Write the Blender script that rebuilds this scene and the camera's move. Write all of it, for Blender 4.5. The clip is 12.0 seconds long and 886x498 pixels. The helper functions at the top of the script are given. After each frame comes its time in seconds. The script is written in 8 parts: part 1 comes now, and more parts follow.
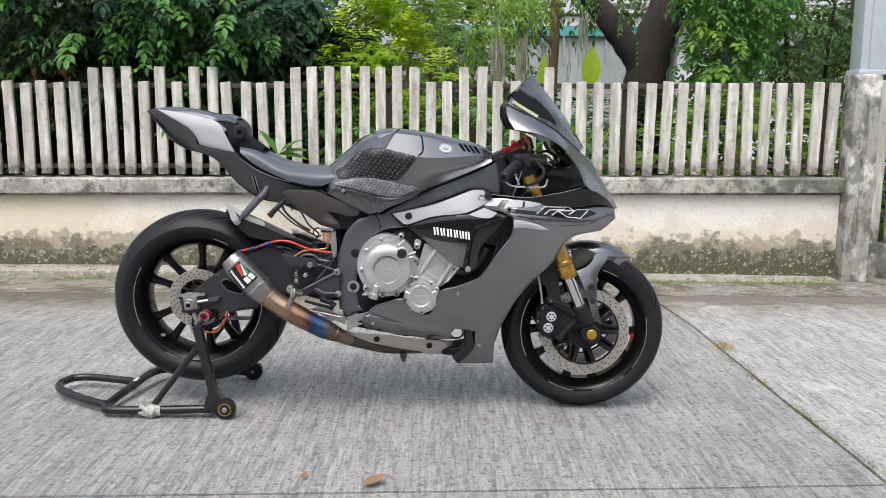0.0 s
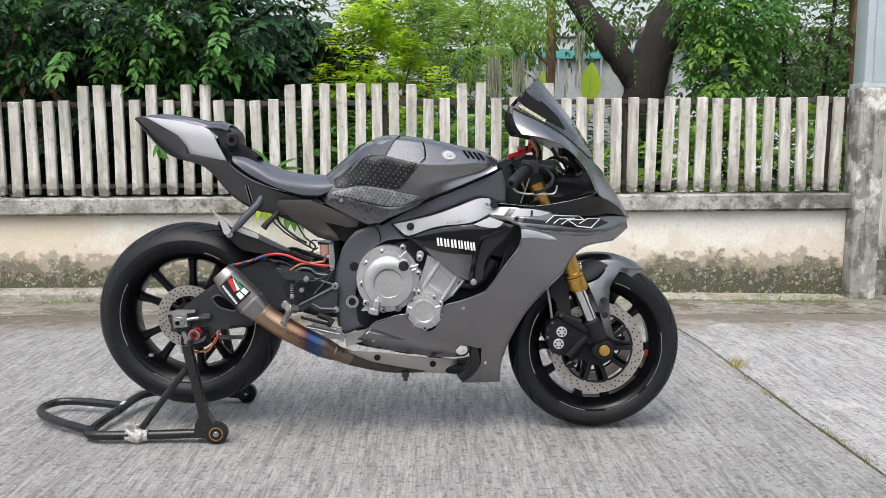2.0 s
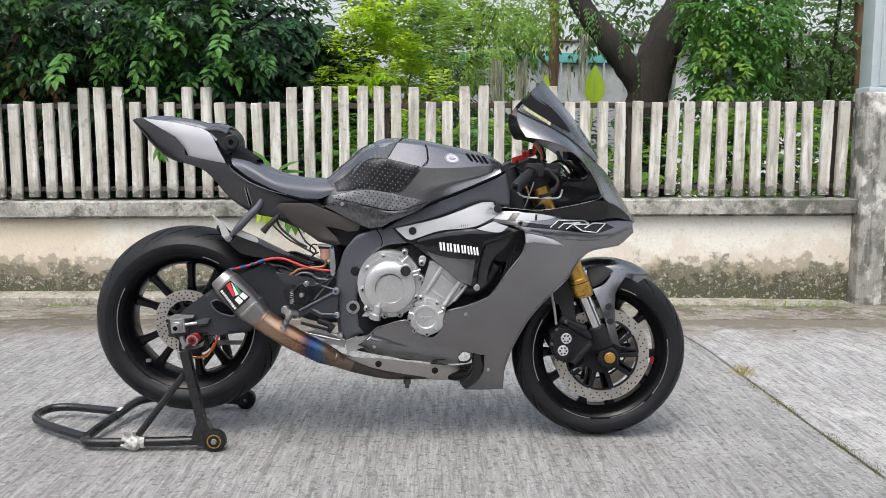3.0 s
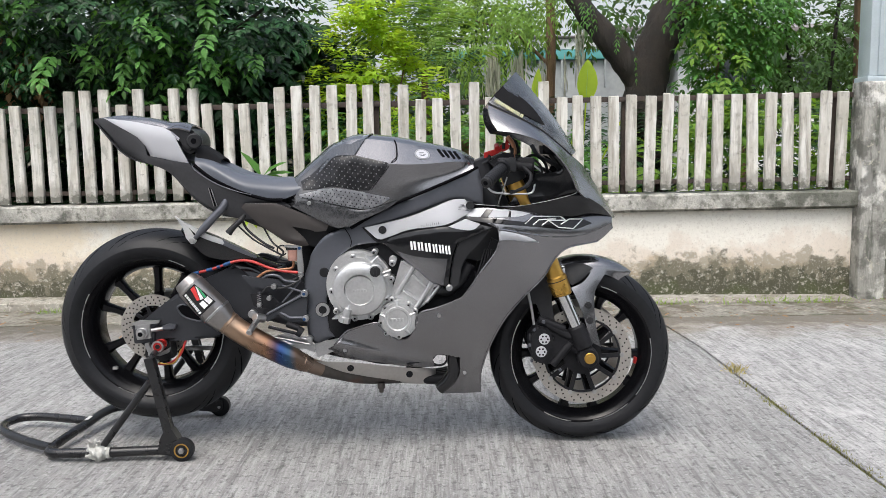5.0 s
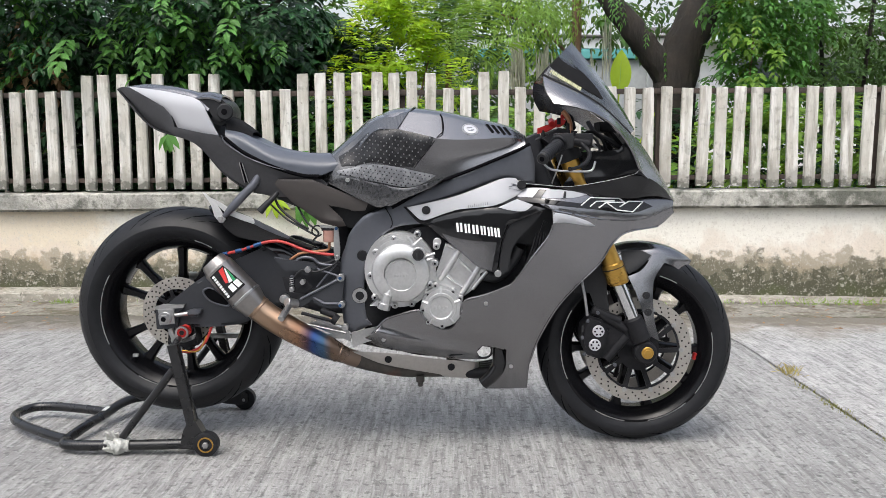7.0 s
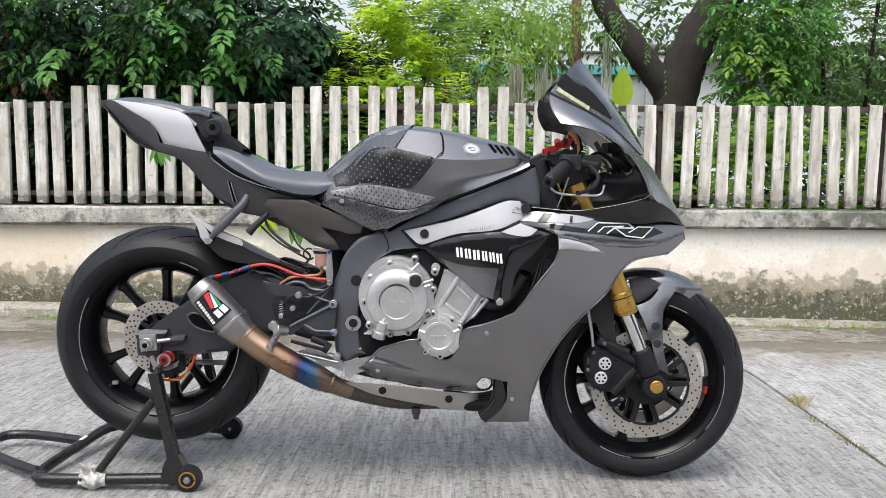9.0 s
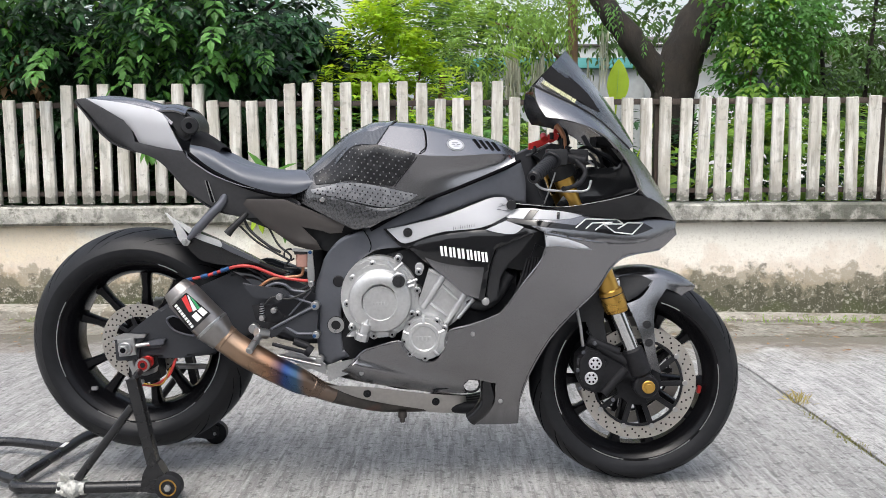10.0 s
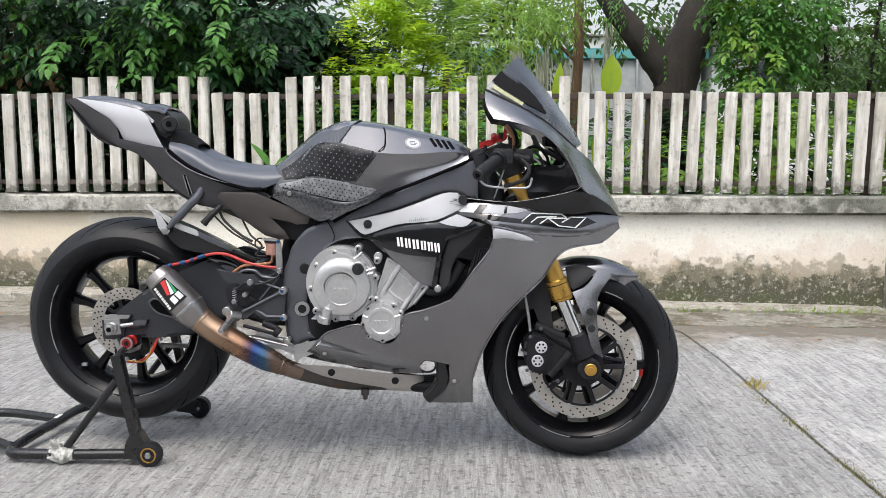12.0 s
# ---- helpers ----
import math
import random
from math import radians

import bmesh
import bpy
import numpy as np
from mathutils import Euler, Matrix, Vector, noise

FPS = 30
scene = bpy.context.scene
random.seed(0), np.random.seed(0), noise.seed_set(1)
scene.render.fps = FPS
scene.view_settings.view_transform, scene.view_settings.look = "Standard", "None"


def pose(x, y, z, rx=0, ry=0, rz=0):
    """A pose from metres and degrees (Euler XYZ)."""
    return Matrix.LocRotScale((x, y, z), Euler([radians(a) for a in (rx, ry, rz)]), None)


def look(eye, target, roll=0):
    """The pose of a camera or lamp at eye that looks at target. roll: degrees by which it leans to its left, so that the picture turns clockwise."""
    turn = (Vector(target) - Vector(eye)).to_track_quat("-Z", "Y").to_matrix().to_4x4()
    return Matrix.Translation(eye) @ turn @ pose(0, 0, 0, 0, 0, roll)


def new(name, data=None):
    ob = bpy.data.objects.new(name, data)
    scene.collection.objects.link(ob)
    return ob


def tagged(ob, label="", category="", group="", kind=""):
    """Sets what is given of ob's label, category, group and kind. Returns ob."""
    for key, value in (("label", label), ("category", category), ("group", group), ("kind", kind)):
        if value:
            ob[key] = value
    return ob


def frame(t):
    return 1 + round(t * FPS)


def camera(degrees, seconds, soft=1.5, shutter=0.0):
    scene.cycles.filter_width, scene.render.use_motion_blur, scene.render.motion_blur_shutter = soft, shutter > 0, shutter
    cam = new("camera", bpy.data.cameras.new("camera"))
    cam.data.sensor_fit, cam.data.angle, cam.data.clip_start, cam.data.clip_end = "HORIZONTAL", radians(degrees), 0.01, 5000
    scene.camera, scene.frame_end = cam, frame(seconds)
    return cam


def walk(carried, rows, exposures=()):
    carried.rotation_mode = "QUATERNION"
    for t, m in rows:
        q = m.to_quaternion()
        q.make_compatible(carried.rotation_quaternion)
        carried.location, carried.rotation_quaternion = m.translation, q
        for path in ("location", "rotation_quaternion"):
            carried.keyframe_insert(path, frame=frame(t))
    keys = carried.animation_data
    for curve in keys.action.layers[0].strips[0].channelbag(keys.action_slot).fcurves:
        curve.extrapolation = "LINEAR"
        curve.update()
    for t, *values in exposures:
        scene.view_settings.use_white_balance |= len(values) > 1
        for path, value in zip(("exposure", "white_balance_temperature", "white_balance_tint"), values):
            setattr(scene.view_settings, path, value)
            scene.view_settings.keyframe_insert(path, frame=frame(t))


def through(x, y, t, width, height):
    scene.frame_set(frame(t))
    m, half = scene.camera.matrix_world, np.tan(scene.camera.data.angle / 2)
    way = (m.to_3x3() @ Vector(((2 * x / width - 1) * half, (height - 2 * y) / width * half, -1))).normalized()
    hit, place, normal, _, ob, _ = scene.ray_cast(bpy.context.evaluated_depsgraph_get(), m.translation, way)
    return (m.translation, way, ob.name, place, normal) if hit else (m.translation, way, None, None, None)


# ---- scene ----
cam = camera(55.5, 12.0, soft=0.6)
PATH = [
    (0, (0.065, -0.035, 1.063), (0.078, 1.941, 0.758), 0.4),
    (0.5, (0.088, -0.034, 1.047), (0.096, 1.943, 0.744), -0.3),
    (1, (0.079, 0.006, 1.025), (0.091, 1.985, 0.738), -0.3),
    (1.5, (0.052, 0.07, 1.008), (0.076, 2.054, 0.754), -0.1),
    (2, (0.035, 0.11, 0.993), (0.061, 2.094, 0.75), 0.0),
    (2.5, (0.027, 0.136, 0.99), (0.051, 2.122, 0.756), 0.3),
    (4.5, (0.118, 0.229, 0.99), (0.124, 2.215, 0.755), -0.7),
    (5, (0.151, 0.254, 0.975), (0.152, 2.24, 0.741), -0.8),
    (5.5, (0.143, 0.289, 0.955), (0.12, 2.275, 0.721), -0.5),
    (6, (0.086, 0.359, 0.922), (0.06, 2.346, 0.692), -0.2),
    (6.5, (0.052, 0.412, 0.903), (0.028, 2.399, 0.673), -0.1),
    (7, (0.041, 0.442, 0.894), (0.018, 2.428, 0.667), -0.0),
    (9, (0.028, 0.576, 0.914), (0.017, 2.566, 0.718), 0.7),
    (9.5, (0.051, 0.624, 0.91), (0.037, 2.614, 0.716), 0.2),
    (10, (0.077, 0.64, 0.916), (0.06, 2.629, 0.71), 0.0),
    (10.5, (0.099, 0.611, 0.93), (0.081, 2.599, 0.712), -0.2),
    (11, (0.127, 0.528, 0.942), (0.109, 2.516, 0.722), -0.1),
    (11.5, (0.191, 0.458, 0.942), (0.165, 2.444, 0.713), 0.1),
    (12, (0.267, 0.461, 0.945), (0.197, 2.446, 0.71), 0.4),
]
walk(cam, [(t, look(eye, target, roll)) for t, eye, target, roll in PATH],
     exposures=[(0, -0.52, 6320, 8.5), (5, -0.50, 6320, 8.5), (7, -0.44, 6320, 8.5), (9.5, -0.35, 6320, 8.5), (12, -0.41, 6320, 8.5)])

# ---- world and sun: bright overcast sky ----
world = bpy.data.worlds.new("world")
scene.world = world
world.use_nodes = True
wn = world.node_tree
wn.nodes.clear()
sky = wn.nodes.new("ShaderNodeTexSky")
sky.sky_type, sky.sun_disc = "NISHITA", False
sky.sun_elevation, sky.sun_rotation = radians(62), radians(200)
sky.air_density, sky.dust_density, sky.ozone_density = 1.0, 6.0, 1.0
pale = wn.nodes.new("ShaderNodeHueSaturation")
white = wn.nodes.new("ShaderNodeMapRange")
for k, v in zip((1, 2, 3, 4), (0.0, 0.6, 0.12, 0.6)):
    white.inputs[k].default_value = v
wbg = wn.nodes.new("ShaderNodeBackground")
wbg.inputs["Strength"].default_value = 0.0435
wout = wn.nodes.new("ShaderNodeOutputWorld")
wn.links.new(sky.outputs[0], pale.inputs["Color"])
# overcast: a bright cloud deck overhead, with a pale haze all round the horizon
way = wn.nodes.new("ShaderNodeTexCoord")
apart = wn.nodes.new("ShaderNodeSeparateXYZ")
lift = wn.nodes.new("ShaderNodeMapRange")
for k, v in zip((1, 2, 3, 4), (0.0, 1.0, 4.3, 10.4)):
    lift.inputs[k].default_value = v
haze = wn.nodes.new("ShaderNodeMapRange")
for k, v in zip((1, 2, 3, 4), (0.0, 0.45, 5.6, 0.0)):
    haze.inputs[k].default_value = v
total = wn.nodes.new("ShaderNodeMath")
deck = wn.nodes.new("ShaderNodeVectorMath")
deck.operation = "SCALE"
wn.links.new(way.outputs["Generated"], apart.inputs[0])
wn.links.new(apart.outputs[2], lift.inputs[0])
wn.links.new(apart.outputs[2], white.inputs[0])
wn.links.new(white.outputs[0], pale.inputs["Saturation"])
wn.links.new(pale.outputs[0], deck.inputs[0])
wn.links.new(apart.outputs[2], haze.inputs[0])
wn.links.new(lift.outputs[0], total.inputs[0])
wn.links.new(haze.outputs[0], total.inputs[1])
wn.links.new(total.outputs[0], deck.inputs[3])
wn.links.new(deck.outputs[0], wbg.inputs["Color"])
wn.links.new(wbg.outputs[0], wout.inputs["Surface"])
sun_data = bpy.data.lights.new("sun", "SUN")
sun_data.energy, sun_data.angle, sun_data.color = 0.4, radians(40), (1.0, 1.0, 0.99)
sun = new("sun", sun_data)
sun.matrix_world = look((-1.2, -2.6, 6.0), (0, 3, 0))


# ---- materials ----
def mat(name, base, rough=0.5, metal=0.0, var=0.12, scale=9.0, bump=0.15, bump_scale=90.0, coat=0.0, second=None,
        second_at=0.62, second_scale=3.0, stretch=(1, 1, 1), emit=0.0, object_random=0.0, island_random=0.0, spec=0.5, coat_rough=0.08):
    """A worn surface: two scales of noise on colour, gloss and relief, and an optional second colour in patches."""
    m = bpy.data.materials.new(name)
    m.use_nodes = True
    t = m.node_tree
    b = t.nodes["Principled BSDF"]
    co = t.nodes.new("ShaderNodeTexCoord")
    mp = t.nodes.new("ShaderNodeMapping")
    mp.inputs["Scale"].default_value = stretch
    t.links.new(co.outputs["Object"], mp.inputs[0])

    def noisy(s, detail=6.0):
        n = t.nodes.new("ShaderNodeTexNoise")
        n.inputs["Scale"].default_value, n.inputs["Detail"].default_value = s, detail
        t.links.new(mp.outputs[0], n.inputs["Vector"])
        return n.outputs["Fac"]

    def ramp(src, a, c, lo, hi):
        r = t.nodes.new("ShaderNodeMapRange")
        for k, v in zip((1, 2, 3, 4), (a, c, lo, hi)):
            r.inputs[k].default_value = v
        t.links.new(src, r.inputs[0])
        return r.outputs[0]

    big, small = noisy(scale), noisy(scale * 9)
    add = t.nodes.new("ShaderNodeMath")
    add.operation = "ADD"
    t.links.new(ramp(big, 0.3, 0.7, 1 - var, 1 + var), add.inputs[0])
    t.links.new(ramp(small, 0.3, 0.7, -var * 0.6, var * 0.6), add.inputs[1])
    value = add.outputs[0]
    for node, out, amount in (("ShaderNodeObjectInfo", "Random", object_random), ("ShaderNodeNewGeometry", "Random Per Island", island_random)):
        if amount:
            info = t.nodes.new(node)
            mul = t.nodes.new("ShaderNodeMath")
            mul.operation = "MULTIPLY"
            t.links.new(value, mul.inputs[0])
            t.links.new(ramp(info.outputs[out], 0, 1, 1 - amount, 1 + amount), mul.inputs[1])
            value = mul.outputs[0]
    hsv = t.nodes.new("ShaderNodeHueSaturation")
    t.links.new(value, hsv.inputs["Value"])
    hsv.inputs["Color"].default_value = (*base, 1)
    colour = hsv.outputs[0]
    if second:
        mix = t.nodes.new("ShaderNodeMix")
        mix.data_type = "RGBA"
        t.links.new(ramp(noisy(second_scale, 9.0), second_at - 0.06, second_at + 0.06, 0, 1), mix.inputs[0])
        t.links.new(colour, mix.inputs[6])
        mix.inputs[7].default_value = (*second, 1)
        colour = mix.outputs[2]
    t.links.new(colour, b.inputs["Base Color"])
    t.links.new(ramp(big, 0.3, 0.7, max(rough * 0.8, 0.02), min(rough * 1.2, 1)), b.inputs["Roughness"])
    b.inputs["Metallic"].default_value = metal
    b.inputs["Specular IOR Level"].default_value = spec
    b.inputs["Coat Weight"].default_value = coat
    b.inputs["Coat Roughness"].default_value = coat_rough
    if bump:
        bp = t.nodes.new("ShaderNodeBump")
        bp.inputs["Strength"].default_value, bp.inputs["Distance"].default_value = bump, 0.004
        t.links.new(noisy(bump_scale), bp.inputs["Height"])
        t.links.new(bp.outputs[0], b.inputs["Normal"])
    if emit:
        b.inputs["Emission Color"].default_value, b.inputs["Emission Strength"].default_value = (*base, 1), emit
    return m


def leaf_mat(name, base, rough=0.4, spread=0.45, through=0.35, tint=(1.5, 1.35, 0.5)):
    """A leaf: glossy face, light shining through, each leaf its own tone."""
    m = mat(name, base, rough, var=0.15, scale=4, bump=0.1, bump_scale=60, island_random=spread, spec=0.3)
    t = m.node_tree
    b, out = t.nodes["Principled BSDF"], t.nodes["Material Output"]
    tr = t.nodes.new("ShaderNodeBsdfTranslucent")
    tr.inputs["Color"].default_value = (*[min(c * k, 1) for c, k in zip(base, tint)], 1)
    mix = t.nodes.new("ShaderNodeMixShader")
    mix.inputs[0].default_value = through
    t.links.new(b.outputs[0], mix.inputs[1])
    t.links.new(tr.outputs[0], mix.inputs[2])
    t.links.new(mix.outputs[0], out.inputs["Surface"])
    return m


def graded(name, layers, rough=0.85, bump=0.5, bump_scale=45.0, distance=0.01, stretch=(1, 1, 1), base=(0.5, 0.5, 0.5), fine=0.2, fine_scale=40.0, vary=False):
    """A weathered surface: over the base, layers of (colour, noise scale, threshold, softness, axis, from, to, amount), each
    a stain of its own ragged shape that may thin out along one axis; a negative scale draws it out along the stretch."""
    m = bpy.data.materials.new(name)
    m.use_nodes = True
    t = m.node_tree
    b = t.nodes["Principled BSDF"]
    b.inputs["Roughness"].default_value = rough
    co = t.nodes.new("ShaderNodeTexCoord")
    mp = t.nodes.new("ShaderNodeMapping")
    mp.inputs["Scale"].default_value = stretch
    own = co.outputs["Object"]
    if vary:
        info, far, moved = t.nodes.new("ShaderNodeObjectInfo"), t.nodes.new("ShaderNodeVectorMath"), t.nodes.new("ShaderNodeVectorMath")
        far.operation, moved.operation = "SCALE", "ADD"
        far.inputs[0].default_value = (37, 11, 23)
        t.links.new(info.outputs["Random"], far.inputs[3])
        t.links.new(own, moved.inputs[0])
        t.links.new(far.outputs[0], moved.inputs[1])
        own = moved.outputs[0]
    t.links.new(own, mp.inputs[0])
    sep = t.nodes.new("ShaderNodeSeparateXYZ")
    t.links.new(co.outputs["Object"], sep.inputs[0])

    def rng(src, a, c, lo, hi):
        r = t.nodes.new("ShaderNodeMapRange")
        for k, v in zip((1, 2, 3, 4), (a, c, lo, hi)):
            r.inputs[k].default_value = v
        t.links.new(src, r.inputs[0])
        return r.outputs[0]

    def noisy(s, vec):
        n = t.nodes.new("ShaderNodeTexNoise")
        n.inputs["Scale"].default_value, n.inputs["Detail"].default_value, n.inputs["Roughness"].default_value = s, 9, 0.62
        t.links.new(vec, n.inputs["Vector"])
        return n.outputs["Fac"]

    def math(op, a, c):
        n = t.nodes.new("ShaderNodeMath")
        n.operation = op
        for k, v in enumerate((a, c)):
            if isinstance(v, (int, float)):
                n.inputs[k].default_value = v
            else:
                t.links.new(v, n.inputs[k])
        return n.outputs[0]

    hsv = t.nodes.new("ShaderNodeHueSaturation")
    hsv.inputs["Color"].default_value = (*base, 1)
    t.links.new(rng(noisy(fine_scale, mp.outputs[0]), 0.25, 0.75, 1 - fine, 1 + fine), hsv.inputs["Value"])
    colour = hsv.outputs[0]
    for k, (c, s, at, soft, axis, a0, a1, amount) in enumerate(layers):
        shift = t.nodes.new("ShaderNodeVectorMath")
        shift.operation = "ADD"
        t.links.new(mp.outputs[0] if s < 0 else own, shift.inputs[0])
        shift.inputs[1].default_value = (3.1 * k, 1.7 * k, 5.3 * k)
        f = noisy(abs(s), shift.outputs[0])
        if axis is not None:
            f = math("ADD", f, rng(sep.outputs[axis], a0, a1, -0.45, 0.45))
        f = math("MULTIPLY", rng(f, at - soft, at + soft, 0, 1), amount)
        mix = t.nodes.new("ShaderNodeMix")
        mix.data_type = "RGBA"
        t.links.new(f, mix.inputs[0])
        t.links.new(colour, mix.inputs[6])
        mix.inputs[7].default_value = (*c, 1)
        colour = mix.outputs[2]
    t.links.new(colour, b.inputs["Base Color"])
    bp = t.nodes.new("ShaderNodeBump")
    bp.inputs["Strength"].default_value, bp.inputs["Distance"].default_value = bump, distance
    t.links.new(noisy(bump_scale, mp.outputs[0]), bp.inputs["Height"])
    t.links.new(bp.outputs[0], b.inputs["Normal"])
    return m




def weave(name, base, *a, **kw):
    """Woven fibre under clear lacquer: two alternating tones."""
    m = mat(name, base, *a, **kw)
    t = m.node_tree
    co, mp, ck = t.nodes.new("ShaderNodeTexCoord"), t.nodes.new("ShaderNodeMapping"), t.nodes.new("ShaderNodeTexChecker")
    mp.inputs["Rotation"].default_value = (0, radians(38), 0)
    ck.inputs["Scale"].default_value = 420
    ck.inputs["Color1"].default_value, ck.inputs["Color2"].default_value = (*[c * 0.7 for c in base], 1), (*[c * 1.7 for c in base], 1)
    t.links.new(co.outputs["Object"], mp.inputs[0])
    t.links.new(mp.outputs[0], ck.inputs["Vector"])
    t.links.new(ck.outputs[0], t.nodes["Principled BSDF"].inputs["Base Color"])
    return m


M = {}


def brushed(name, k):
    """Brushed concrete, its colours scaled by k; the paler copy also carries brighter light."""
    layers = [((0.181, 0.181, 0.176), 1.3, 0.56, 0.12, None, 0, 0, 0.5), ((0.387, 0.387, 0.378), 5.0, 0.57, 0.08, None, 0, 0, 0.4), ((0.15, 0.15, 0.146), -3.2, 0.56, 0.05, None, 0, 0, 0.5),
              ((0.10, 0.10, 0.096), -8.0, 0.56, 0.045, None, 0, 0, 0.5), ((0.077, 0.077, 0.073), 40.0, 0.58, 0.03, None, 0, 0, 0.62), ((0.103, 0.103, 0.099), 130.0, 0.57, 0.04, None, 0, 0, 0.4),
              ((0.47, 0.47, 0.46), -12.0, 0.59, 0.05, None, 0, 0, 0.3), ((0.46, 0.46, 0.45), 60.0, 0.60, 0.04, None, 0, 0, 0.45), ((0.46, 0.46, 0.45), 2.4, 0.64, 0.05, None, 0, 0, 0.5),
              ((0.146, 0.125, 0.090), 3.5, 0.60, 0.16, 1, 3.9, 5.2, 0.7), ((0.075, 0.066, 0.05), 8.0, 0.72, 0.06, 1, 3.9, 5.3, 0.6)]
    return graded(name, [(tuple(v * k for v in c), *rest) for c, *rest in layers],
                  rough=0.9, bump=1.0, bump_scale=13.0, distance=0.014, stretch=(6.5, 0.6, 1), base=(0.285 * k, 0.28 * k, 0.275 * k), fine=0.36, fine_scale=12.0)


M["concrete"], M["concrete_pale_lit"] = brushed("brushed_concrete", 1.12), brushed("pale_lit_concrete", 1.40)
M["strip"] = graded("dirty_footing", [((0.10, 0.08, 0.05), 4.0, 0.54, 0.06, None, 0, 0, 0.85), ((0.42, 0.39, 0.33), 11.0, 0.60, 0.04, None, 0, 0, 0.8),
                                      ((0.06, 0.075, 0.03), 6.0, 0.60, 0.05, None, 0, 0, 0.7), ((0.08, 0.07, 0.05), 45.0, 0.58, 0.03, None, 0, 0, 0.6)], base=(0.25, 0.238, 0.205), fine=0.35, bump=0.9, distance=0.02)
M["ledge"] = graded("pale_mortar", [((0.20, 0.175, 0.13), 5.0, 0.54, 0.06, None, 0, 0, 0.8), ((0.07, 0.065, 0.045), 14.0, 0.60, 0.05, None, 0, 0, 0.75), ((0.56, 0.53, 0.47), 40.0, 0.58, 0.04, None, 0, 0, 0.6)], base=(0.33, 0.312, 0.268), fine=0.3, bump=1.0, bump_scale=30, distance=0.02)
M["soil"] = graded("garden_soil", [((0.03, 0.04, 0.015), 3.0, 0.55, 0.1, None, 0, 0, 0.8)], base=(0.09, 0.07, 0.045), bump=1.0, distance=0.03)
M["wall"] = graded("stained_cream_render", [
    ((0.58, 0.42, 0.20), 4.0, 0.66, 0.12, 0, -0.5, -3.2, 0.4),
    ((0.67, 0.59, 0.50), 4.0, 0.52, 0.07, 2, 0.60, -0.02, 0.7), ((0.42, 0.31, 0.17), 3.0, 0.55, 0.06, 2, 0.5, -0.14, 0.6), ((0.30, 0.26, 0.19), 8.0, 0.53, 0.035, 2, 0.50, -0.12, 0.75),
    ((0.145, 0.137, 0.10), 6.0, 0.55, 0.035, 2, 0.47, -0.14, 0.85), ((0.066, 0.07, 0.043), 13.0, 0.61, 0.03, 2, 0.40, -0.16, 0.8), ((0.08, 0.10, 0.035), 5.0, 0.70, 0.06, 2, 0.30, -0.2, 0.5),
    ((0.62, 0.58, 0.51), 30.0, 0.595, 0.035, None, 0, 0, 0.55), ((0.50, 0.46, 0.40), 85.0, 0.60, 0.02, None, 0, 0, 0.5)],
    base=(0.79, 0.765, 0.69), rough=0.9, bump=0.7, bump_scale=34, fine=0.05)
M["coping"] = graded("weathered_coping", [((0.17, 0.17, 0.15), 4.0, 0.535, 0.07, None, 0, 0, 0.75), ((0.06, 0.065, 0.05), 9.0, 0.575, 0.05, None, 0, 0, 0.75), ((0.10, 0.11, 0.075), 22.0, 0.59, 0.05, None, 0, 0, 0.6), ((0.07, 0.075, 0.055), 7.0, 0.56, 0.10, 0, 1.0, 3.2, 0.7),
                                          ((0.6, 0.58, 0.52), 6.0, 0.62, 0.06, None, 0, 0, 0.6)], base=(0.45, 0.44, 0.40), fine=0.25, bump=0.8, bump_scale=60)
M["picket"] = graded("worn_white_picket", [((0.44, 0.415, 0.355), 6.0, 0.50, 0.12, None, 0, 0, 0.7), ((0.31, 0.29, 0.25), -4.0, 0.56, 0.06, None, 0, 0, 0.65), ((0.22, 0.21, 0.175), -10.0, 0.60, 0.05, None, 0, 0, 0.55), ((0.27, 0.265, 0.225), 14.0, 0.60, 0.04, None, 0, 0, 0.6),
                                           ((0.78, 0.77, 0.73), -6.0, 0.55, 0.06, None, 0, 0, 0.65), ((0.30, 0.285, 0.25), 9.0, 0.62, 0.12, 2, 0.28, 0.0, 0.8), ((0.12, 0.12, 0.10), 20.0, 0.64, 0.06, 2, 0.17, -0.02, 0.85),
                                           ((0.66, 0.65, 0.61), 34.0, 0.88, 0.05, 2, 0.16, -0.02, 0.7), ((0.33, 0.30, 0.25), 9.0, 0.76, 0.1, 2, 0.50, 0.85, 0.65), ((0.13, 0.12, 0.10), 30.0, 0.66, 0.03, None, 0, 0, 0.5)],
                     base=(0.55, 0.535, 0.485), fine=0.12, bump=0.5, bump_scale=20, stretch=(3.2, 3, 0.35), vary=True)
M["pillar"] = graded("peeling_pillar", [((0.70, 0.69, 0.65), 5.0, 0.55, 0.04, None, 0, 0, 0.9), ((0.09, 0.09, 0.078), 7.0, 0.54, 0.06, None, 0, 0, 0.75), ((0.055, 0.06, 0.045), -5.0, 0.60, 0.06, None, 0, 0, 0.7), ((0.5, 0.47, 0.38), 24.0, 0.63, 0.03, None, 0, 0, 0.6)], base=(0.33, 0.325, 0.295), fine=0.25, bump=0.8, bump_scale=30, stretch=(3, 3, 0.5))
M["rail"] = mat("dark_brown_rail", (0.055, 0.04, 0.032), 0.7, var=0.3, bump=0.3)
M["post_steel"] = mat("pale_blue_steel", (0.50, 0.57, 0.60), 0.35, 0.2, var=0.06, bump=0.05)
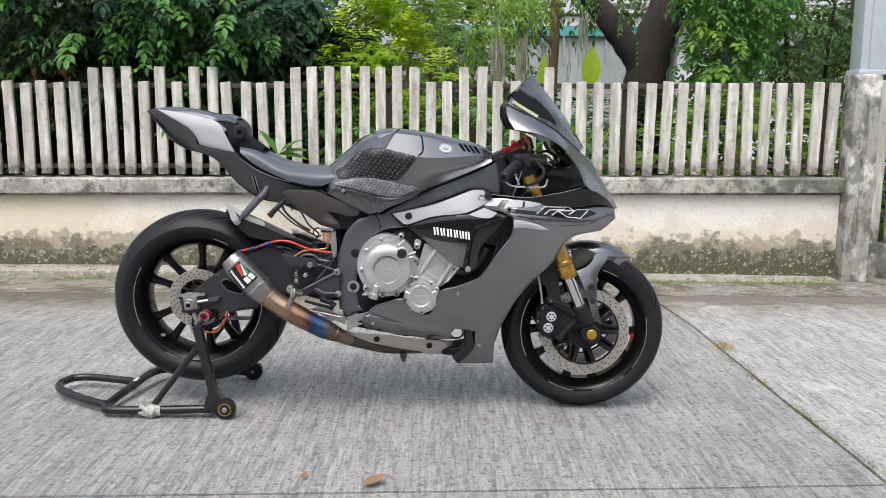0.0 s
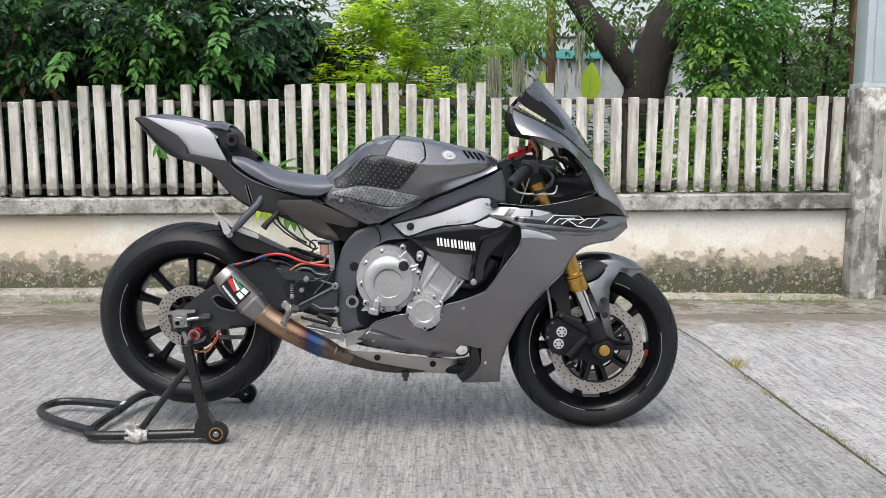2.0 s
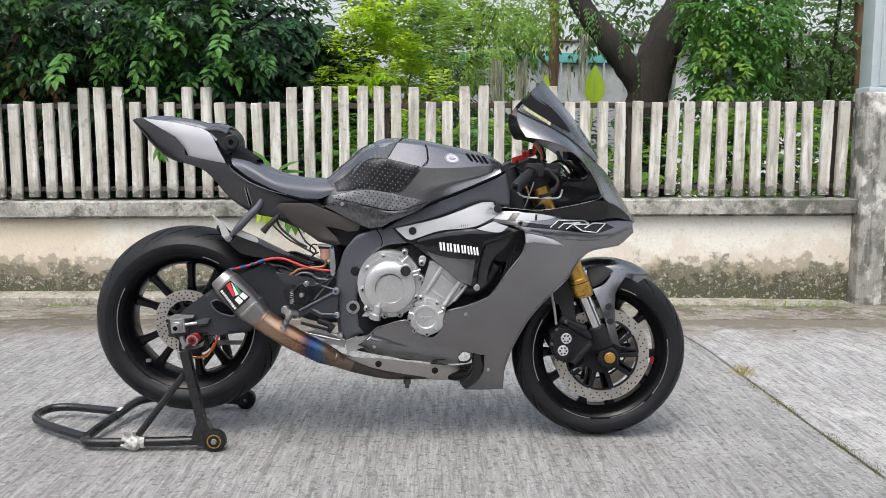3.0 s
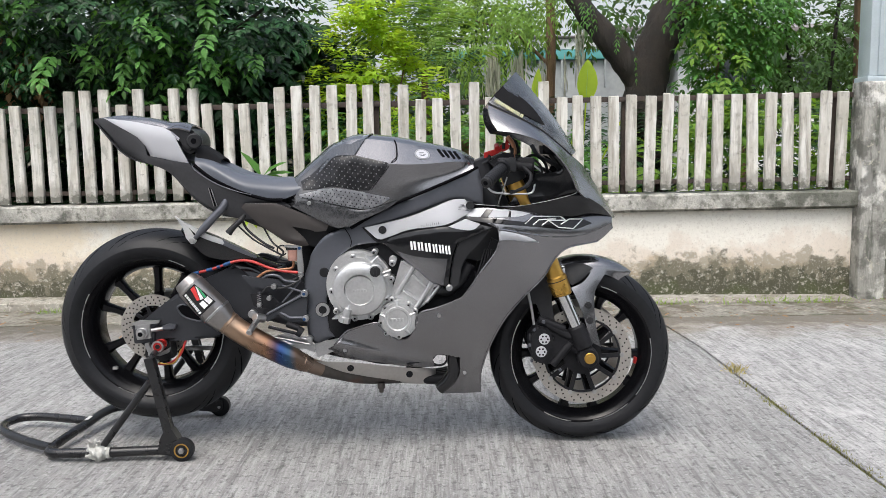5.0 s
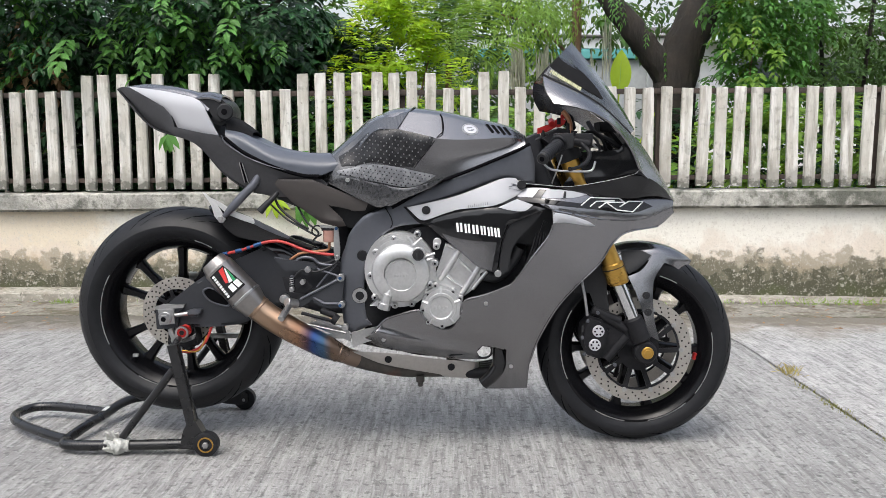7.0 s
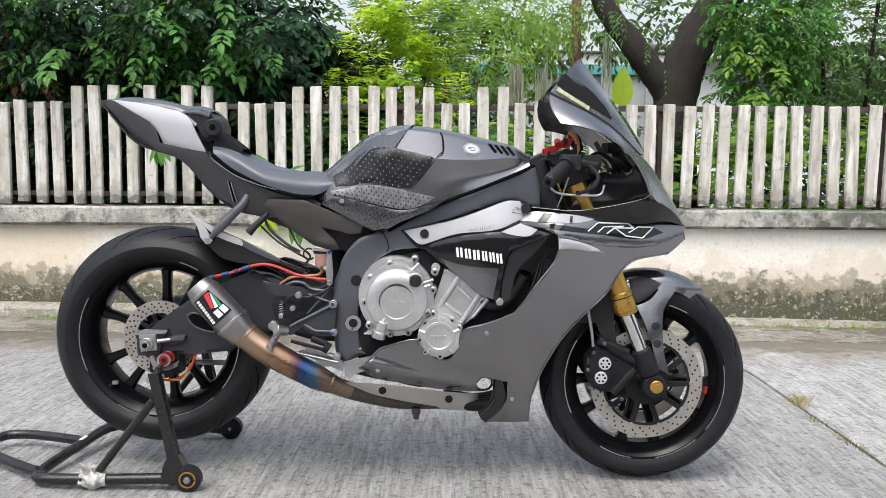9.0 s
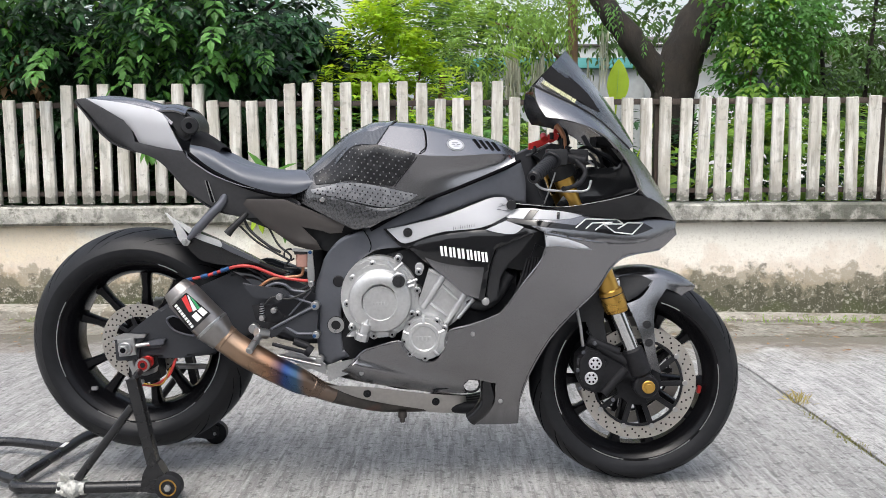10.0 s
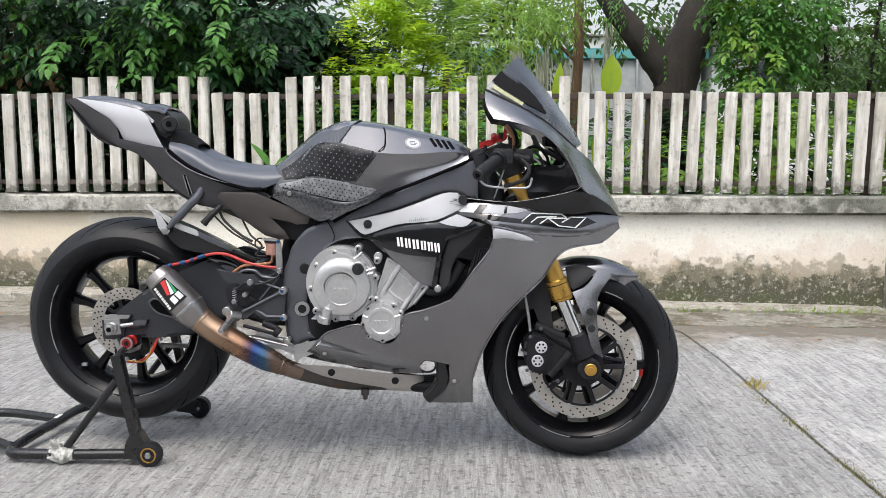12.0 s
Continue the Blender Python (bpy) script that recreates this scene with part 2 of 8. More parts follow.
M["bark"] = graded("dark_bark", [((0.015, 0.013, 0.011), 9.0, 0.5, 0.1, None, 0, 0, 0.8), ((0.10, 0.09, 0.075), 5.0, 0.70, 0.05, None, 0, 0, 0.45)],
                   base=(0.028, 0.021, 0.016), bump=1.0, bump_scale=9, distance=0.03, stretch=(3, 3, 0.7))
M["bark_brown"] = mat("brown_bark", (0.18, 0.11, 0.065), 0.9, var=0.35, scale=14, bump=0.8, bump_scale=30, stretch=(2, 2, 0.4))
# dark green leaf, deepened to paint in the shade inside the foliage
M["leaf_dark_shaded"] = leaf_mat("dark_shaded_leaf", (0.013, 0.050, 0.013), 0.45, 0.7, 0.12)
M["leaf_mid"] = leaf_mat("green_leaf", (0.085, 0.215, 0.047), 0.42, 0.55, 0.4)
M["leaf_lime"] = leaf_mat("lime_leaf", (0.36, 0.52, 0.06), 0.42, 0.5, 0.55)
M["leaf_fern"] = leaf_mat("frond_leaf", (0.23, 0.38, 0.09), 0.45, 0.55, 0.45)
M["leaf_grey"] = leaf_mat("far_leaf", (0.075, 0.15, 0.045), 0.55, 0.6, 0.4)
M["leaf_yellow"] = leaf_mat("yellow_green_leaf", (0.30, 0.42, 0.03), 0.4, 0.12, 0.5)
M["moss"] = leaf_mat("hanging_moss", (0.46, 0.46, 0.36), 0.9, 0.4, 0.3, (1, 1, 1))
M["grass"] = leaf_mat("joint_grass", (0.19, 0.195, 0.085), 0.6, 0.5, 0.3)
M["dry"] = leaf_mat("dry_leaf", (0.28, 0.17, 0.09), 0.7, 0.4, 0.2, (1, 1, 1))
M["far_wall"] = mat("grey_far_wall", (0.33, 0.35, 0.35), 0.8, var=0.15, scale=1.0)
M["far_white"] = mat("white_far_wall", (0.78, 0.79, 0.78), 0.8, var=0.08, scale=1.0)
M["far_teal"] = mat("teal_far_trim", (0.10, 0.34, 0.33), 0.6, var=0.1, scale=1.0)
M["far_roof"] = mat("grey_far_roof", (0.22, 0.20, 0.19), 0.7, var=0.2, scale=1.0)
M["far_glass"] = mat("dark_far_glass", (0.03, 0.04, 0.045), 0.12, var=0.05, bump=0)

M["grey_paint"] = mat("matt_grey_paint", (0.246, 0.243, 0.251), 0.23, 0.94, var=0.04, scale=2.5, bump=0.02, bump_scale=900, coat=0.15, coat_rough=0.25)
M["silver_paint"] = mat("silver_paint", (0.49, 0.495, 0.52), 0.45, 0.2, var=0.02, scale=3, bump=0)
M["black_gloss"] = mat("black_gloss", (0.009, 0.009, 0.010), 0.11, var=0.05, bump=0, spec=0.5)
M["black_plastic"] = mat("black_plastic", (0.020, 0.0203, 0.022), 0.42, var=0.2, scale=14, bump=0.12, bump_scale=600, spec=0.28)
M["frame_paint"] = mat("dark_grey_frame", (0.112, 0.117, 0.134), 0.38, 0.6, var=0.06, bump=0.08, bump_scale=500)
M["frame_rear"] = mat("dark_frame_plate", (0.036, 0.038, 0.044), 0.45, 0.2, var=0.1, bump=0.1, bump_scale=500, spec=0.35)
M["carbon"] = weave("carbon_weave", (0.034, 0.0345, 0.037), 0.16, var=0.12, scale=60, bump=0.03, bump_scale=30, spec=0.6, coat=1.0, coat_rough=0.05)
M["rubber"] = mat("tyre_rubber", (0.0115, 0.0120, 0.0140), 0.46, var=0.22, scale=6, bump=0.12, bump_scale=260, second=(0.019, 0.019, 0.021), second_scale=4, spec=0.26)
M["foam"] = mat("black_foam", (0.010, 0.010, 0.011), 0.85, var=0.2, scale=20, bump=0.2, bump_scale=300, spec=0.15)
M["cover_grey"] = mat("brown_grey_plastic", (0.060, 0.053, 0.050), 0.38, var=0.08, scale=6, bump=0.1, bump_scale=500)
# grip pad with its base colour lightened for the sky reflected in it
M["pad_sheen"] = mat("grip_pad_sheen", (0.155, 0.158, 0.170), 0.27, var=0.06, scale=50, bump=0.05, bump_scale=500, spec=0.8)
M["pad_black"] = mat("black_grip_pad", (0.016, 0.0163, 0.018), 0.27, var=0.08, scale=50, bump=0.05, bump_scale=500, spec=0.32)
M["tail_plastic"] = mat("grained_tail_plastic", (0.046, 0.046, 0.050), 0.36, var=0.15, scale=12, bump=0.12, bump_scale=600, spec=0.45)
M["tread"] = mat("groove_rubber", (0.004, 0.004, 0.005), 0.9, bump=0, spec=0.05)
M["seat_vinyl"] = mat("seat_vinyl", (0.078, 0.086, 0.106), 0.38, var=0.08, scale=8, bump=0.06, bump_scale=300)
M["rim_black"] = mat("gloss_black_rim", (0.005, 0.005, 0.006), 0.2, 0.1, var=0.15, scale=10, bump=0.03, spec=0.22)
M["steel"] = mat("bare_steel", (0.42, 0.42, 0.42), 0.32, 0.9, var=0.12, scale=16, bump=0.06, bump_scale=300)
M["blade_alloy"] = mat("bare_alloy", (0.62, 0.62, 0.62), 0.38, 0.6, var=0.08, scale=20, bump=0.05, bump_scale=300)
M["disc"] = mat("brake_disc_steel", (0.43, 0.405, 0.37), 0.38, 0.75, var=0.12, scale=18, bump=0.1, bump_scale=250)
M["chrome"] = mat("chrome", (0.72, 0.72, 0.72), 0.10, 1.0, var=0.04, bump=0)
M["cast"] = mat("cast_engine_silver", (0.60, 0.60, 0.60), 0.36, 0.85, var=0.10, scale=14, bump=0.07, bump_scale=420)
M["cast_dark"] = mat("dark_casting", (0.016, 0.016, 0.018), 0.5, 0.2, var=0.25, scale=12, bump=0.25, bump_scale=250, spec=0.2)
M["gold"] = mat("gold_anodised", (0.52, 0.31, 0.07), 0.30, 0.85, var=0.06, bump=0.04)
M["titanium_grey"] = mat("grey_titanium", (0.27, 0.255, 0.245), 0.32, 0.85, var=0.1, scale=8, bump=0.05)
M["pipe_grey"] = mat("sooty_pipe", (0.075, 0.068, 0.062), 0.45, 0.7, var=0.2, scale=9, bump=0.1, second=(0.16, 0.07, 0.05), second_scale=6)
M["shield"] = mat("brushed_shield", (0.46, 0.44, 0.42), 0.36, 0.8, var=0.08, scale=10, bump=0.05)
M["dry_grass"] = leaf_mat("dry_grass", (0.40, 0.35, 0.16), 0.7, 0.4, 0.3)
M["leaf_fresh"] = leaf_mat("fresh_leaf", (0.155, 0.28, 0.04), 0.42, 0.5, 0.45)
M["opposite"] = mat("dull_unseen_wall", (0.125, 0.13, 0.118), 0.9, var=0.25, scale=0.6)
M["red"] = mat("red_anodised", (0.36, 0.018, 0.016), 0.35, 0.5, var=0.1, bump=0.03)
M["red_hose"] = mat("red_hose", (0.42, 0.035, 0.03), 0.4, var=0.1, bump=0.05)
M["blue"] = mat("blue_fitting", (0.03, 0.09, 0.22), 0.35, 0.6, var=0.1, bump=0.03)
M["copper_hose"] = mat("copper_hose", (0.35, 0.16, 0.08), 0.4, 0.2, var=0.15)
M["white_mark"] = mat("white_marking", (0.75, 0.75, 0.74), 0.4, var=0.05, bump=0)
M["yellow_mark"] = mat("yellow_marking", (0.60, 0.58, 0.33), 0.45, var=0.06, bump=0)
M["green_mark"] = mat("green_marking", (0.04, 0.30, 0.12), 0.4, var=0.06, bump=0)
M["red_mark"] = mat("red_marking", (0.6, 0.04, 0.04), 0.4, var=0.06, bump=0)
M["stand_paint"] = mat("black_stand_paint", (0.012, 0.012, 0.013), 0.28, var=0.2, scale=14, bump=0.05, bump_scale=200)
M["tape"] = mat("white_plastic_wrap", (0.46, 0.46, 0.43), 0.4, var=0.2, scale=30, bump=0.7, bump_scale=90)
M["reservoir"] = mat("fluid_reservoir", (0.36, 0.20, 0.16), 0.25, var=0.15, bump=0.02)


def screen_glass():
    """Smoked acrylic: partly clear, glossy."""
    m = bpy.data.materials.new("smoked_screen")
    m.use_nodes = True
    t = m.node_tree
    out = t.nodes["Material Output"]
    clear = t.nodes.new("ShaderNodeBsdfTransparent")
    clear.inputs["Color"].default_value = (0.64, 0.65, 0.67, 1)
    gloss = t.nodes.new("ShaderNodeBsdfGlossy")
    gloss.inputs["Roughness"].default_value = 0.04
    facing, power, angle = t.nodes.new("ShaderNodeLayerWeight"), t.nodes.new("ShaderNodeMath"), t.nodes.new("ShaderNodeMath")
    facing.inputs[0].default_value = 0.5
    power.operation, power.inputs[1].default_value = "POWER", 4.0
    angle.operation, angle.inputs[1].default_value, angle.inputs[2].default_value = "MULTIPLY_ADD", 0.80, 0.13
    t.links.new(facing.outputs["Facing"], power.inputs[0])
    t.links.new(power.outputs[0], angle.inputs[0])
    mix = t.nodes.new("ShaderNodeMixShader")
    t.links.new(angle.outputs[0], mix.inputs[0])
    t.links.new(clear.outputs[0], mix.inputs[1])
    t.links.new(gloss.outputs[0], mix.inputs[2])
    t.links.new(mix.outputs[0], out.inputs["Surface"])
    return m


M["screen"] = screen_glass()


def heat_pipe():
    """Titanium whose oxide colours change along the pipe, towards the engine."""
    m = mat("heat_tinted_titanium", (0.2, 0.12, 0.08), 0.3, 0.85, var=0.15, scale=9, bump=0.04)
    t = m.node_tree
    b = t.nodes["Principled BSDF"]
    co, sep, ramp = t.nodes.new("ShaderNodeTexCoord"), t.nodes.new("ShaderNodeSeparateXYZ"), t.nodes.new("ShaderNodeValToRGB")
    span = t.nodes.new("ShaderNodeMapRange")
    span.inputs[1].default_value, span.inputs[2].default_value = -0.56, -0.24
    wob = t.nodes.new("ShaderNodeTexNoise")
    wob.inputs["Scale"].default_value = 14
    mixed = t.nodes.new("ShaderNodeMath")
    mixed.operation, mixed.inputs[1].default_value = "MULTIPLY_ADD", 0.10
    t.links.new(co.outputs["Object"], sep.inputs[0])
    t.links.new(co.outputs["Object"], wob.inputs["Vector"])
    t.links.new(sep.outputs[0], span.inputs[0])
    t.links.new(wob.outputs["Fac"], mixed.inputs[0])
    t.links.new(span.outputs[0], mixed.inputs[2])
    t.links.new(mixed.outputs[0], ramp.inputs[0])
    stops = ((0.0, (0.36, 0.27, 0.20)), (0.28, (0.34, 0.23, 0.155)), (0.54, (0.25, 0.14, 0.085)), (0.63, (0.07, 0.045, 0.07)), (0.68, (0.03, 0.065, 0.19)), (0.77, (0.05, 0.10, 0.16)), (0.82, (0.16, 0.11, 0.08)), (1.0, (0.20, 0.15, 0.12)))
    while len(ramp.color_ramp.elements) < len(stops):
        ramp.color_ramp.elements.new(0.5)
    for el, (at, c) in zip(ramp.color_ramp.elements, stops):
        el.position, el.color = at, (*c, 1)
    t.links.new(ramp.outputs[0], b.inputs["Base Color"])
    return m


M["heat"] = heat_pipe()


# ---- shape helpers ----
def thing(name, label, category, at=(0, 0, 0), group="", kind=""):
    ob = new(name)
    ob.empty_display_size = 0.1
    ob.location = at
    return tagged(ob, label, category, group, kind)


def finish(bm, name, material, angle=38):
    me = bpy.data.meshes.new(name)
    bmesh.ops.recalc_face_normals(bm, faces=bm.faces)
    bm.to_mesh(me)
    bm.free()
    me.materials.append(material)
    me.shade_smooth()
    me.set_sharp_from_angle(angle=radians(angle))
    return me


def part(name, bm, material, parent=None, label="", angle=38):
    """One mesh object under a thing or under a part."""
    ob = new(name, finish(bm, name, material, angle) if isinstance(bm, bmesh.types.BMesh) else bm)
    ob.parent = parent
    return tagged(ob, label)


def raw(name, verts, faces, material, smooth=False):
    me = bpy.data.meshes.new(name)
    me.from_pydata(verts, [], faces)
    me.materials.append(material)
    if smooth:
        me.shade_smooth()
    return me


def box(bm, lo, hi, bevel=0.0, m=None):
    r = bmesh.ops.create_cube(bm, size=1)["verts"]
    for v in r:
        v.co = Vector([lo[k] + (v.co[k] + 0.5) * (hi[k] - lo[k]) for k in range(3)])
        if m is not None:
            v.co = m @ v.co
    if bevel:
        es = list({e for v in r for e in v.link_edges})
        bmesh.ops.bevel(bm, geom=es, offset=bevel, segments=2, affect="EDGES", profile=0.6)
    return bm


def rod(bm, a, b, r, r2=None, seg=20, bevel=0.0):
    """A round bar from a to b with softened ends."""
    a, b = Vector(a), Vector(b)
    r2 = r if r2 is None else r2
    turn = (b - a).to_track_quat("Z", "Y").to_matrix().to_4x4()
    n = (b - a).length
    c = min(bevel or 0.08 * min(r, r2), n * 0.3)
    rings = [(0, r - c), (c, r), (n - c, r2), (n, r2 - c)]
    loops = []
    for h, q in rings:
        loops.append([bm.verts.new(Matrix.Translation(a) @ turn @ Vector((q * math.cos(k * math.tau / seg), q * math.sin(k * math.tau / seg), h))) for k in range(seg)])
    for p, q in zip(loops, loops[1:]):
        for k in range(seg):
            bm.faces.new((p[k], p[(k + 1) % seg], q[(k + 1) % seg], q[k]))
    bm.faces.new(loops[0][::-1])
    bm.faces.new(loops[-1])
    return bm


def curve_points(pts, n=8):
    """Catmull-Rom through the points."""
    p = [np.array(q, float) for q in pts]
    p = [2 * p[0] - p[1]] + p + [2 * p[-1] - p[-2]]
    out = []
    for k in range(1, len(p) - 2):
        for s in np.arange(n) / n:
            a, b, c, d = p[k - 1], p[k], p[k + 1], p[k + 2]
            out.append(0.5 * (2 * b + (c - a) * s + (2 * a - 5 * b + 4 * c - d) * s * s + (3 * b - a - 3 * c + d) * s ** 3))
    return out + [p[-2]]


def tube(bm, pts, r, seg=12, n=8):
    """A round tube along a smooth path; r is one radius or one for each point."""
    rs = [r] * len(pts) if isinstance(r, (int, float)) else list(r)
    c = curve_points([(*p, q) for p, q in zip(pts, rs)], n)
    loops, side = [], None
    for k, q in enumerate(c):
        d = Vector(c[min(k + 1, len(c) - 1)][:3]) - Vector(c[max(k - 1, 0)][:3])
        d.normalize()
        side = d.orthogonal().normalized() if side is None else (side - d * side.dot(d)).normalized()
        up = d.cross(side)
        loops.append([bm.verts.new(Vector(q[:3]) + float(q[3]) * (side * math.cos(j * math.tau / seg) + up * math.sin(j * math.tau / seg))) for j in range(seg)])
    for p, q in zip(loops, loops[1:]):
        for j in range(seg):
            bm.faces.new((p[j], p[(j + 1) % seg], q[(j + 1) % seg], q[j]))
    bm.faces.new(loops[0][::-1])
    bm.faces.new(loops[-1])
    return bm


def revolve(bm, profile, seg=96, at=(0, 0, 0), closed=True, a0=0.0, a1=math.tau):
    """Turns a profile of (y, radius) round the y axis through at."""
    full = a1 - a0 > 6.28
    count = seg if full else seg + 1
    rings = []
    for k in range(count):
        a = a0 + (a1 - a0) * k / seg
        rings.append([bm.verts.new((at[0] + r * math.cos(a), at[1] + y, at[2] + r * math.sin(a))) for y, r in profile])
    n = len(profile)
    for k in range(seg):
        p, q = rings[k], rings[(k + 1) % count]
        for j in range(n if closed else n - 1):
            bm.faces.new((p[j], p[(j + 1) % n], q[(j + 1) % n], q[j]))
    if not full and closed:
        bm.faces.new(rings[0])
        bm.faces.new(rings[-1][::-1])
    return bm


def smooth_edge(edge, step, corner=38):
    """The outline with rounded runs between its corners, in even steps."""
    p = [np.array(q, float) for q in edge]
    n = len(p)
    tan = []
    for k in range(n):
        a, b = p[k] - p[k - 1], p[(k + 1) % n] - p[k]
        ang = abs(math.degrees(math.atan2(a[0] * b[1] - a[1] * b[0], float(a @ b))))
        tan.append(None if ang > corner else (p[(k + 1) % n] - p[k - 1]) / (np.linalg.norm(a) + np.linalg.norm(b)))
    out = []
    for k in range(n):
        a, b = p[k], p[(k + 1) % n]
        d = np.linalg.norm(b - a)
        ta = (b - a) if tan[k] is None else tan[k] * d
        tb = (b - a) if tan[(k + 1) % n] is None else tan[(k + 1) % n] * d
        m = max(1, int(round(d / step)))
        for s in np.arange(m) / m:
            out.append((2 * s ** 3 - 3 * s * s + 1) * a + (s ** 3 - 2 * s * s + s) * ta + (3 * s * s - 2 * s ** 3) * b + (s ** 3 - s * s) * tb)
    return np.array(out)


def inside(pts, poly):
    x, z = pts[:, 0], pts[:, 1]
    r = np.zeros(len(pts), bool)
    for (x0, z0), (x1, z1) in zip(poly, np.roll(poly, -1, 0)):
        c = (z0 > z) != (z1 > z)
        r ^= c & (x < (x1 - x0) * (z - z0) / np.where(z1 == z0, 1e-9, z1 - z0) + x0)
    return r


def surface(ctrl):
    """A smooth sheet through (x, z, half width): a thin plate."""
    c = np.array(ctrl, float)
    p, n = c[:, :2] * 5, len(c)

    def u(r2):
        return r2 * np.log(r2 + 1e-9)
    a = np.zeros((n + 3, n + 3))
    a[:n, :n] = u(((p[:, None] - p[None]) ** 2).sum(-1)) + np.eye(n) * 2e-3
    a[:n, n], a[n, :n], a[:n, n + 1:], a[n + 1:, :n] = 1, 1, p, p.T
    w = np.linalg.solve(a, np.r_[c[:, 2], 0, 0, 0])
    return lambda q: u(((q[:, None] * 5 - p[None]) ** 2).sum(-1)) @ w[:n] + w[n] + (q * 5) @ w[n + 1:]


def fold(f, x0, z0, x1, z1, slope, width=0.012, end=9.0):
    """Bends a sheet along a line: right of it the half width falls off with that slope, fading out before x = end."""
    d = np.array([x1 - x0, z1 - z0])
    d = d / np.linalg.norm(d)
    return lambda q: f(q) - np.clip((end - q[:, 0]) / 0.08, 0, 1) * slope * (np.sqrt(np.maximum(((q[:, 0] - x0) * d[1] - (q[:, 1] - z0) * d[0]), 0) ** 2 + width ** 2) - width)


def panel(edge, f, thick=0.004, step=0.012, side=-1, lift=0.0, roll=0.0025, corner=38):
    """A shaped panel: an outline in x, z over the sheet f, with thickness and a rolled edge. side -1 is the bike's right."""
    from mathutils.geometry import delaunay_2d_cdt
    rim = smooth_edge(edge, step, corner)
    lo, hi = rim.min(0), rim.max(0)
    gx, gz = np.meshgrid(np.arange(lo[0], hi[0], step), np.arange(lo[1], hi[1], step * 0.87))
    gx = gx + (np.arange(gx.shape[0]) % 2)[:, None] * step / 2
    g = np.stack([gx.ravel(), gz.ravel()], 1)
    g = g[inside(g, rim)]
    if len(g):
        near = np.min(((g[:, None] - rim[None]) ** 2).sum(-1), 1)
        g = g[near > (0.45 * step) ** 2]
    n = len(rim)
    pts = [Vector(q) for q in np.concatenate([rim, g])]
    vs, _, fs, *_ = delaunay_2d_cdt(pts, [(k, (k + 1) % n) for k in range(n)], [], 0, 1e-6)
    q = np.array([tuple(v) for v in vs])
    keep = inside(q[np.array(fs)].mean(1), rim)
    fs = [t for t, k in zip(fs, keep) if k]
    h = f(q) + lift
    h2 = h.copy()
    h2[:n] -= roll
    bm = bmesh.new()
    front = [bm.verts.new((x, side * y, z)) for (x, z), y in zip(q, h2)]
    back = [bm.verts.new((x, side * (y - thick), z)) for (x, z), y in zip(q, h)]
    count = {}
    for t in fs:
        bm.faces.new([front[k] for k in t])
        bm.faces.new([back[k] for k in t[::-1]])
        for a, b in zip(t, t[1:] + t[:1]):
            count[(a, b)] = 1
    for a, b in count:
        if (b, a) not in count:
            bm.faces.new((front[b], front[a], back[a], back[b]))
    loose = [v for v in bm.verts if not v.link_faces]
    bmesh.ops.delete(bm, geom=loose, context="VERTS")
    return bm


def plate(outline, y0, y1, bevel=0.002, step=0.012, corner=38):
    """A flat plate: the outline in x, z between the two y."""
    rim = smooth_edge(outline, step, corner)
    bm = bmesh.new()
    f = bm.faces.new([bm.verts.new((x, y0, z)) for x, z in rim])
    r = bmesh.ops.extrude_face_region(bm, geom=[f])
    for v in r["geom"]:
        if isinstance(v, bmesh.types.BMVert):
            v.co.y = y1
    if bevel:
        es = [e for e in bm.edges if abs(e.verts[0].co.y - e.verts[1].co.y) < 1e-6]
        bmesh.ops.bevel(bm, geom=es, offset=bevel, segments=2, affect="EDGES", clamp_overlap=True)
    return bm


def loft(stations, thick=0.004, nu=5, nv=5, both=True, crease=()):
    """A skin through stations of (x, half width, z), sharp along the points numbered in crease; mirrored over the middle plane."""
    rows = []
    for s in stations:
        cuts = [0, *crease, len(s) - 1]
        row = []
        for a, b in zip(cuts, cuts[1:]):
            row += curve_points(s[a:b + 1], nv)[:-1]
        rows.append(row + [np.array(s[-1], float)])
    cols = [curve_points([r[j] for r in rows], nu) for j in range(len(rows[0]))]
    bm = bmesh.new()
    for side in ((-1, 1) if both else (-1,)):
        v = [[bm.verts.new((q[0], side * max(q[1], 0), q[2])) for q in c] for c in cols]
        for a, b in zip(v, v[1:]):
            for k in range(len(a) - 1):
                bm.faces.new((a[k], a[k + 1], b[k + 1], b[k]) if side < 0 else (a[k], b[k], b[k + 1], a[k + 1]))
    bmesh.ops.remove_doubles(bm, verts=bm.verts, dist=0.0004)
    bmesh.ops.recalc_face_normals(bm, faces=bm.faces)
    if thick:
        bmesh.ops.solidify(bm, geom=bm.faces[:], thickness=thick)
    return bm


def bolt(bm, x, y, z, r=0.006, h=0.004, side=-1):
    rod(bm, (x, y, z), (x, y + side * h, z), r, seg=12)
    rod(bm, (x, y + side * h, z), (x, y + side * (h + 0.0015), z), r * 0.55, seg=6)
    return bm


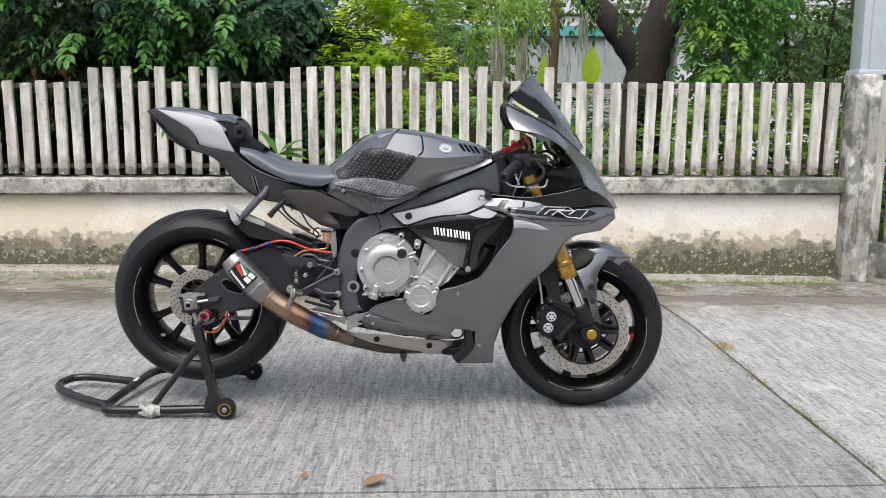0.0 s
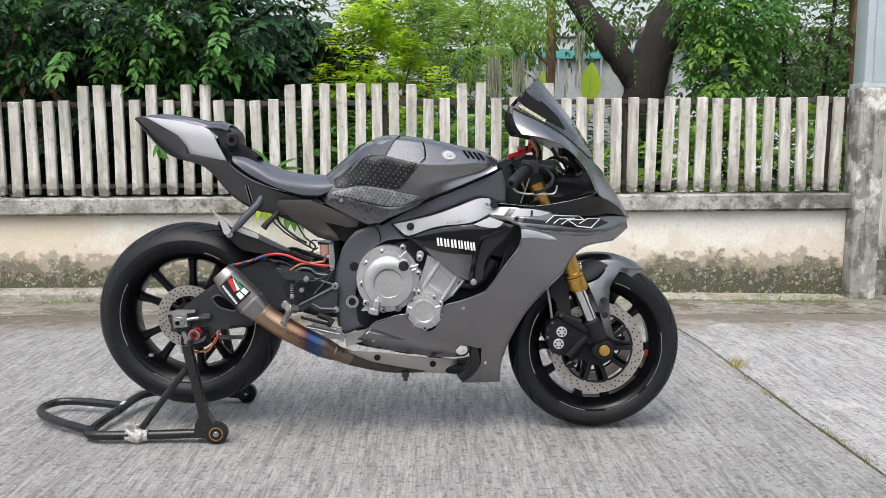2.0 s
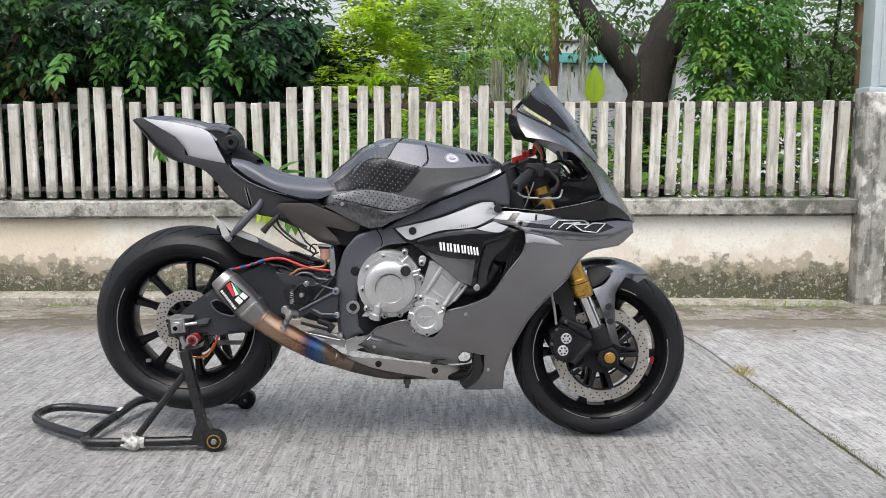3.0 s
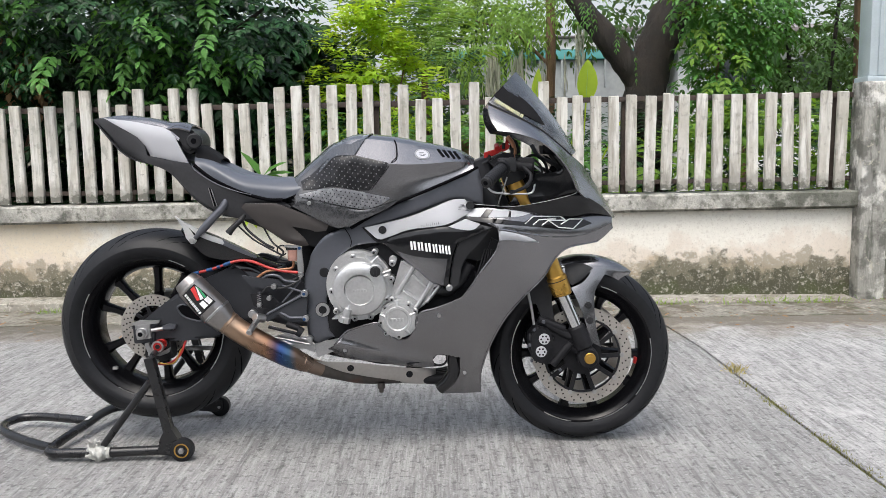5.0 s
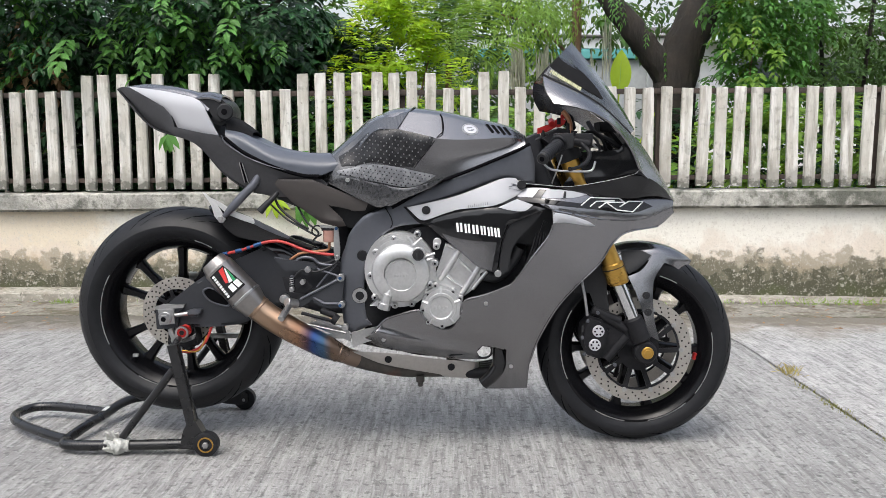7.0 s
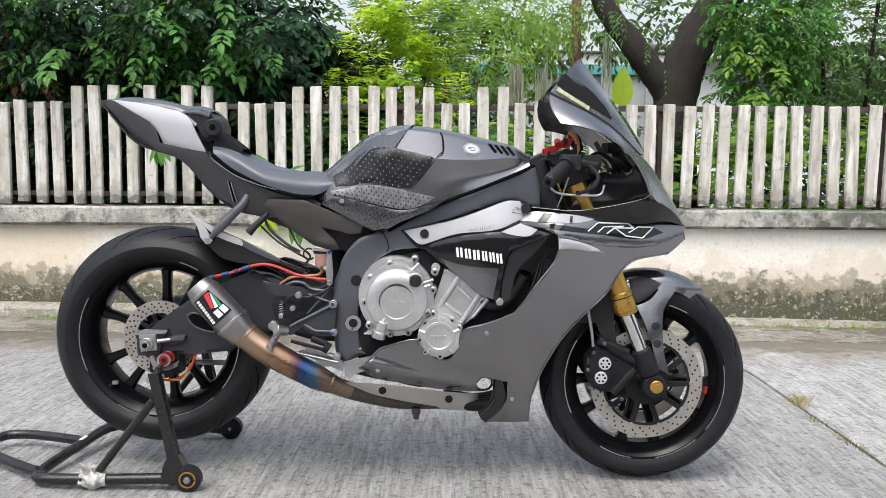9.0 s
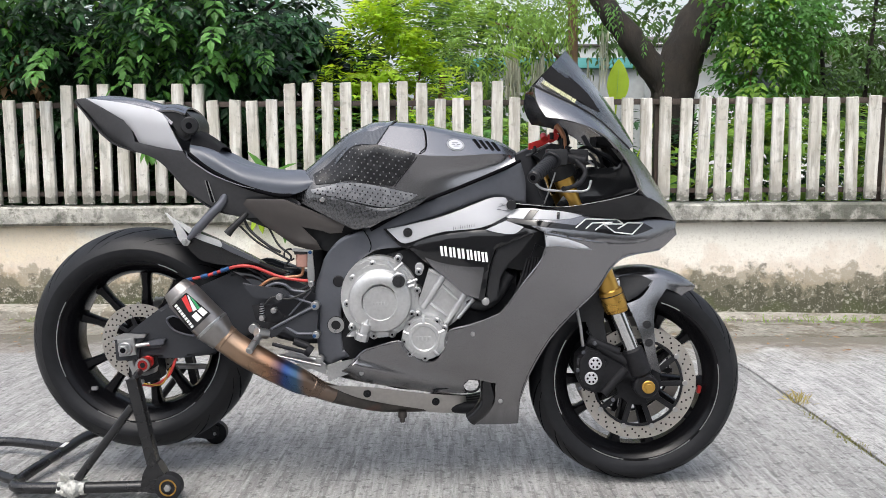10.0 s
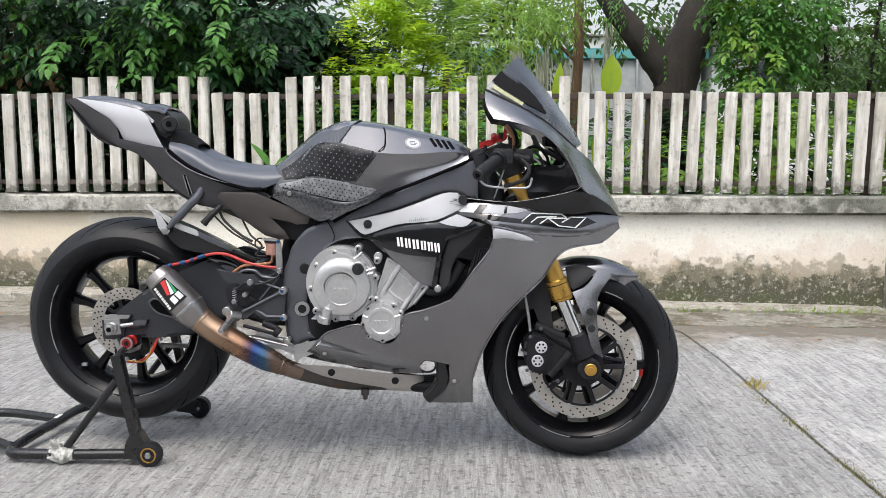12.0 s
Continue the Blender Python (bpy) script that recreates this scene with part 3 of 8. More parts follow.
def leaves(pos, along, normal, length, width, droop=0.15):
    """Many pointed, folded leaves as one set of vertices and faces."""
    along = along / np.linalg.norm(along, axis=1)[:, None]
    across = np.cross(along, normal)
    across /= np.linalg.norm(across, axis=1)[:, None] + 1e-9
    up = np.cross(across, along)
    L, W = length[:, None], width[:, None]
    v = np.stack([pos, pos + along * L * 0.38 + across * W * 0.5 + up * W * 0.14, pos + along * L * 0.38 - across * W * 0.5 + up * W * 0.14,
                  pos + along * L * 0.42, pos + along * L * 0.74 + across * W * 0.33 + up * (W * 0.06 - L * droop * 0.4), pos + along * L * 0.74 - across * W * 0.33 + up * (W * 0.06 - L * droop * 0.4),
                  pos + along * L - up * L * droop], 1)
    f = np.array([(0, 3, 1), (0, 2, 3), (1, 3, 4), (3, 2, 5), (3, 6, 4), (3, 5, 6)])
    n = len(pos)
    return v.reshape(-1, 3), (f[None] + np.arange(n)[:, None, None] * 7).reshape(-1, 3)


def unit(v):
    return v / (np.linalg.norm(v, axis=-1, keepdims=True) + 1e-9)


def sprays(rng, base, out, pairs=4, length=0.12, width=0.045, stalk=0.26, droop=0.5):
    """Pinnate twigs: from each base a drooping stalk with pairs of leaflets and one at the tip."""
    n = len(base)
    out = unit(out)
    side = unit(np.cross(out, np.array([0, 0, 1.0])) + 1e-3)
    P, A, N = [], [], []
    for k in range(pairs):
        s = (k + 0.6) / pairs
        p = base + out * (stalk * s) + np.array([0, 0, -1.0]) * (stalk * droop * s * s)
        for sg in (-1, 1):
            P.append(p)
            A.append(unit(out * 0.75 + side * sg + np.array([0, 0, -0.35 - 0.5 * droop * s]) + rng.normal(0, 0.13, (n, 3))))
            N.append(np.array([0, 0, 1.0]) + out * 0.5 + rng.normal(0, 0.2, (n, 3)))
    P.append(base + out * stalk + np.array([0, 0, -1.0]) * stalk * droop)
    A.append(unit(out + np.array([0, 0, -0.6 - droop]) + rng.normal(0, 0.1, (n, 3))))
    N.append(np.array([0, 0, 1.0]) + out * 0.8)
    P, A, N = np.concatenate(P), np.concatenate(A), np.concatenate(N)
    size = np.tile(rng.uniform(0.7, 1.2, n), 2 * pairs + 1) * rng.uniform(0.85, 1.1, len(P))
    return leaves(P, A, N, length * size, width * size)


def crown_points(rng, lumps, n):
    """Points through the outer half of lumps (x, y, z, rx, ry, rz), and the way out from each."""
    vol = np.array([l[3] * l[4] * l[5] for l in lumps]) ** 0.8
    pick = rng.choice(len(lumps), n, p=vol / vol.sum())
    l = np.array(lumps)[pick]
    d = unit(rng.normal(size=(n, 3)))
    p = l[:, :3] + d * l[:, 3:] * rng.uniform(0.45, 1.0, (n, 1)) ** 0.6
    return p, d


# ---- motorcycle: outlines in x (forward) and z, half widths from the middle plane ----
FAIRING_EDGE = [(0.319, 0.737), (0.475, 0.708), (0.598, 0.709), (0.696, 0.74), (0.703, 0.716), (0.648, 0.678), (0.55, 0.666), (0.504, 0.633), (0.466, 0.574), (0.397, 0.508), (0.341, 0.439), (0.295, 0.343), (0.274, 0.264), (0.273, 0.167), (0.146, 0.165), (0.129, 0.183), (0.163, 0.207), (0.197, 0.248), (0.202, 0.31), (0.13, 0.323), (0.114, 0.304), (0.126, 0.276), (0.049, 0.276), (-0.062, 0.297), (-0.153, 0.312), (-0.251, 0.332), (-0.193, 0.371), (-0.158, 0.411), (-0.128, 0.425), (-0.058, 0.445), (-0.042, 0.422), (-0.009, 0.393), (0.024, 0.384), (0.049, 0.397), (0.062, 0.424), (0.073, 0.471), (0.131, 0.488), (0.193, 0.514), (0.217, 0.531), (0.272, 0.608), (0.311, 0.659), (0.323, 0.692)]
FAIRING_DEPTH = [(0.702, 0.733, 0.06), (0.58, 0.702, 0.135), (0.476, 0.688, 0.165), (0.373, 0.699, 0.2), (0.32, 0.692, 0.21), (0.504, 0.633, 0.15), (0.397, 0.508, 0.165), (0.213, 0.493, 0.195), (0.136, 0.468, 0.185), (0.295, 0.343, 0.125), (0.273, 0.167, 0.022), (0.146, 0.165, 0.025), (0.220, 0.238, 0.085), (0.126, 0.268, 0.09), (0.015, 0.353, 0.165), (-0.158, 0.357, 0.171), (-0.251, 0.332, 0.15), (-0.053, 0.289, 0.13), (-0.133, 0.421, 0.185)]
STRIPE_EDGE = [(0.219, 0.777), (0.254, 0.794), (0.375, 0.787), (0.545, 0.765), (0.638, 0.769), (0.698, 0.754), (0.697, 0.737), (0.597, 0.706), (0.475, 0.706), (0.373, 0.726), (0.317, 0.736), (0.277, 0.755), (0.23, 0.766)]
STRIPE_DEPTH = [(0.698, 0.747, 0.062), (0.598, 0.734, 0.125), (0.501, 0.75, 0.155), (0.374, 0.755, 0.185), (0.277, 0.771, 0.175), (0.222, 0.778, 0.15), (0.475, 0.708, 0.168), (0.32, 0.736, 0.2)]
COCKPIT_SIDE_EDGE = [(0.219, 0.81), (0.271, 0.802), (0.374, 0.798), (0.47, 0.813), (0.549, 0.832), (0.595, 0.825), (0.657, 0.79), (0.699, 0.752), (0.633, 0.769), (0.541, 0.764), (0.375, 0.785), (0.256, 0.792)]
COCKPIT_SIDE_DEPTH = [(0.22, 0.805, 0.13), (0.374, 0.795, 0.175), (0.549, 0.829, 0.175), (0.595, 0.822, 0.165), (0.658, 0.787, 0.11), (0.699, 0.752, 0.058), (0.54, 0.769, 0.16)]
COCKPIT_INNER = [(0.500, 0.952), (0.512, 0.950), (0.528, 0.937), (0.560, 0.900), (0.575, 0.853), (0.568, 0.830), (0.485, 0.810), (0.384, 0.795), (0.359, 0.800), (0.400, 0.850), (0.446, 0.897), (0.520, 0.903), (0.528, 0.918)]
FRAME_EDGE = [(-0.288, 0.583), (-0.276, 0.617), (-0.262, 0.659), (-0.219, 0.71), (-0.159, 0.734), (-0.017, 0.8), (0.181, 0.882), (0.265, 0.92), (0.279, 0.867), (0.282, 0.801), (0.198, 0.821), (0.148, 0.81), (0.032, 0.769), (-0.092, 0.732), (-0.048, 0.689), (-0.118, 0.68), (-0.165, 0.652), (-0.199, 0.601), (-0.219, 0.516), (-0.214, 0.413), (-0.197, 0.388), (-0.258, 0.36), (-0.282, 0.377), (-0.29, 0.481)]
FRAME_DEPTH = [(-0.288, 0.583, 0.12), (-0.235, 0.475, 0.13), (-0.219, 0.685, 0.125), (-0.039, 0.732, 0.137), (0.148, 0.835, 0.135), (0.265, 0.867, 0.115), (-0.197, 0.396, 0.13), (-0.258, 0.36, 0.12)]
BLADE_EDGE = [(-0.094, 0.736), (-0.017, 0.753), (0.049, 0.77), (0.123, 0.798), (0.188, 0.822), (0.222, 0.822), (0.25, 0.789), (0.218, 0.77), (0.16, 0.745), (0.049, 0.73), (-0.042, 0.699), (-0.059, 0.703)]
BLADE_DEPTH = [(-0.094, 0.732, 0.138), (-0.042, 0.699, 0.14), (0.049, 0.75, 0.155), (0.188, 0.803, 0.16), (0.246, 0.789, 0.15), (0.16, 0.745, 0.175)]
DUCT_EDGE = [(-0.042, 0.693), (0.049, 0.723), (0.16, 0.739), (0.259, 0.746), (0.304, 0.737), (0.251, 0.715), (0.195, 0.691), (0.179, 0.642), (0.166, 0.554), (0.15, 0.558), (0.115, 0.568), (0.074, 0.603), (0.032, 0.635), (-0.009, 0.667)]
DUCT_DEPTH = [(-0.042, 0.693, 0.142), (0.049, 0.688, 0.17), (0.16, 0.735, 0.185), (0.283, 0.74, 0.2), (0.171, 0.556, 0.206), (0.115, 0.568, 0.185), (0.179, 0.642, 0.2)]
DUCT_LOWER_EDGE = [(0.009, 0.664), (0.049, 0.652), (0.098, 0.644), (0.166, 0.642), (0.152, 0.56), (0.114, 0.57), (0.074, 0.605), (0.032, 0.637)]
DUCT_LOWER_DEPTH = [(0.009, 0.664, 0.16), (0.098, 0.641, 0.185), (0.166, 0.642, 0.199), (0.155, 0.561, 0.203), (0.114, 0.568, 0.188)]
DUCT_POST = [(0.2, 0.689), (0.261, 0.728), (0.297, 0.728), (0.265, 0.689), (0.213, 0.623), (0.202, 0.557), (0.164, 0.54), (0.171, 0.557), (0.183, 0.639)]
PAD_UPPER = [(-0.205, 0.952), (-0.169, 0.969), (-0.115, 0.961), (-0.014, 0.938), (-0.020, 0.918), (-0.074, 0.853), (-0.122, 0.856), (-0.182, 0.868), (-0.242, 0.859), (-0.283, 0.856), (-0.293, 0.882), (-0.257, 0.905)]
PAD_LOWER = [(-0.297, 0.842), (-0.229, 0.855), (-0.189, 0.861), (-0.138, 0.857), (-0.069, 0.843), (-0.007, 0.829), (-0.047, 0.806), (-0.092, 0.796), (-0.172, 0.810), (-0.252, 0.827), (-0.290, 0.832)]
PAD_CARBON = [(-0.321, 0.806), (-0.286, 0.829), (-0.252, 0.823), (-0.172, 0.806), (-0.092, 0.794), (0.019, 0.823), (-0.018, 0.797), (-0.155, 0.741), (-0.176, 0.738), (-0.201, 0.749)]
TAIL_SIDE_EDGE = [(-0.93, 1.091), (-0.817, 1.076), (-0.724, 1.057), (-0.700, 1.045), (-0.685, 1.027), (-0.663, 0.98), (-0.645, 0.944), (-0.71, 0.955), (-0.772, 0.968), (-0.786, 0.998), (-0.812, 1.028), (-0.861, 1.055)]
TAIL_SIDE_DEPTH = [(-0.93, 1.091, 0.034), (-0.80, 1.072, 0.070), (-0.70, 1.045, 0.094), (-0.645, 0.944, 0.115), (-0.772, 0.968, 0.092), (-0.81, 1.027, 0.077)]
TAIL_UNDER_EDGE = [(-0.967, 1.088), (-0.93, 1.089), (-0.859, 1.053), (-0.808, 1.025), (-0.785, 0.999), (-0.776, 0.97), (-0.71, 0.955), (-0.642, 0.945), (-0.618, 0.915), (-0.549, 0.878), (-0.478, 0.854), (-0.401, 0.83), (-0.342, 0.816), (-0.323, 0.803), (-0.388, 0.776), (-0.457, 0.764), (-0.534, 0.776), (-0.585, 0.801), (-0.628, 0.828), (-0.656, 0.856), (-0.689, 0.895), (-0.724, 0.925), (-0.796, 0.951), (-0.851, 0.973), (-0.881, 1), (-0.917, 1.041)]
TAIL_UNDER_DEPTH = [(-0.967, 1.088, 0.02), (-0.859, 1.053, 0.07), (-0.785, 0.999, 0.09), (-0.776, 0.965, 0.095), (-0.642, 0.941, 0.113), (-0.797, 0.949, 0.075), (-0.628, 0.828, 0.085), (-0.534, 0.776, 0.095), (-0.478, 0.852, 0.135), (-0.342, 0.816, 0.115), (-0.323, 0.802, 0.12), (-0.457, 0.764, 0.1)]
SUB_COVER_EDGE = [(-0.479, 0.803), (-0.468, 0.817), (-0.369, 0.817), (-0.308, 0.793), (-0.204, 0.750), (-0.214, 0.727), (-0.247, 0.724), (-0.263, 0.730), (-0.324, 0.742), (-0.286, 0.704), (-0.274, 0.679), (-0.302, 0.676), (-0.348, 0.688), (-0.431, 0.749)]
SUB_COVER_DEPTH = [(-0.479, 0.803, 0.128), (-0.369, 0.817, 0.136), (-0.204, 0.750, 0.142), (-0.274, 0.679, 0.122), (-0.431, 0.749, 0.118)]
BLADE_PLATE = [(-0.693, 0.779), (-0.687, 0.778), (-0.655, 0.748), (-0.634, 0.716), (-0.626, 0.700), (-0.634, 0.690), (-0.645, 0.690), (-0.660, 0.710), (-0.669, 0.742)]
SWINGARM = [(-0.844, 0.409), (-0.822, 0.435), (-0.752, 0.491), (-0.69, 0.535), (-0.578, 0.59), (-0.467, 0.633), (-0.425, 0.622), (-0.357, 0.599), (-0.256, 0.547), (-0.215, 0.496), (-0.215, 0.436), (-0.275, 0.418), (-0.361, 0.423), (-0.428, 0.444), (-0.497, 0.435), (-0.584, 0.388), (-0.67, 0.378), (-0.756, 0.374), (-0.808, 0.357)]
SHIELD = [(-0.257, 0.310), (-0.10, 0.291), (0.03, 0.270), (0.122, 0.254), (0.126, 0.196), (0.014, 0.214), (0.004, 0.222), (-0.163, 0.258), (-0.246, 0.302)]
FENDER_LEG_EDGE = [(0.562, 0.529), (0.615, 0.545), (0.635, 0.571), (0.679, 0.590), (0.653, 0.557), (0.639, 0.515), (0.640, 0.409), (0.656, 0.338), (0.624, 0.356), (0.600, 0.437), (0.582, 0.487)]
FENDER_LEG_DEPTH = [(0.562, 0.529, 0.090), (0.679, 0.590, 0.066), (0.653, 0.557, 0.080), (0.656, 0.338, 0.112), (0.60, 0.437, 0.112), (0.640, 0.409, 0.104)]
BLOCK = [(0.02, 0.633), (0.067, 0.612), (0.124, 0.568), (0.146, 0.547), (0.088, 0.488), (0.07, 0.475), (0.006, 0.505), (-0.015, 0.526), (0.005, 0.583)]
REARSET = [(-0.423, 0.458), (-0.29, 0.535), (-0.277, 0.518), (-0.285, 0.441), (-0.338, 0.441), (-0.372, 0.463), (-0.406, 0.441)]
CARRIER = [(-0.255, 0.370), (-0.166, 0.391), (-0.180, 0.352), (-0.253, 0.325)]
CALIPER_R = [(-0.812, 0.355), (-0.733, 0.386), (-0.723, 0.32), (-0.783, 0.299), (-0.814, 0.311)]
AXLE_CARRIER = [(-0.841, 0.44), (-0.752, 0.448), (-0.77, 0.424), (-0.701, 0.431), (-0.719, 0.41), (-0.774, 0.407), (-0.778, 0.375), (-0.84, 0.372)]

FORK_BRACKET = [(0.546, 0.394), (0.584, 0.405), (0.609, 0.367), (0.625, 0.335), (0.64, 0.314), (0.636, 0.282), (0.605, 0.282), (0.587, 0.311), (0.561, 0.325), (0.529, 0.303), (0.508, 0.28), (0.445, 0.292), (0.44, 0.31), (0.49, 0.33), (0.505, 0.37), (0.45, 0.395), (0.45, 0.415), (0.463, 0.418), (0.505, 0.405)]
FENDER_BACK = [(0.398, 0.503), (0.432, 0.542), (0.473, 0.577), (0.515, 0.56), (0.50, 0.50), (0.512, 0.41), (0.47, 0.43), (0.450, 0.478), (0.405, 0.478)]
SCREEN = [
    [(0.396, 0, 1.223), (0.365, 0.08, 1.19), (0.327, 0.125, 1.15), (0.298, 0.14, 1.115)],
    [(0.44, 0, 1.172), (0.411, 0.085, 1.144), (0.376, 0.13, 1.111), (0.35, 0.145, 1.09)],
    [(0.482, 0, 1.122), (0.458, 0.085, 1.098), (0.429, 0.125, 1.076), (0.407, 0.145, 1.063)],
    [(0.522, 0, 1.071), (0.502, 0.07, 1.053), (0.482, 0.105, 1.038), (0.463, 0.125, 1.032)],
    [(0.558, 0, 1.019), (0.543, 0.05, 1.007), (0.529, 0.075, 0.998), (0.512, 0.095, 0.996)],
    [(0.59, 0, 0.965), (0.584, 0.02, 0.961), (0.579, 0.03, 0.956), (0.569, 0.045, 0.952)],
]
COWL = [
    [(0.298, 0.14, 1.115), (0.297, 0.163, 1.09), (0.304, 0.186, 1.061), (0.322, 0.204, 1.03)],
    [(0.35, 0.145, 1.09), (0.35, 0.172, 1.067), (0.356, 0.195, 1.044), (0.372, 0.212, 1.022)],
    [(0.407, 0.145, 1.063), (0.408, 0.175, 1.044), (0.413, 0.199, 1.026), (0.43, 0.217, 1.005)],
    [(0.463, 0.125, 1.032), (0.463, 0.165, 1.016), (0.465, 0.196, 0.999), (0.477, 0.219, 0.978)],
    [(0.512, 0.095, 0.996), (0.51, 0.15, 0.978), (0.508, 0.192, 0.959), (0.517, 0.219, 0.936)],
    [(0.569, 0.045, 0.952), (0.551, 0.127, 0.929), (0.54, 0.18, 0.913), (0.547, 0.216, 0.888)],
    [(0.617, 0, 0.913), (0.595, 0.095, 0.891), (0.573, 0.164, 0.87), (0.564, 0.207, 0.85)],
    [(0.66, 0, 0.848), (0.641, 0.07, 0.839), (0.614, 0.13, 0.831), (0.593, 0.170, 0.824)],
    [(0.693, 0, 0.795), (0.682, 0.04, 0.792), (0.671, 0.07, 0.79), (0.657, 0.108, 0.788)],
    [(0.719, 0, 0.748), (0.714, 0.02, 0.748), (0.708, 0.035, 0.749), (0.701, 0.056, 0.75)],
]
TANK = [
    [(-0.352, 0, 0.880), (-0.350, 0.03, 0.878), (-0.348, 0.05, 0.868), (-0.346, 0.062, 0.852), (-0.345, 0.070, 0.828), (-0.344, 0.075, 0.80)],
    [(-0.32, 0, 0.898), (-0.313, 0.05, 0.896), (-0.309, 0.085, 0.884), (-0.306, 0.105, 0.864), (-0.305, 0.118, 0.838), (-0.304, 0.125, 0.805)],
    [(-0.255, 0, 0.953), (-0.249, 0.05, 0.948), (-0.245, 0.085, 0.931), (-0.243, 0.11, 0.893), (-0.242, 0.125, 0.851), (-0.242, 0.135, 0.782)],
    [(-0.194, 0, 0.999), (-0.189, 0.047, 0.994), (-0.185, 0.085, 0.985), (-0.183, 0.127, 0.953), (-0.182, 0.142, 0.865), (-0.183, 0.14, 0.753)],
    [(-0.124, 0, 1.028), (-0.12, 0.047, 1.022), (-0.118, 0.085, 1.012), (-0.115, 0.142, 0.96), (-0.115, 0.15, 0.86), (-0.117, 0.145, 0.743)],
    [(-0.012, 0, 1.022), (-0.01, 0.05, 1.016), (-0.01, 0.09, 1.004), (-0.008, 0.16, 0.935), (-0.008, 0.153, 0.872), (-0.009, 0.152, 0.804)],
    [(0.101, 0, 1), (0.1, 0.042, 0.994), (0.1, 0.076, 0.984), (0.098, 0.137, 0.932), (0.098, 0.126, 0.89), (0.098, 0.131, 0.85)],
    [(0.205, 0, 0.976), (0.202, 0.036, 0.973), (0.201, 0.065, 0.966), (0.197, 0.112, 0.938), (0.197, 0.105, 0.91), (0.198, 0.109, 0.89)],
    [(0.26, 0, 0.946), (0.258, 0.035, 0.944), (0.256, 0.055, 0.939), (0.253, 0.08, 0.932), (0.252, 0.09, 0.925), (0.253, 0.1, 0.913)],
]
SEAT = [
    [(-0.65, 0, 0.967), (-0.631, 0.07, 0.964), (-0.625, 0.1, 0.956), (-0.621, 0.112, 0.94)],
    [(-0.595, 0, 0.953), (-0.575, 0.08, 0.95), (-0.567, 0.115, 0.931), (-0.563, 0.122, 0.897)],
    [(-0.509, 0, 0.912), (-0.489, 0.09, 0.91), (-0.481, 0.132, 0.885), (-0.477, 0.138, 0.857)],
    [(-0.422, 0, 0.894), (-0.407, 0.08, 0.893), (-0.4, 0.125, 0.868), (-0.396, 0.13, 0.832)],
    [(-0.359, 0, 0.893), (-0.349, 0.072, 0.891), (-0.336, 0.118, 0.862), (-0.346, 0.124, 0.829)],
    [(-0.318, 0, 0.892), (-0.305, 0.068, 0.889), (-0.291, 0.112, 0.868), (-0.297, 0.118, 0.848)],
]
TAIL_TOP = [
    [(-0.966, 0, 1.091), (-0.958, 0.014, 1.09), (-0.948, 0.024, 1.089), (-0.935, 0.032, 1.088)],
    [(-0.882, 0, 1.1), (-0.877, 0.015, 1.095), (-0.873, 0.036, 1.089), (-0.87, 0.047, 1.082)],
    [(-0.799, 0, 1.093), (-0.793, 0.03, 1.090), (-0.788, 0.055, 1.083), (-0.786, 0.070, 1.070)],
    [(-0.73, 0, 1.077), (-0.723, 0.04, 1.075), (-0.718, 0.07, 1.068), (-0.719, 0.086, 1.055)],
    [(-0.67, 0, 1.056), (-0.662, 0.04, 1.052), (-0.666, 0.07, 1.039), (-0.677, 0.09, 1.015)],
]


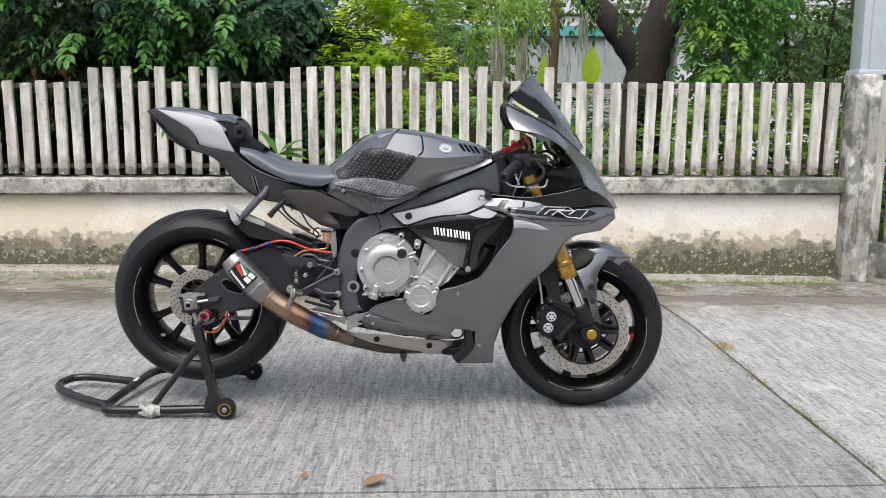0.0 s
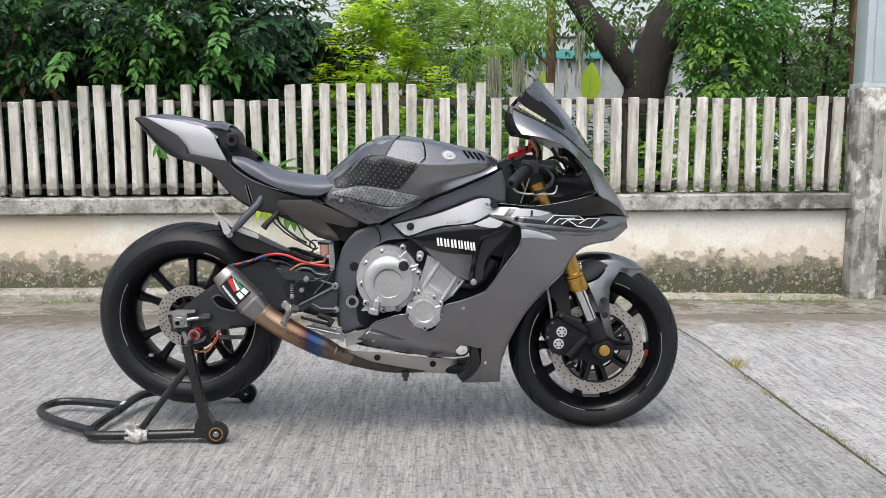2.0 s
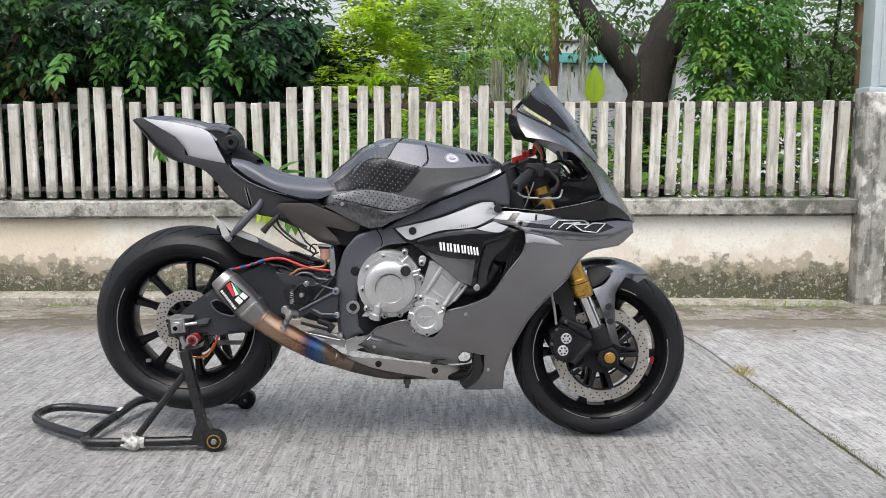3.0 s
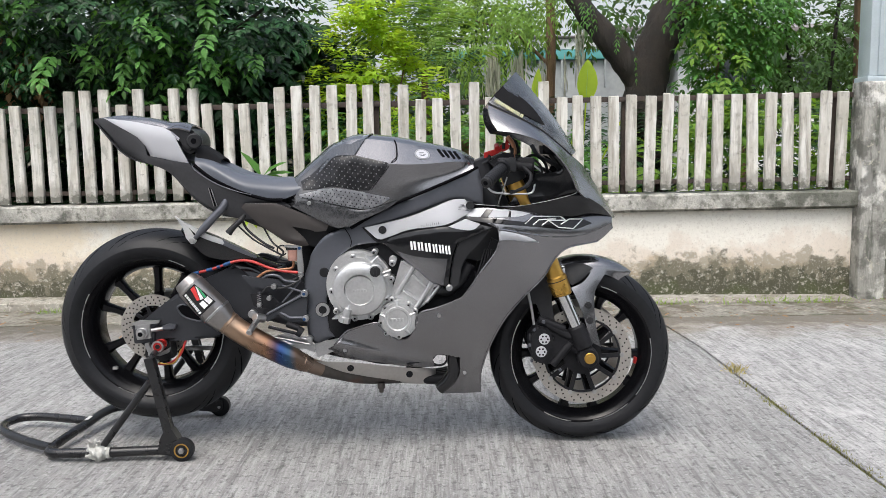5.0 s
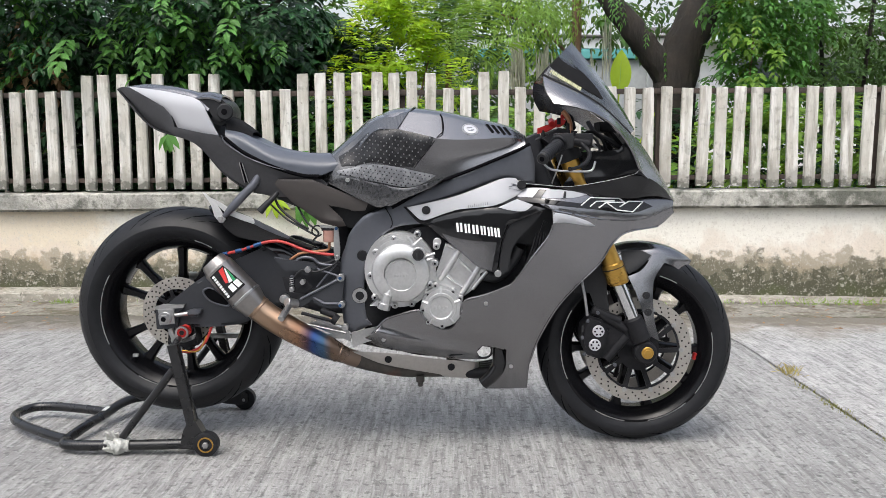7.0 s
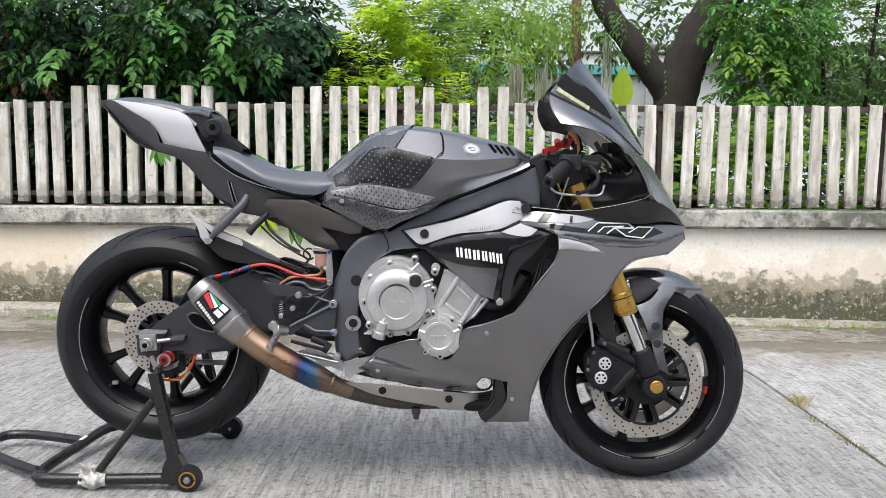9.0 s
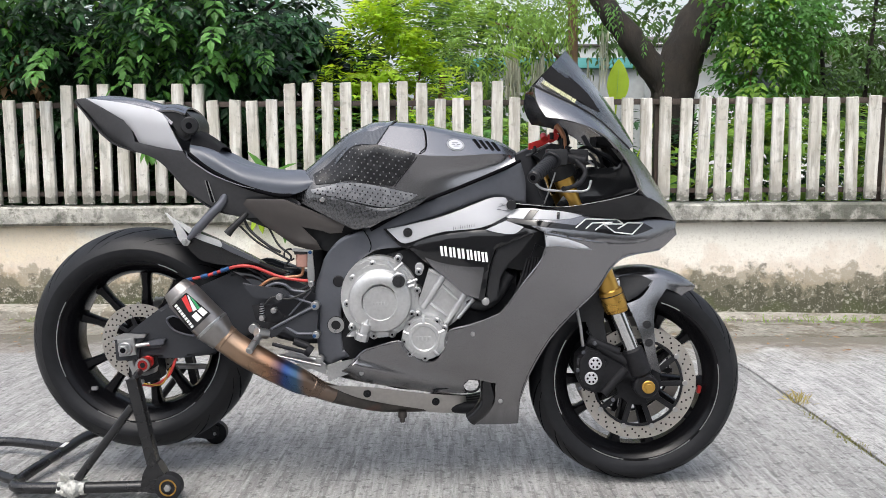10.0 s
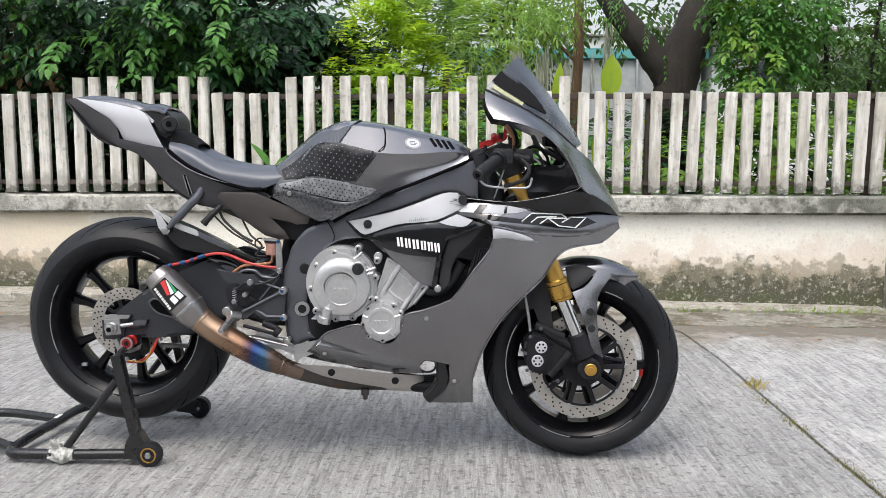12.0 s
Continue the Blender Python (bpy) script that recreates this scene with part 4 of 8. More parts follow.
def wheel(bike, name, x, z, R, half, hub_half, label):
    """A wheel on its y axle: tyre, rim, spokes."""
    w = thing(name, "", "", (x, 0, z))
    w.parent = bike
    tagged(w, label)
    bead = 0.231
    side = [(half * 0.82, bead), (half * 0.95, bead + 0.014), (half * 0.995, bead + 0.027), (half * 0.985, bead + 0.036), (half * 0.965, bead + 0.039),
            (half * 0.88, R - 0.037), (half * 0.74, R - 0.0225), (half * 0.52, R - 0.0095), (half * 0.27, R - 0.0022), (0, R)]
    prof = [(-y, r) for y, r in side] + side[::-1][1:] + [(half * 0.6, bead - 0.004), (-half * 0.6, bead - 0.004)]
    tyre = part("tyre", revolve(bmesh.new(), prof, 128), M["rubber"], w, "black sports tyre", 24)
    # tread grooves lie in the shoulders
    bm = bmesh.new()
    for k in range(22):
        for sg in (-1, 1):
            a0 = (k + (0.5 if sg > 0 else 0)) * math.tau / 22
            strip = []
            for j in range(9):
                s = j / 8
                y = sg * half * (0.22 + 0.66 * s)
                r = float(np.interp(abs(y), [q[0] for q in side[::-1][:6]], [q[1] for q in side[::-1][:6]])) + 0.0006
                a = a0 + 0.42 * s ** 1.5 * (1 if name == "rear_wheel" else -1) * (0.8 + 0.4 * (k % 2))
                wd = 0.006 * math.sin(math.pi * (0.1 + 0.85 * s)) / R
                strip.append([bm.verts.new((r * math.cos(a + e), y, r * math.sin(a + e))) for e in (-wd, wd)])
            for p, q in zip(strip, strip[1:]):
                bm.faces.new((p[0], p[1], q[1], q[0]))
    tagged(part("tread_groove", bm, M["tread"], tyre), kind="stuff")
    h = half * 0.80
    rim_prof = [(-h - 0.003, bead + 0.007), (-h + 0.006, bead + 0.004), (-h + 0.010, bead - 0.012), (-h * 0.55, bead - 0.020), (-h * 0.3, bead - 0.028), (h * 0.3, bead - 0.028), (h * 0.55, bead - 0.020),
                (h - 0.010, bead - 0.012), (h - 0.006, bead + 0.004), (h + 0.003, bead + 0.007), (h + 0.003, bead - 0.004), (h - 0.014, bead - 0.024), (h * 0.4, bead - 0.038), (-h * 0.4, bead - 0.038), (-h + 0.014, bead - 0.024), (-h - 0.003, bead - 0.004)]
    rim = part("rim", revolve(bmesh.new(), rim_prof, 96), M["rim_black"], w, "gloss black cast rim")
    # short silver arcs along the near rim lip
    for d0, d1 in ((150, 205), (238, 262), (280, 312), (-38, 12), (60, 74)):
        bm = revolve(bmesh.new(), [(-h - 0.0042, bead - 0.0012), (-h - 0.0042, bead + 0.0012), (-h - 0.002, bead + 0.0012), (-h - 0.002, bead - 0.0012)], 20, (0, 0, 0), True, radians(d0), radians(d1))
        part("rim_tape", bm, M["steel"], rim, "thin silver arc along the rim lip")
    bm = bmesh.new()
    rod(bm, (0, -hub_half, 0), (0, hub_half, 0), 0.042, seg=32, bevel=0.004)
    rod(bm, (0, -hub_half * 0.6, 0), (0, hub_half * 0.6, 0), 0.062, seg=32, bevel=0.006)
    part("hub", bm, M["rim_black"], rim)
    for k in range(5):
        for sg in (-1, 1):
            bm = bmesh.new()
            a = k * math.tau / 5 + (radians(53) if name == "front_wheel" else radians(3))
            ws = []
            for r, off, wd, th in ((0.045, 0.014, 0.020, 0.022), (0.09, 0.024, 0.015, 0.020), (0.14, 0.036, 0.0125, 0.016), (0.178, 0.047, 0.015, 0.018), (0.199, 0.055, 0.026, 0.022)):
                c = Vector((math.cos(a), 0, math.sin(a))) * r + Vector((-math.sin(a), 0, math.cos(a))) * off * sg
                t = Vector((-math.sin(a), 0, math.cos(a)))
                ws.append([bm.verts.new(c + t * wd * u + Vector((0, th * v, 0))) for u, v in ((-1, -0.5), (-0.6, -1), (0.6, -1), (1, -0.5), (1, 0.5), (0.6, 1), (-0.6, 1), (-1, 0.5))])
            for p, q in zip(ws, ws[1:]):
                for j in range(8):
                    bm.faces.new((p[j], p[(j + 1) % 8], q[(j + 1) % 8], q[j]))
            bm.faces.new(ws[0][::-1])
            bm.faces.new(ws[-1])
            part("spoke", bm, M["rim_black"], rim)
    return w


def brake_disc(w, y, ro, ri, carrier=True, holes=3):
    bm = revolve(bmesh.new(), [(y - 0.0025, ro), (y + 0.0025, ro), (y + 0.0025, ri), (y - 0.0025, ri)], 96)
    disc = part("brake_disc", bm, M["disc"], w, "drilled steel brake disc")
    sg = -1 if y < 0 else 1
    bm = bmesh.new()
    for k in range(30):
        for j in range(holes):
            r = ri + (ro - ri) * (0.22 + 0.28 * j)
            a = (k + 0.33 * j) * math.tau / 30
            c = Vector((r * math.cos(a), y + sg * 0.0028, r * math.sin(a)))
            vs = [bm.verts.new(c + Vector((0.0028 * math.cos(q * math.tau / 8), 0, 0.0028 * math.sin(q * math.tau / 8)))) for q in range(8)]
            bm.faces.new(vs)
    tagged(part("drill_hole", bm, M["tread"], disc), kind="stuff")
    if carrier:
        star, core = [], ri * (0.5 if ri > 0.1 else 0.7)
        for k in range(10):
            for r, o in ((core, -0.27), (core, -0.16), (ri + 0.006, -0.055), (ri + 0.006, 0.055), (core, 0.06)):
                a = k * math.tau / 10 + o
                star.append((r * math.cos(a), r * math.sin(a)))
        spider = plate(star, y - 0.004, y + 0.004, 0.0012, 0.03, 1)
        part("carrier", spider, M["cast_dark"], disc)
        if ri > 0.1:
            part("carrier_ring", revolve(bmesh.new(), [(y - 0.003, ri - 0.002), (y + 0.003, ri - 0.002), (y + 0.003, ri - 0.008), (y - 0.003, ri - 0.008)], 60), M["cast_dark"], disc)
        for k in range(10):
            a = k * math.tau / 10
            c = ((ri + 0.003) * math.cos(a), (ri + 0.003) * math.sin(a))
            part("rivet", rod(bmesh.new(), (c[0], y - 0.003, c[1]), (c[0], y + sg * 0.006, c[1]), 0.0075 if ri > 0.1 else 0.004, seg=14), M["steel"], disc)
    return disc


def both_sides(name, edge, f, material, parent, label="", **kw):
    """The same panel on the bike's right and left; a panel that lies on another keeps flat edges."""
    if kw.get("lift", 0) > 0.0025:
        kw.setdefault("roll", 0.0004)
    a = part(name, panel(edge, f, side=-1, **kw), material, parent, label)
    part(name, panel(edge, f, side=1, **kw), material, parent, label)
    return a


def shifted(edge, dx, dz):
    return [(x + dx, z + dz) for x, z in edge]


def build_motorcycle():
    bike = thing("motorcycle", "matt grey and black sports motorcycle raised on a rear stand", "motorcycle", (0, 3.02, 0))
    FX, FZ, RX, RZ = 0.603, 0.302, -0.805, 0.408
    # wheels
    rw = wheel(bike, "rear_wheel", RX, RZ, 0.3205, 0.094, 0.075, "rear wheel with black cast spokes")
    brake_disc(rw, -0.062, 0.108, 0.072, True, 3)
    bm = bmesh.new()
    for k in range(44):
        a = k * math.tau / 44
        box(bm, (-0.004, 0.077, 0.085), (0.004, 0.081, 0.106), 0, Matrix.Rotation(a, 4, "Y"))
    revolve(bm, [(0.076, 0.095), (0.082, 0.095), (0.082, 0.06), (0.076, 0.06)], 44)
    part("sprocket", bm, M["steel"], rw)
    bm = bmesh.new()
    box(bm, (-0.008, -0.006, -0.005), (0.008, 0.006, 0.005), 0.002, Matrix.Translation((-0.135, -0.064, -0.135)))
    part("balance_weight", bm, M["steel"], rw)
    fw = wheel(bike, "front_wheel", FX, FZ, 0.3, 0.060, 0.055, "front wheel with black cast spokes")
    for y in (-0.072, 0.072):
        brake_disc(fw, y, 0.160, 0.126)
    bm = bmesh.new()
    box(bm, (-0.005, -0.008, -0.011), (0.005, 0.008, 0.011), 0.003, Matrix.Translation((0.182, -0.03, -0.030)) @ Matrix.Rotation(0.2, 4, "Y"))
    part("valve_cap", bm, M["red"], fw, "red anodised valve")

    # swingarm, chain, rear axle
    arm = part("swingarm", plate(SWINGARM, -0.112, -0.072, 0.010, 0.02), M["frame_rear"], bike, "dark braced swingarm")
    part("arm_left", plate(SWINGARM, 0.072, 0.112, 0.010, 0.02), M["frame_rear"], arm)
    bm = bmesh.new()
    box(bm, (-0.44, -0.09, 0.43), (-0.38, 0.09, 0.60), 0.012)
    part("bridge", bm, M["frame_rear"], arm)
    part("arm_window", plate([(-0.698, 0.482), (-0.685, 0.493), (-0.668, 0.489), (-0.622, 0.453), (-0.632, 0.444), (-0.678, 0.457)], -0.1135, -0.110, 0.001, 0.01, 60), M["tread"], arm)
    part("arm_rib", tube(bmesh.new(), [(-0.668, -0.1135, 0.491), (-0.685, -0.1135, 0.495), (-0.700, -0.1135, 0.483), (-0.679, -0.1135, 0.455), (-0.631, -0.1135, 0.441), (-0.620, -0.1135, 0.452)], [0.0015, 0.0025, 0.003, 0.003, 0.003, 0.002], 8), M["frame_paint"], arm)
    part("axle_carrier", plate(AXLE_CARRIER, -0.124, -0.100, 0.004, 0.01, 20), M["frame_rear"], arm)
    part("axle_block", plate([(-0.831, 0.433), (-0.784, 0.438), (-0.781, 0.391), (-0.827, 0.386)], -0.135, -0.123, 0.002, 0.02), M["steel"], arm, "machined steel axle block")
    part("adjuster", rod(bmesh.new(), (-0.782, -0.128, 0.415), (-0.745, -0.124, 0.420), 0.006), M["steel"], arm)
    part("axle_strip", plate([(-0.844, 0.438), (-0.817, 0.449), (-0.753, 0.447), (-0.757, 0.438), (-0.837, 0.432)], -0.130, -0.122, 0.001, 0.02, 5), M["steel"], arm)
    part("adjuster_block", plate([(-0.750, 0.427), (-0.729, 0.434), (-0.703, 0.433), (-0.708, 0.418), (-0.750, 0.415)], -0.128, -0.108, 0.002, 0.02, 5), M["frame_paint"], arm)
    bm = rod(bmesh.new(), (-0.808, -0.155, 0.408), (-0.808, 0.14, 0.408), 0.013, seg=6)
    rod(bm, (-0.808, -0.143, 0.408), (-0.808, -0.134, 0.408), 0.019, seg=24)
    part("axle_nut", bm, M["steel"], arm)
    part("axle_bore", rod(bmesh.new(), (-0.808, -0.1565, 0.408), (-0.808, -0.154, 0.408), 0.0075, seg=12), M["tread"], arm)
    for sg in (-1, 1):
        bm = bmesh.new()
        for a, b, r in ((0.10, 0.150, 0.010), (0.150, 0.168, 0.019), (0.125, 0.133, 0.017)):
            rod(bm, (-0.751, sg * a, 0.371), (-0.751, sg * b, 0.371), r, seg=24)
        sp = part("stand_spool", bm, M["red"], arm, "red anodised stand spool")
        part("spool_ring", revolve(bmesh.new(), [(sg * 0.165, 0.019), (sg * 0.1695, 0.019), (sg * 0.1695, 0.014), (sg * 0.165, 0.014)], 24, (-0.751, 0, 0.371)), M["steel"], sp)
        part("spool_bolt", rod(bmesh.new(), (-0.751, sg * 0.16, 0.371), (-0.751, sg * 0.1695, 0.371), 0.008, seg=6), M["cast_dark"], sp)
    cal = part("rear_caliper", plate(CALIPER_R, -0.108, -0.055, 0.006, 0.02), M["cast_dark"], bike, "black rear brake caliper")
    part("caliper_hose", tube(bmesh.new(), [(-0.79, -0.10, 0.30), (-0.74, -0.11, 0.302), (-0.70, -0.11, 0.33), (-0.68, -0.10, 0.38), (-0.66, -0.09, 0.42)], 0.004, 8), M["red_hose"], cal, "red braided brake hose")
    part("caliper_cable", tube(bmesh.new(), [(-0.77, -0.112, 0.305), (-0.72, -0.115, 0.305), (-0.695, -0.11, 0.35)], 0.0025, 8), M["gold"], cal)
    for p in ((-0.795, 0.335), (-0.775, 0.31), (-0.81, 0.315)):
        part("bleed_bolt", bolt(bmesh.new(), p[0], -0.107, p[1], 0.007, 0.008), M["steel"], cal)
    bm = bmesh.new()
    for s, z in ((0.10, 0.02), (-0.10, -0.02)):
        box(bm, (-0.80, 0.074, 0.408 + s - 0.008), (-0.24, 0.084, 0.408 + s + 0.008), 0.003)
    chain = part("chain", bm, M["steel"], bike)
    part("rear_axle_stay", rod(bmesh.new(), (-0.67, -0.05, 0.375), (-0.53, -0.05, 0.385), 0.007), M["cast_dark"], arm)

    # exhaust
    ex = thing("exhaust", "", "", (0, 0, 0))
    ex.parent = bike
    tagged(ex, "heat-coloured titanium exhaust")
    a, b = Vector((-0.658, -0.145, 0.575)), Vector((-0.542, -0.146, 0.449))
    d = (b - a).normalized()
    e2 = d.cross(Vector((0, 1, 0))).normalized()
    e1 = d.cross(e2)

    def sleeve(bm, rows, seg=36):
        """An oval cone along the muffler: (distance, radius up, radius across)."""
        loops = []
        for s, ru, ra in rows:
            loop = []
            for k in range(seg):
                q = k * math.tau / seg
                cu, ca = math.cos(q), math.sin(q)
                p = 0.86
                loop.append(bm.verts.new(a + d * s + e2 * ru * math.copysign(abs(cu) ** p, cu) + e1 * ra * math.copysign(abs(ca) ** p, ca)))
            loops.append(loop)
        for p, q in zip(loops, loops[1:]):
            for k in range(seg):
                bm.faces.new((p[k], p[(k + 1) % seg], q[(k + 1) % seg], q[k]))
        bm.faces.new(loops[0][::-1])
        bm.faces.new(loops[-1])
        return bm
    L = (b - a).length
    muf = part("muffler", sleeve(bmesh.new(), [(-0.006, 0.034, 0.034), (-0.002, 0.037, 0.037), (0.016, 0.0415, 0.0415), (0.019, 0.0425, 0.0425), (0.022, 0.045, 0.045), (L * 0.80, 0.0475, 0.0475), (L * 0.86, 0.0465, 0.0465), (L * 0.97, 0.041, 0.041), (L + 0.012, 0.038, 0.038)]), M["titanium_grey"], ex, "tapered brushed titanium muffler")
    part("outlet", sleeve(bmesh.new(), [(-0.0075, 0.029, 0.029), (-0.0055, 0.031, 0.031), (0.004, 0.031, 0.031)]), M["tread"], muf)
    part("end_band", sleeve(bmesh.new(), [(L * 0.765, 0.0478, 0.0478), (L * 0.775, 0.0492, 0.0492), (L * 0.80, 0.0492, 0.0492), (L * 0.815, 0.0478, 0.0478)]), M["steel"], muf)
    # badge plate on the outer side
    nrm = -e1 if e1.y > 0 else e1
    up = e2 if e2.z > 0 else -e2

    def on_muffler(name, quad, lift, material, label=""):
        bm = bmesh.new()
        vs = []
        for dl in (0, -0.0012):
            vs.append([bm.verts.new(a + d * s + up * (u + 0.004) + nrm * (0.0455 + (s - 0.022) * 0.022 + lift + dl)) for s, u in quad])
        n = len(quad)
        bm.faces.new(vs[0])
        bm.faces.new(vs[1][::-1])
        for k in range(n):
            bm.faces.new((vs[0][k], vs[1][k], vs[1][(k + 1) % n], vs[0][(k + 1) % n]))
        part(name, bm, material, muf, label)
    on_muffler("badge", [(0.028, -0.028), (0.028, 0.024), (0.112, 0.034), (0.112, -0.038)], 0.001, M["black_gloss"], "black badge plate with red, green and white marks")
    on_muffler("badge_red", [(0.032, 0.004), (0.032, 0.020), (0.075, 0.002), (0.072, -0.006)], 0.0025, M["red_mark"])
    on_muffler("badge_white", [(0.036, 0.0215), (0.038, 0.0235), (0.080, 0.014), (0.077, 0.003)], 0.0025, M["white_mark"])
    on_muffler("badge_green", [(0.042, 0.0245), (0.056, 0.026), (0.082, 0.024), (0.081, 0.016)], 0.0025, M["green_mark"])
    on_muffler("badge_bar", [(0.083, -0.008), (0.083, 0.008), (0.105, 0.009), (0.105, -0.008)], 0.0025, M["white_mark"])
    on_muffler("badge_bar", [(0.083, 0.012), (0.083, 0.028), (0.105, 0.030), (0.105, 0.014)], 0.0025, M["white_mark"])
    for k in range(9):
        s = 0.033 + 0.0085 * k
        on_muffler("badge_letter", [(s, -0.024 - 0.0008 * k), (s, -0.016 - 0.0008 * k), (s + 0.006, -0.016 - 0.0008 * k), (s + 0.006, -0.024 - 0.0008 * k)], 0.0025, M["white_mark"])
    pipe = [(-0.550, -0.146, 0.458), (-0.500, -0.148, 0.418), (-0.435, -0.152, 0.379), (-0.374, -0.152, 0.347), (-0.320, -0.146, 0.319), (-0.257, -0.116, 0.284), (-0.191, -0.072, 0.254), (-0.123, -0.048, 0.234), (-0.047, -0.028, 0.226), (0.049, -0.012, 0.224)]
    pts = curve_points(pipe, 6)
    rr = np.interp(range(len(pts)), [0, 4, 10, 23, 28, 54], [0.039, 0.037, 0.037, 0.035, 0.025, 0.022])
    for name, k0, k1, m, lab in (("link_pipe", 0, 26, "heat", "titanium link pipe heat-tinted brown and blue"), ("pipe_joint", 26, 31, "heat", ""), ("belly_pipe", 31, len(pts) - 1, "pipe_grey", "sooty grey exhaust pipe under the engine")):
        part(name, tube(bmesh.new(), [tuple(q) for q in pts[k0:k1 + 1]], list(rr[k0:k1 + 1]), 24, 2), M[m], ex, lab)
    bm = bmesh.new()
    for k in (3, 26):
        q, q2 = Vector(pts[k]), Vector(pts[k + 1])
        dd = (q2 - q).normalized()
        part("weld_ring", rod(bmesh.new(), q - dd * 0.004, q + dd * 0.004, rr[k] + 0.0015, seg=28, bevel=0.002), M["heat"], ex)
    part("belly_bolt", rod(rod(bmesh.new(), (-0.058, -0.05, 0.205), (-0.058, -0.05, 0.180), 0.008, seg=6), (-0.058, -0.05, 0.214), (-0.058, -0.05, 0.194), 0.013, seg=18), M["pipe_grey"], ex)
    f_sh = surface([(-0.22, 0.3, 0.128), (0.10, 0.25, 0.050), (-0.05, 0.28, 0.100), (0.03, 0.225, 0.066), (-0.15, 0.262, 0.094)])
    sh = part("heat_shield", panel(SHIELD, f_sh, 0.003, 0.012), M["shield"], ex, "brushed metal heat shield")
    for x, z in ((-0.152, 0.278), (0.037, 0.247)):
        y = float(f_sh(np.array([[x, z]]))[0])
        part("shield_bolt", rod(rod(bmesh.new(), (x, -y + 0.004, z), (x, -y - 0.006, z), 0.011, seg=20, bevel=0.001), (x, -y, z), (x, -y - 0.008, z), 0.0055, seg=6), M["cast_dark"], sh)
    for y in (-0.075, -0.025, 0.03, 0.08):
        part("header_pipe", tube(bmesh.new(), [(0.02, y * 0.3, 0.235), (0.12, y * 0.4, 0.218), (0.21, y * 0.6, 0.245), (0.235, y * 0.7, 0.33), (0.20, y, 0.45), (0.10, y, 0.50)], 0.019, 14), M["cast_dark"], ex, "dark header pipe")
    part("belly_duct", tube(bmesh.new(), [(0.176, -0.075, 0.345), (0.181, -0.083, 0.312), (0.182, -0.085, 0.262), (0.163, -0.083, 0.224), (0.135, -0.075, 0.197)], [0.020, 0.0215, 0.0215, 0.021, 0.020], 20), M["black_gloss"], ex, "black moulded belly duct")
    part("duct_ring", tube(bmesh.new(), [(0.110, -0.072, 0.284), (0.130, -0.076, 0.276), (0.150, -0.077, 0.280), (0.160, -0.076, 0.294), (0.158, -0.072, 0.310)], 0.0035, 8), M["cast_dark"], ex)

    # engine
    eng = thing("engine", "", "", (0, 0, 0))
    eng.parent = bike
    tagged(eng, "silver and black four-cylinder engine")
    core = [(-0.24, 0.43), (-0.20, 0.64), (-0.05, 0.70), (0.10, 0.70), (0.26, 0.62), (0.24, 0.50), (0.12, 0.44), (0.10, 0.30), (-0.05, 0.29), (-0.20, 0.33)]
    part("crankcase", plate(core, -0.125, 0.14, 0.02, 0.03), M["cast_dark"], eng, "black engine casing")
    edge = [(-0.114 + 0.093 * math.cos(q) * (1.0 if math.cos(q) < 0 else 1.06), 0.557 + 0.103 * math.sin(q)) for q in np.arange(24) * math.tau / 24]
    bm = plate(edge, -0.183, -0.12, 0.012, 0.012, 60)
    cov = part("clutch_cover", bm, M["cast"], eng, "cast silver clutch cover")
    flange = [(-0.112 + 1.085 * (x + 0.112), 0.556 + 1.075 * (z - 0.556)) for x, z in edge]
    part("cover_flange", plate(flange, -0.160, -0.12, 0.003, 0.012, 60), M["cast"], cov)
    bm = bmesh.new()
    revolve(bm, [(-0.187, 0.084), (-0.1975, 0.080), (-0.203, 0.068), (-0.2045, 0.052), (-0.2045, 0.047), (-0.18, 0.047), (-0.17, 0.084)], 56, (-0.108, 0, 0.551))
    part("cover_dome", bm, M["cast"], cov)
    bm = bmesh.new()
    revolve(bm, [(-0.2045, 0.047), (-0.2065, 0.0465), (-0.2065, 0.044), (-0.204, 0.0425), (-0.204, 0.002), (-0.19, 0.002), (-0.19, 0.047)], 48, (-0.106, 0, 0.546))
    part("cover_cap", bm, M["cast"], cov)
    for k in range(5):
        bm = bmesh.new()
        box(bm, (-0.126 + 0.0085 * k, -0.2058, 0.543), (-0.1195 + 0.0085 * k, -0.2035, 0.551), 0.0008)
        part("cast_mark", bm, M["cast"], cov)
    for x, z in ((-0.061, 0.661), (-0.128, 0.647), (-0.180, 0.609), (-0.006, 0.627), (-0.010, 0.577), (-0.196, 0.541), (-0.184, 0.478), (-0.126, 0.455), (-0.077, 0.459), (-0.025, 0.515)):
        part("bolt_boss", rod(bmesh.new(), (x, -0.12, z), (x, -0.174, z), 0.0102, seg=18, bevel=0.002), M["cast"], cov)
        part("cover_bolt", rod(rod(bmesh.new(), (x, -0.172, z), (x, -0.1795, z), 0.0062, seg=14), (x, -0.172, z), (x, -0.1755, z), 0.0078, seg=14), M["steel"], cov)
        part("bolt_socket", rod(bmesh.new(), (x, -0.176, z), (x, -0.1802, z), 0.0034, seg=6), M["tread"], cov)
    for p, q in (((-0.088, 0.655), (-0.070, 0.632)), ((-0.070, 0.632), (-0.048, 0.652)), ((-0.038, 0.598), (-0.010, 0.608)), ((-0.045, 0.585), (-0.018, 0.592)), ((-0.048, 0.522), (-0.026, 0.520))):
        part("cover_rib", rod(bmesh.new(), (p[0], -0.184, p[1]), (q[0], -0.180, q[1]), 0.004, seg=8), M["cast"], cov)
    bm = bmesh.new()
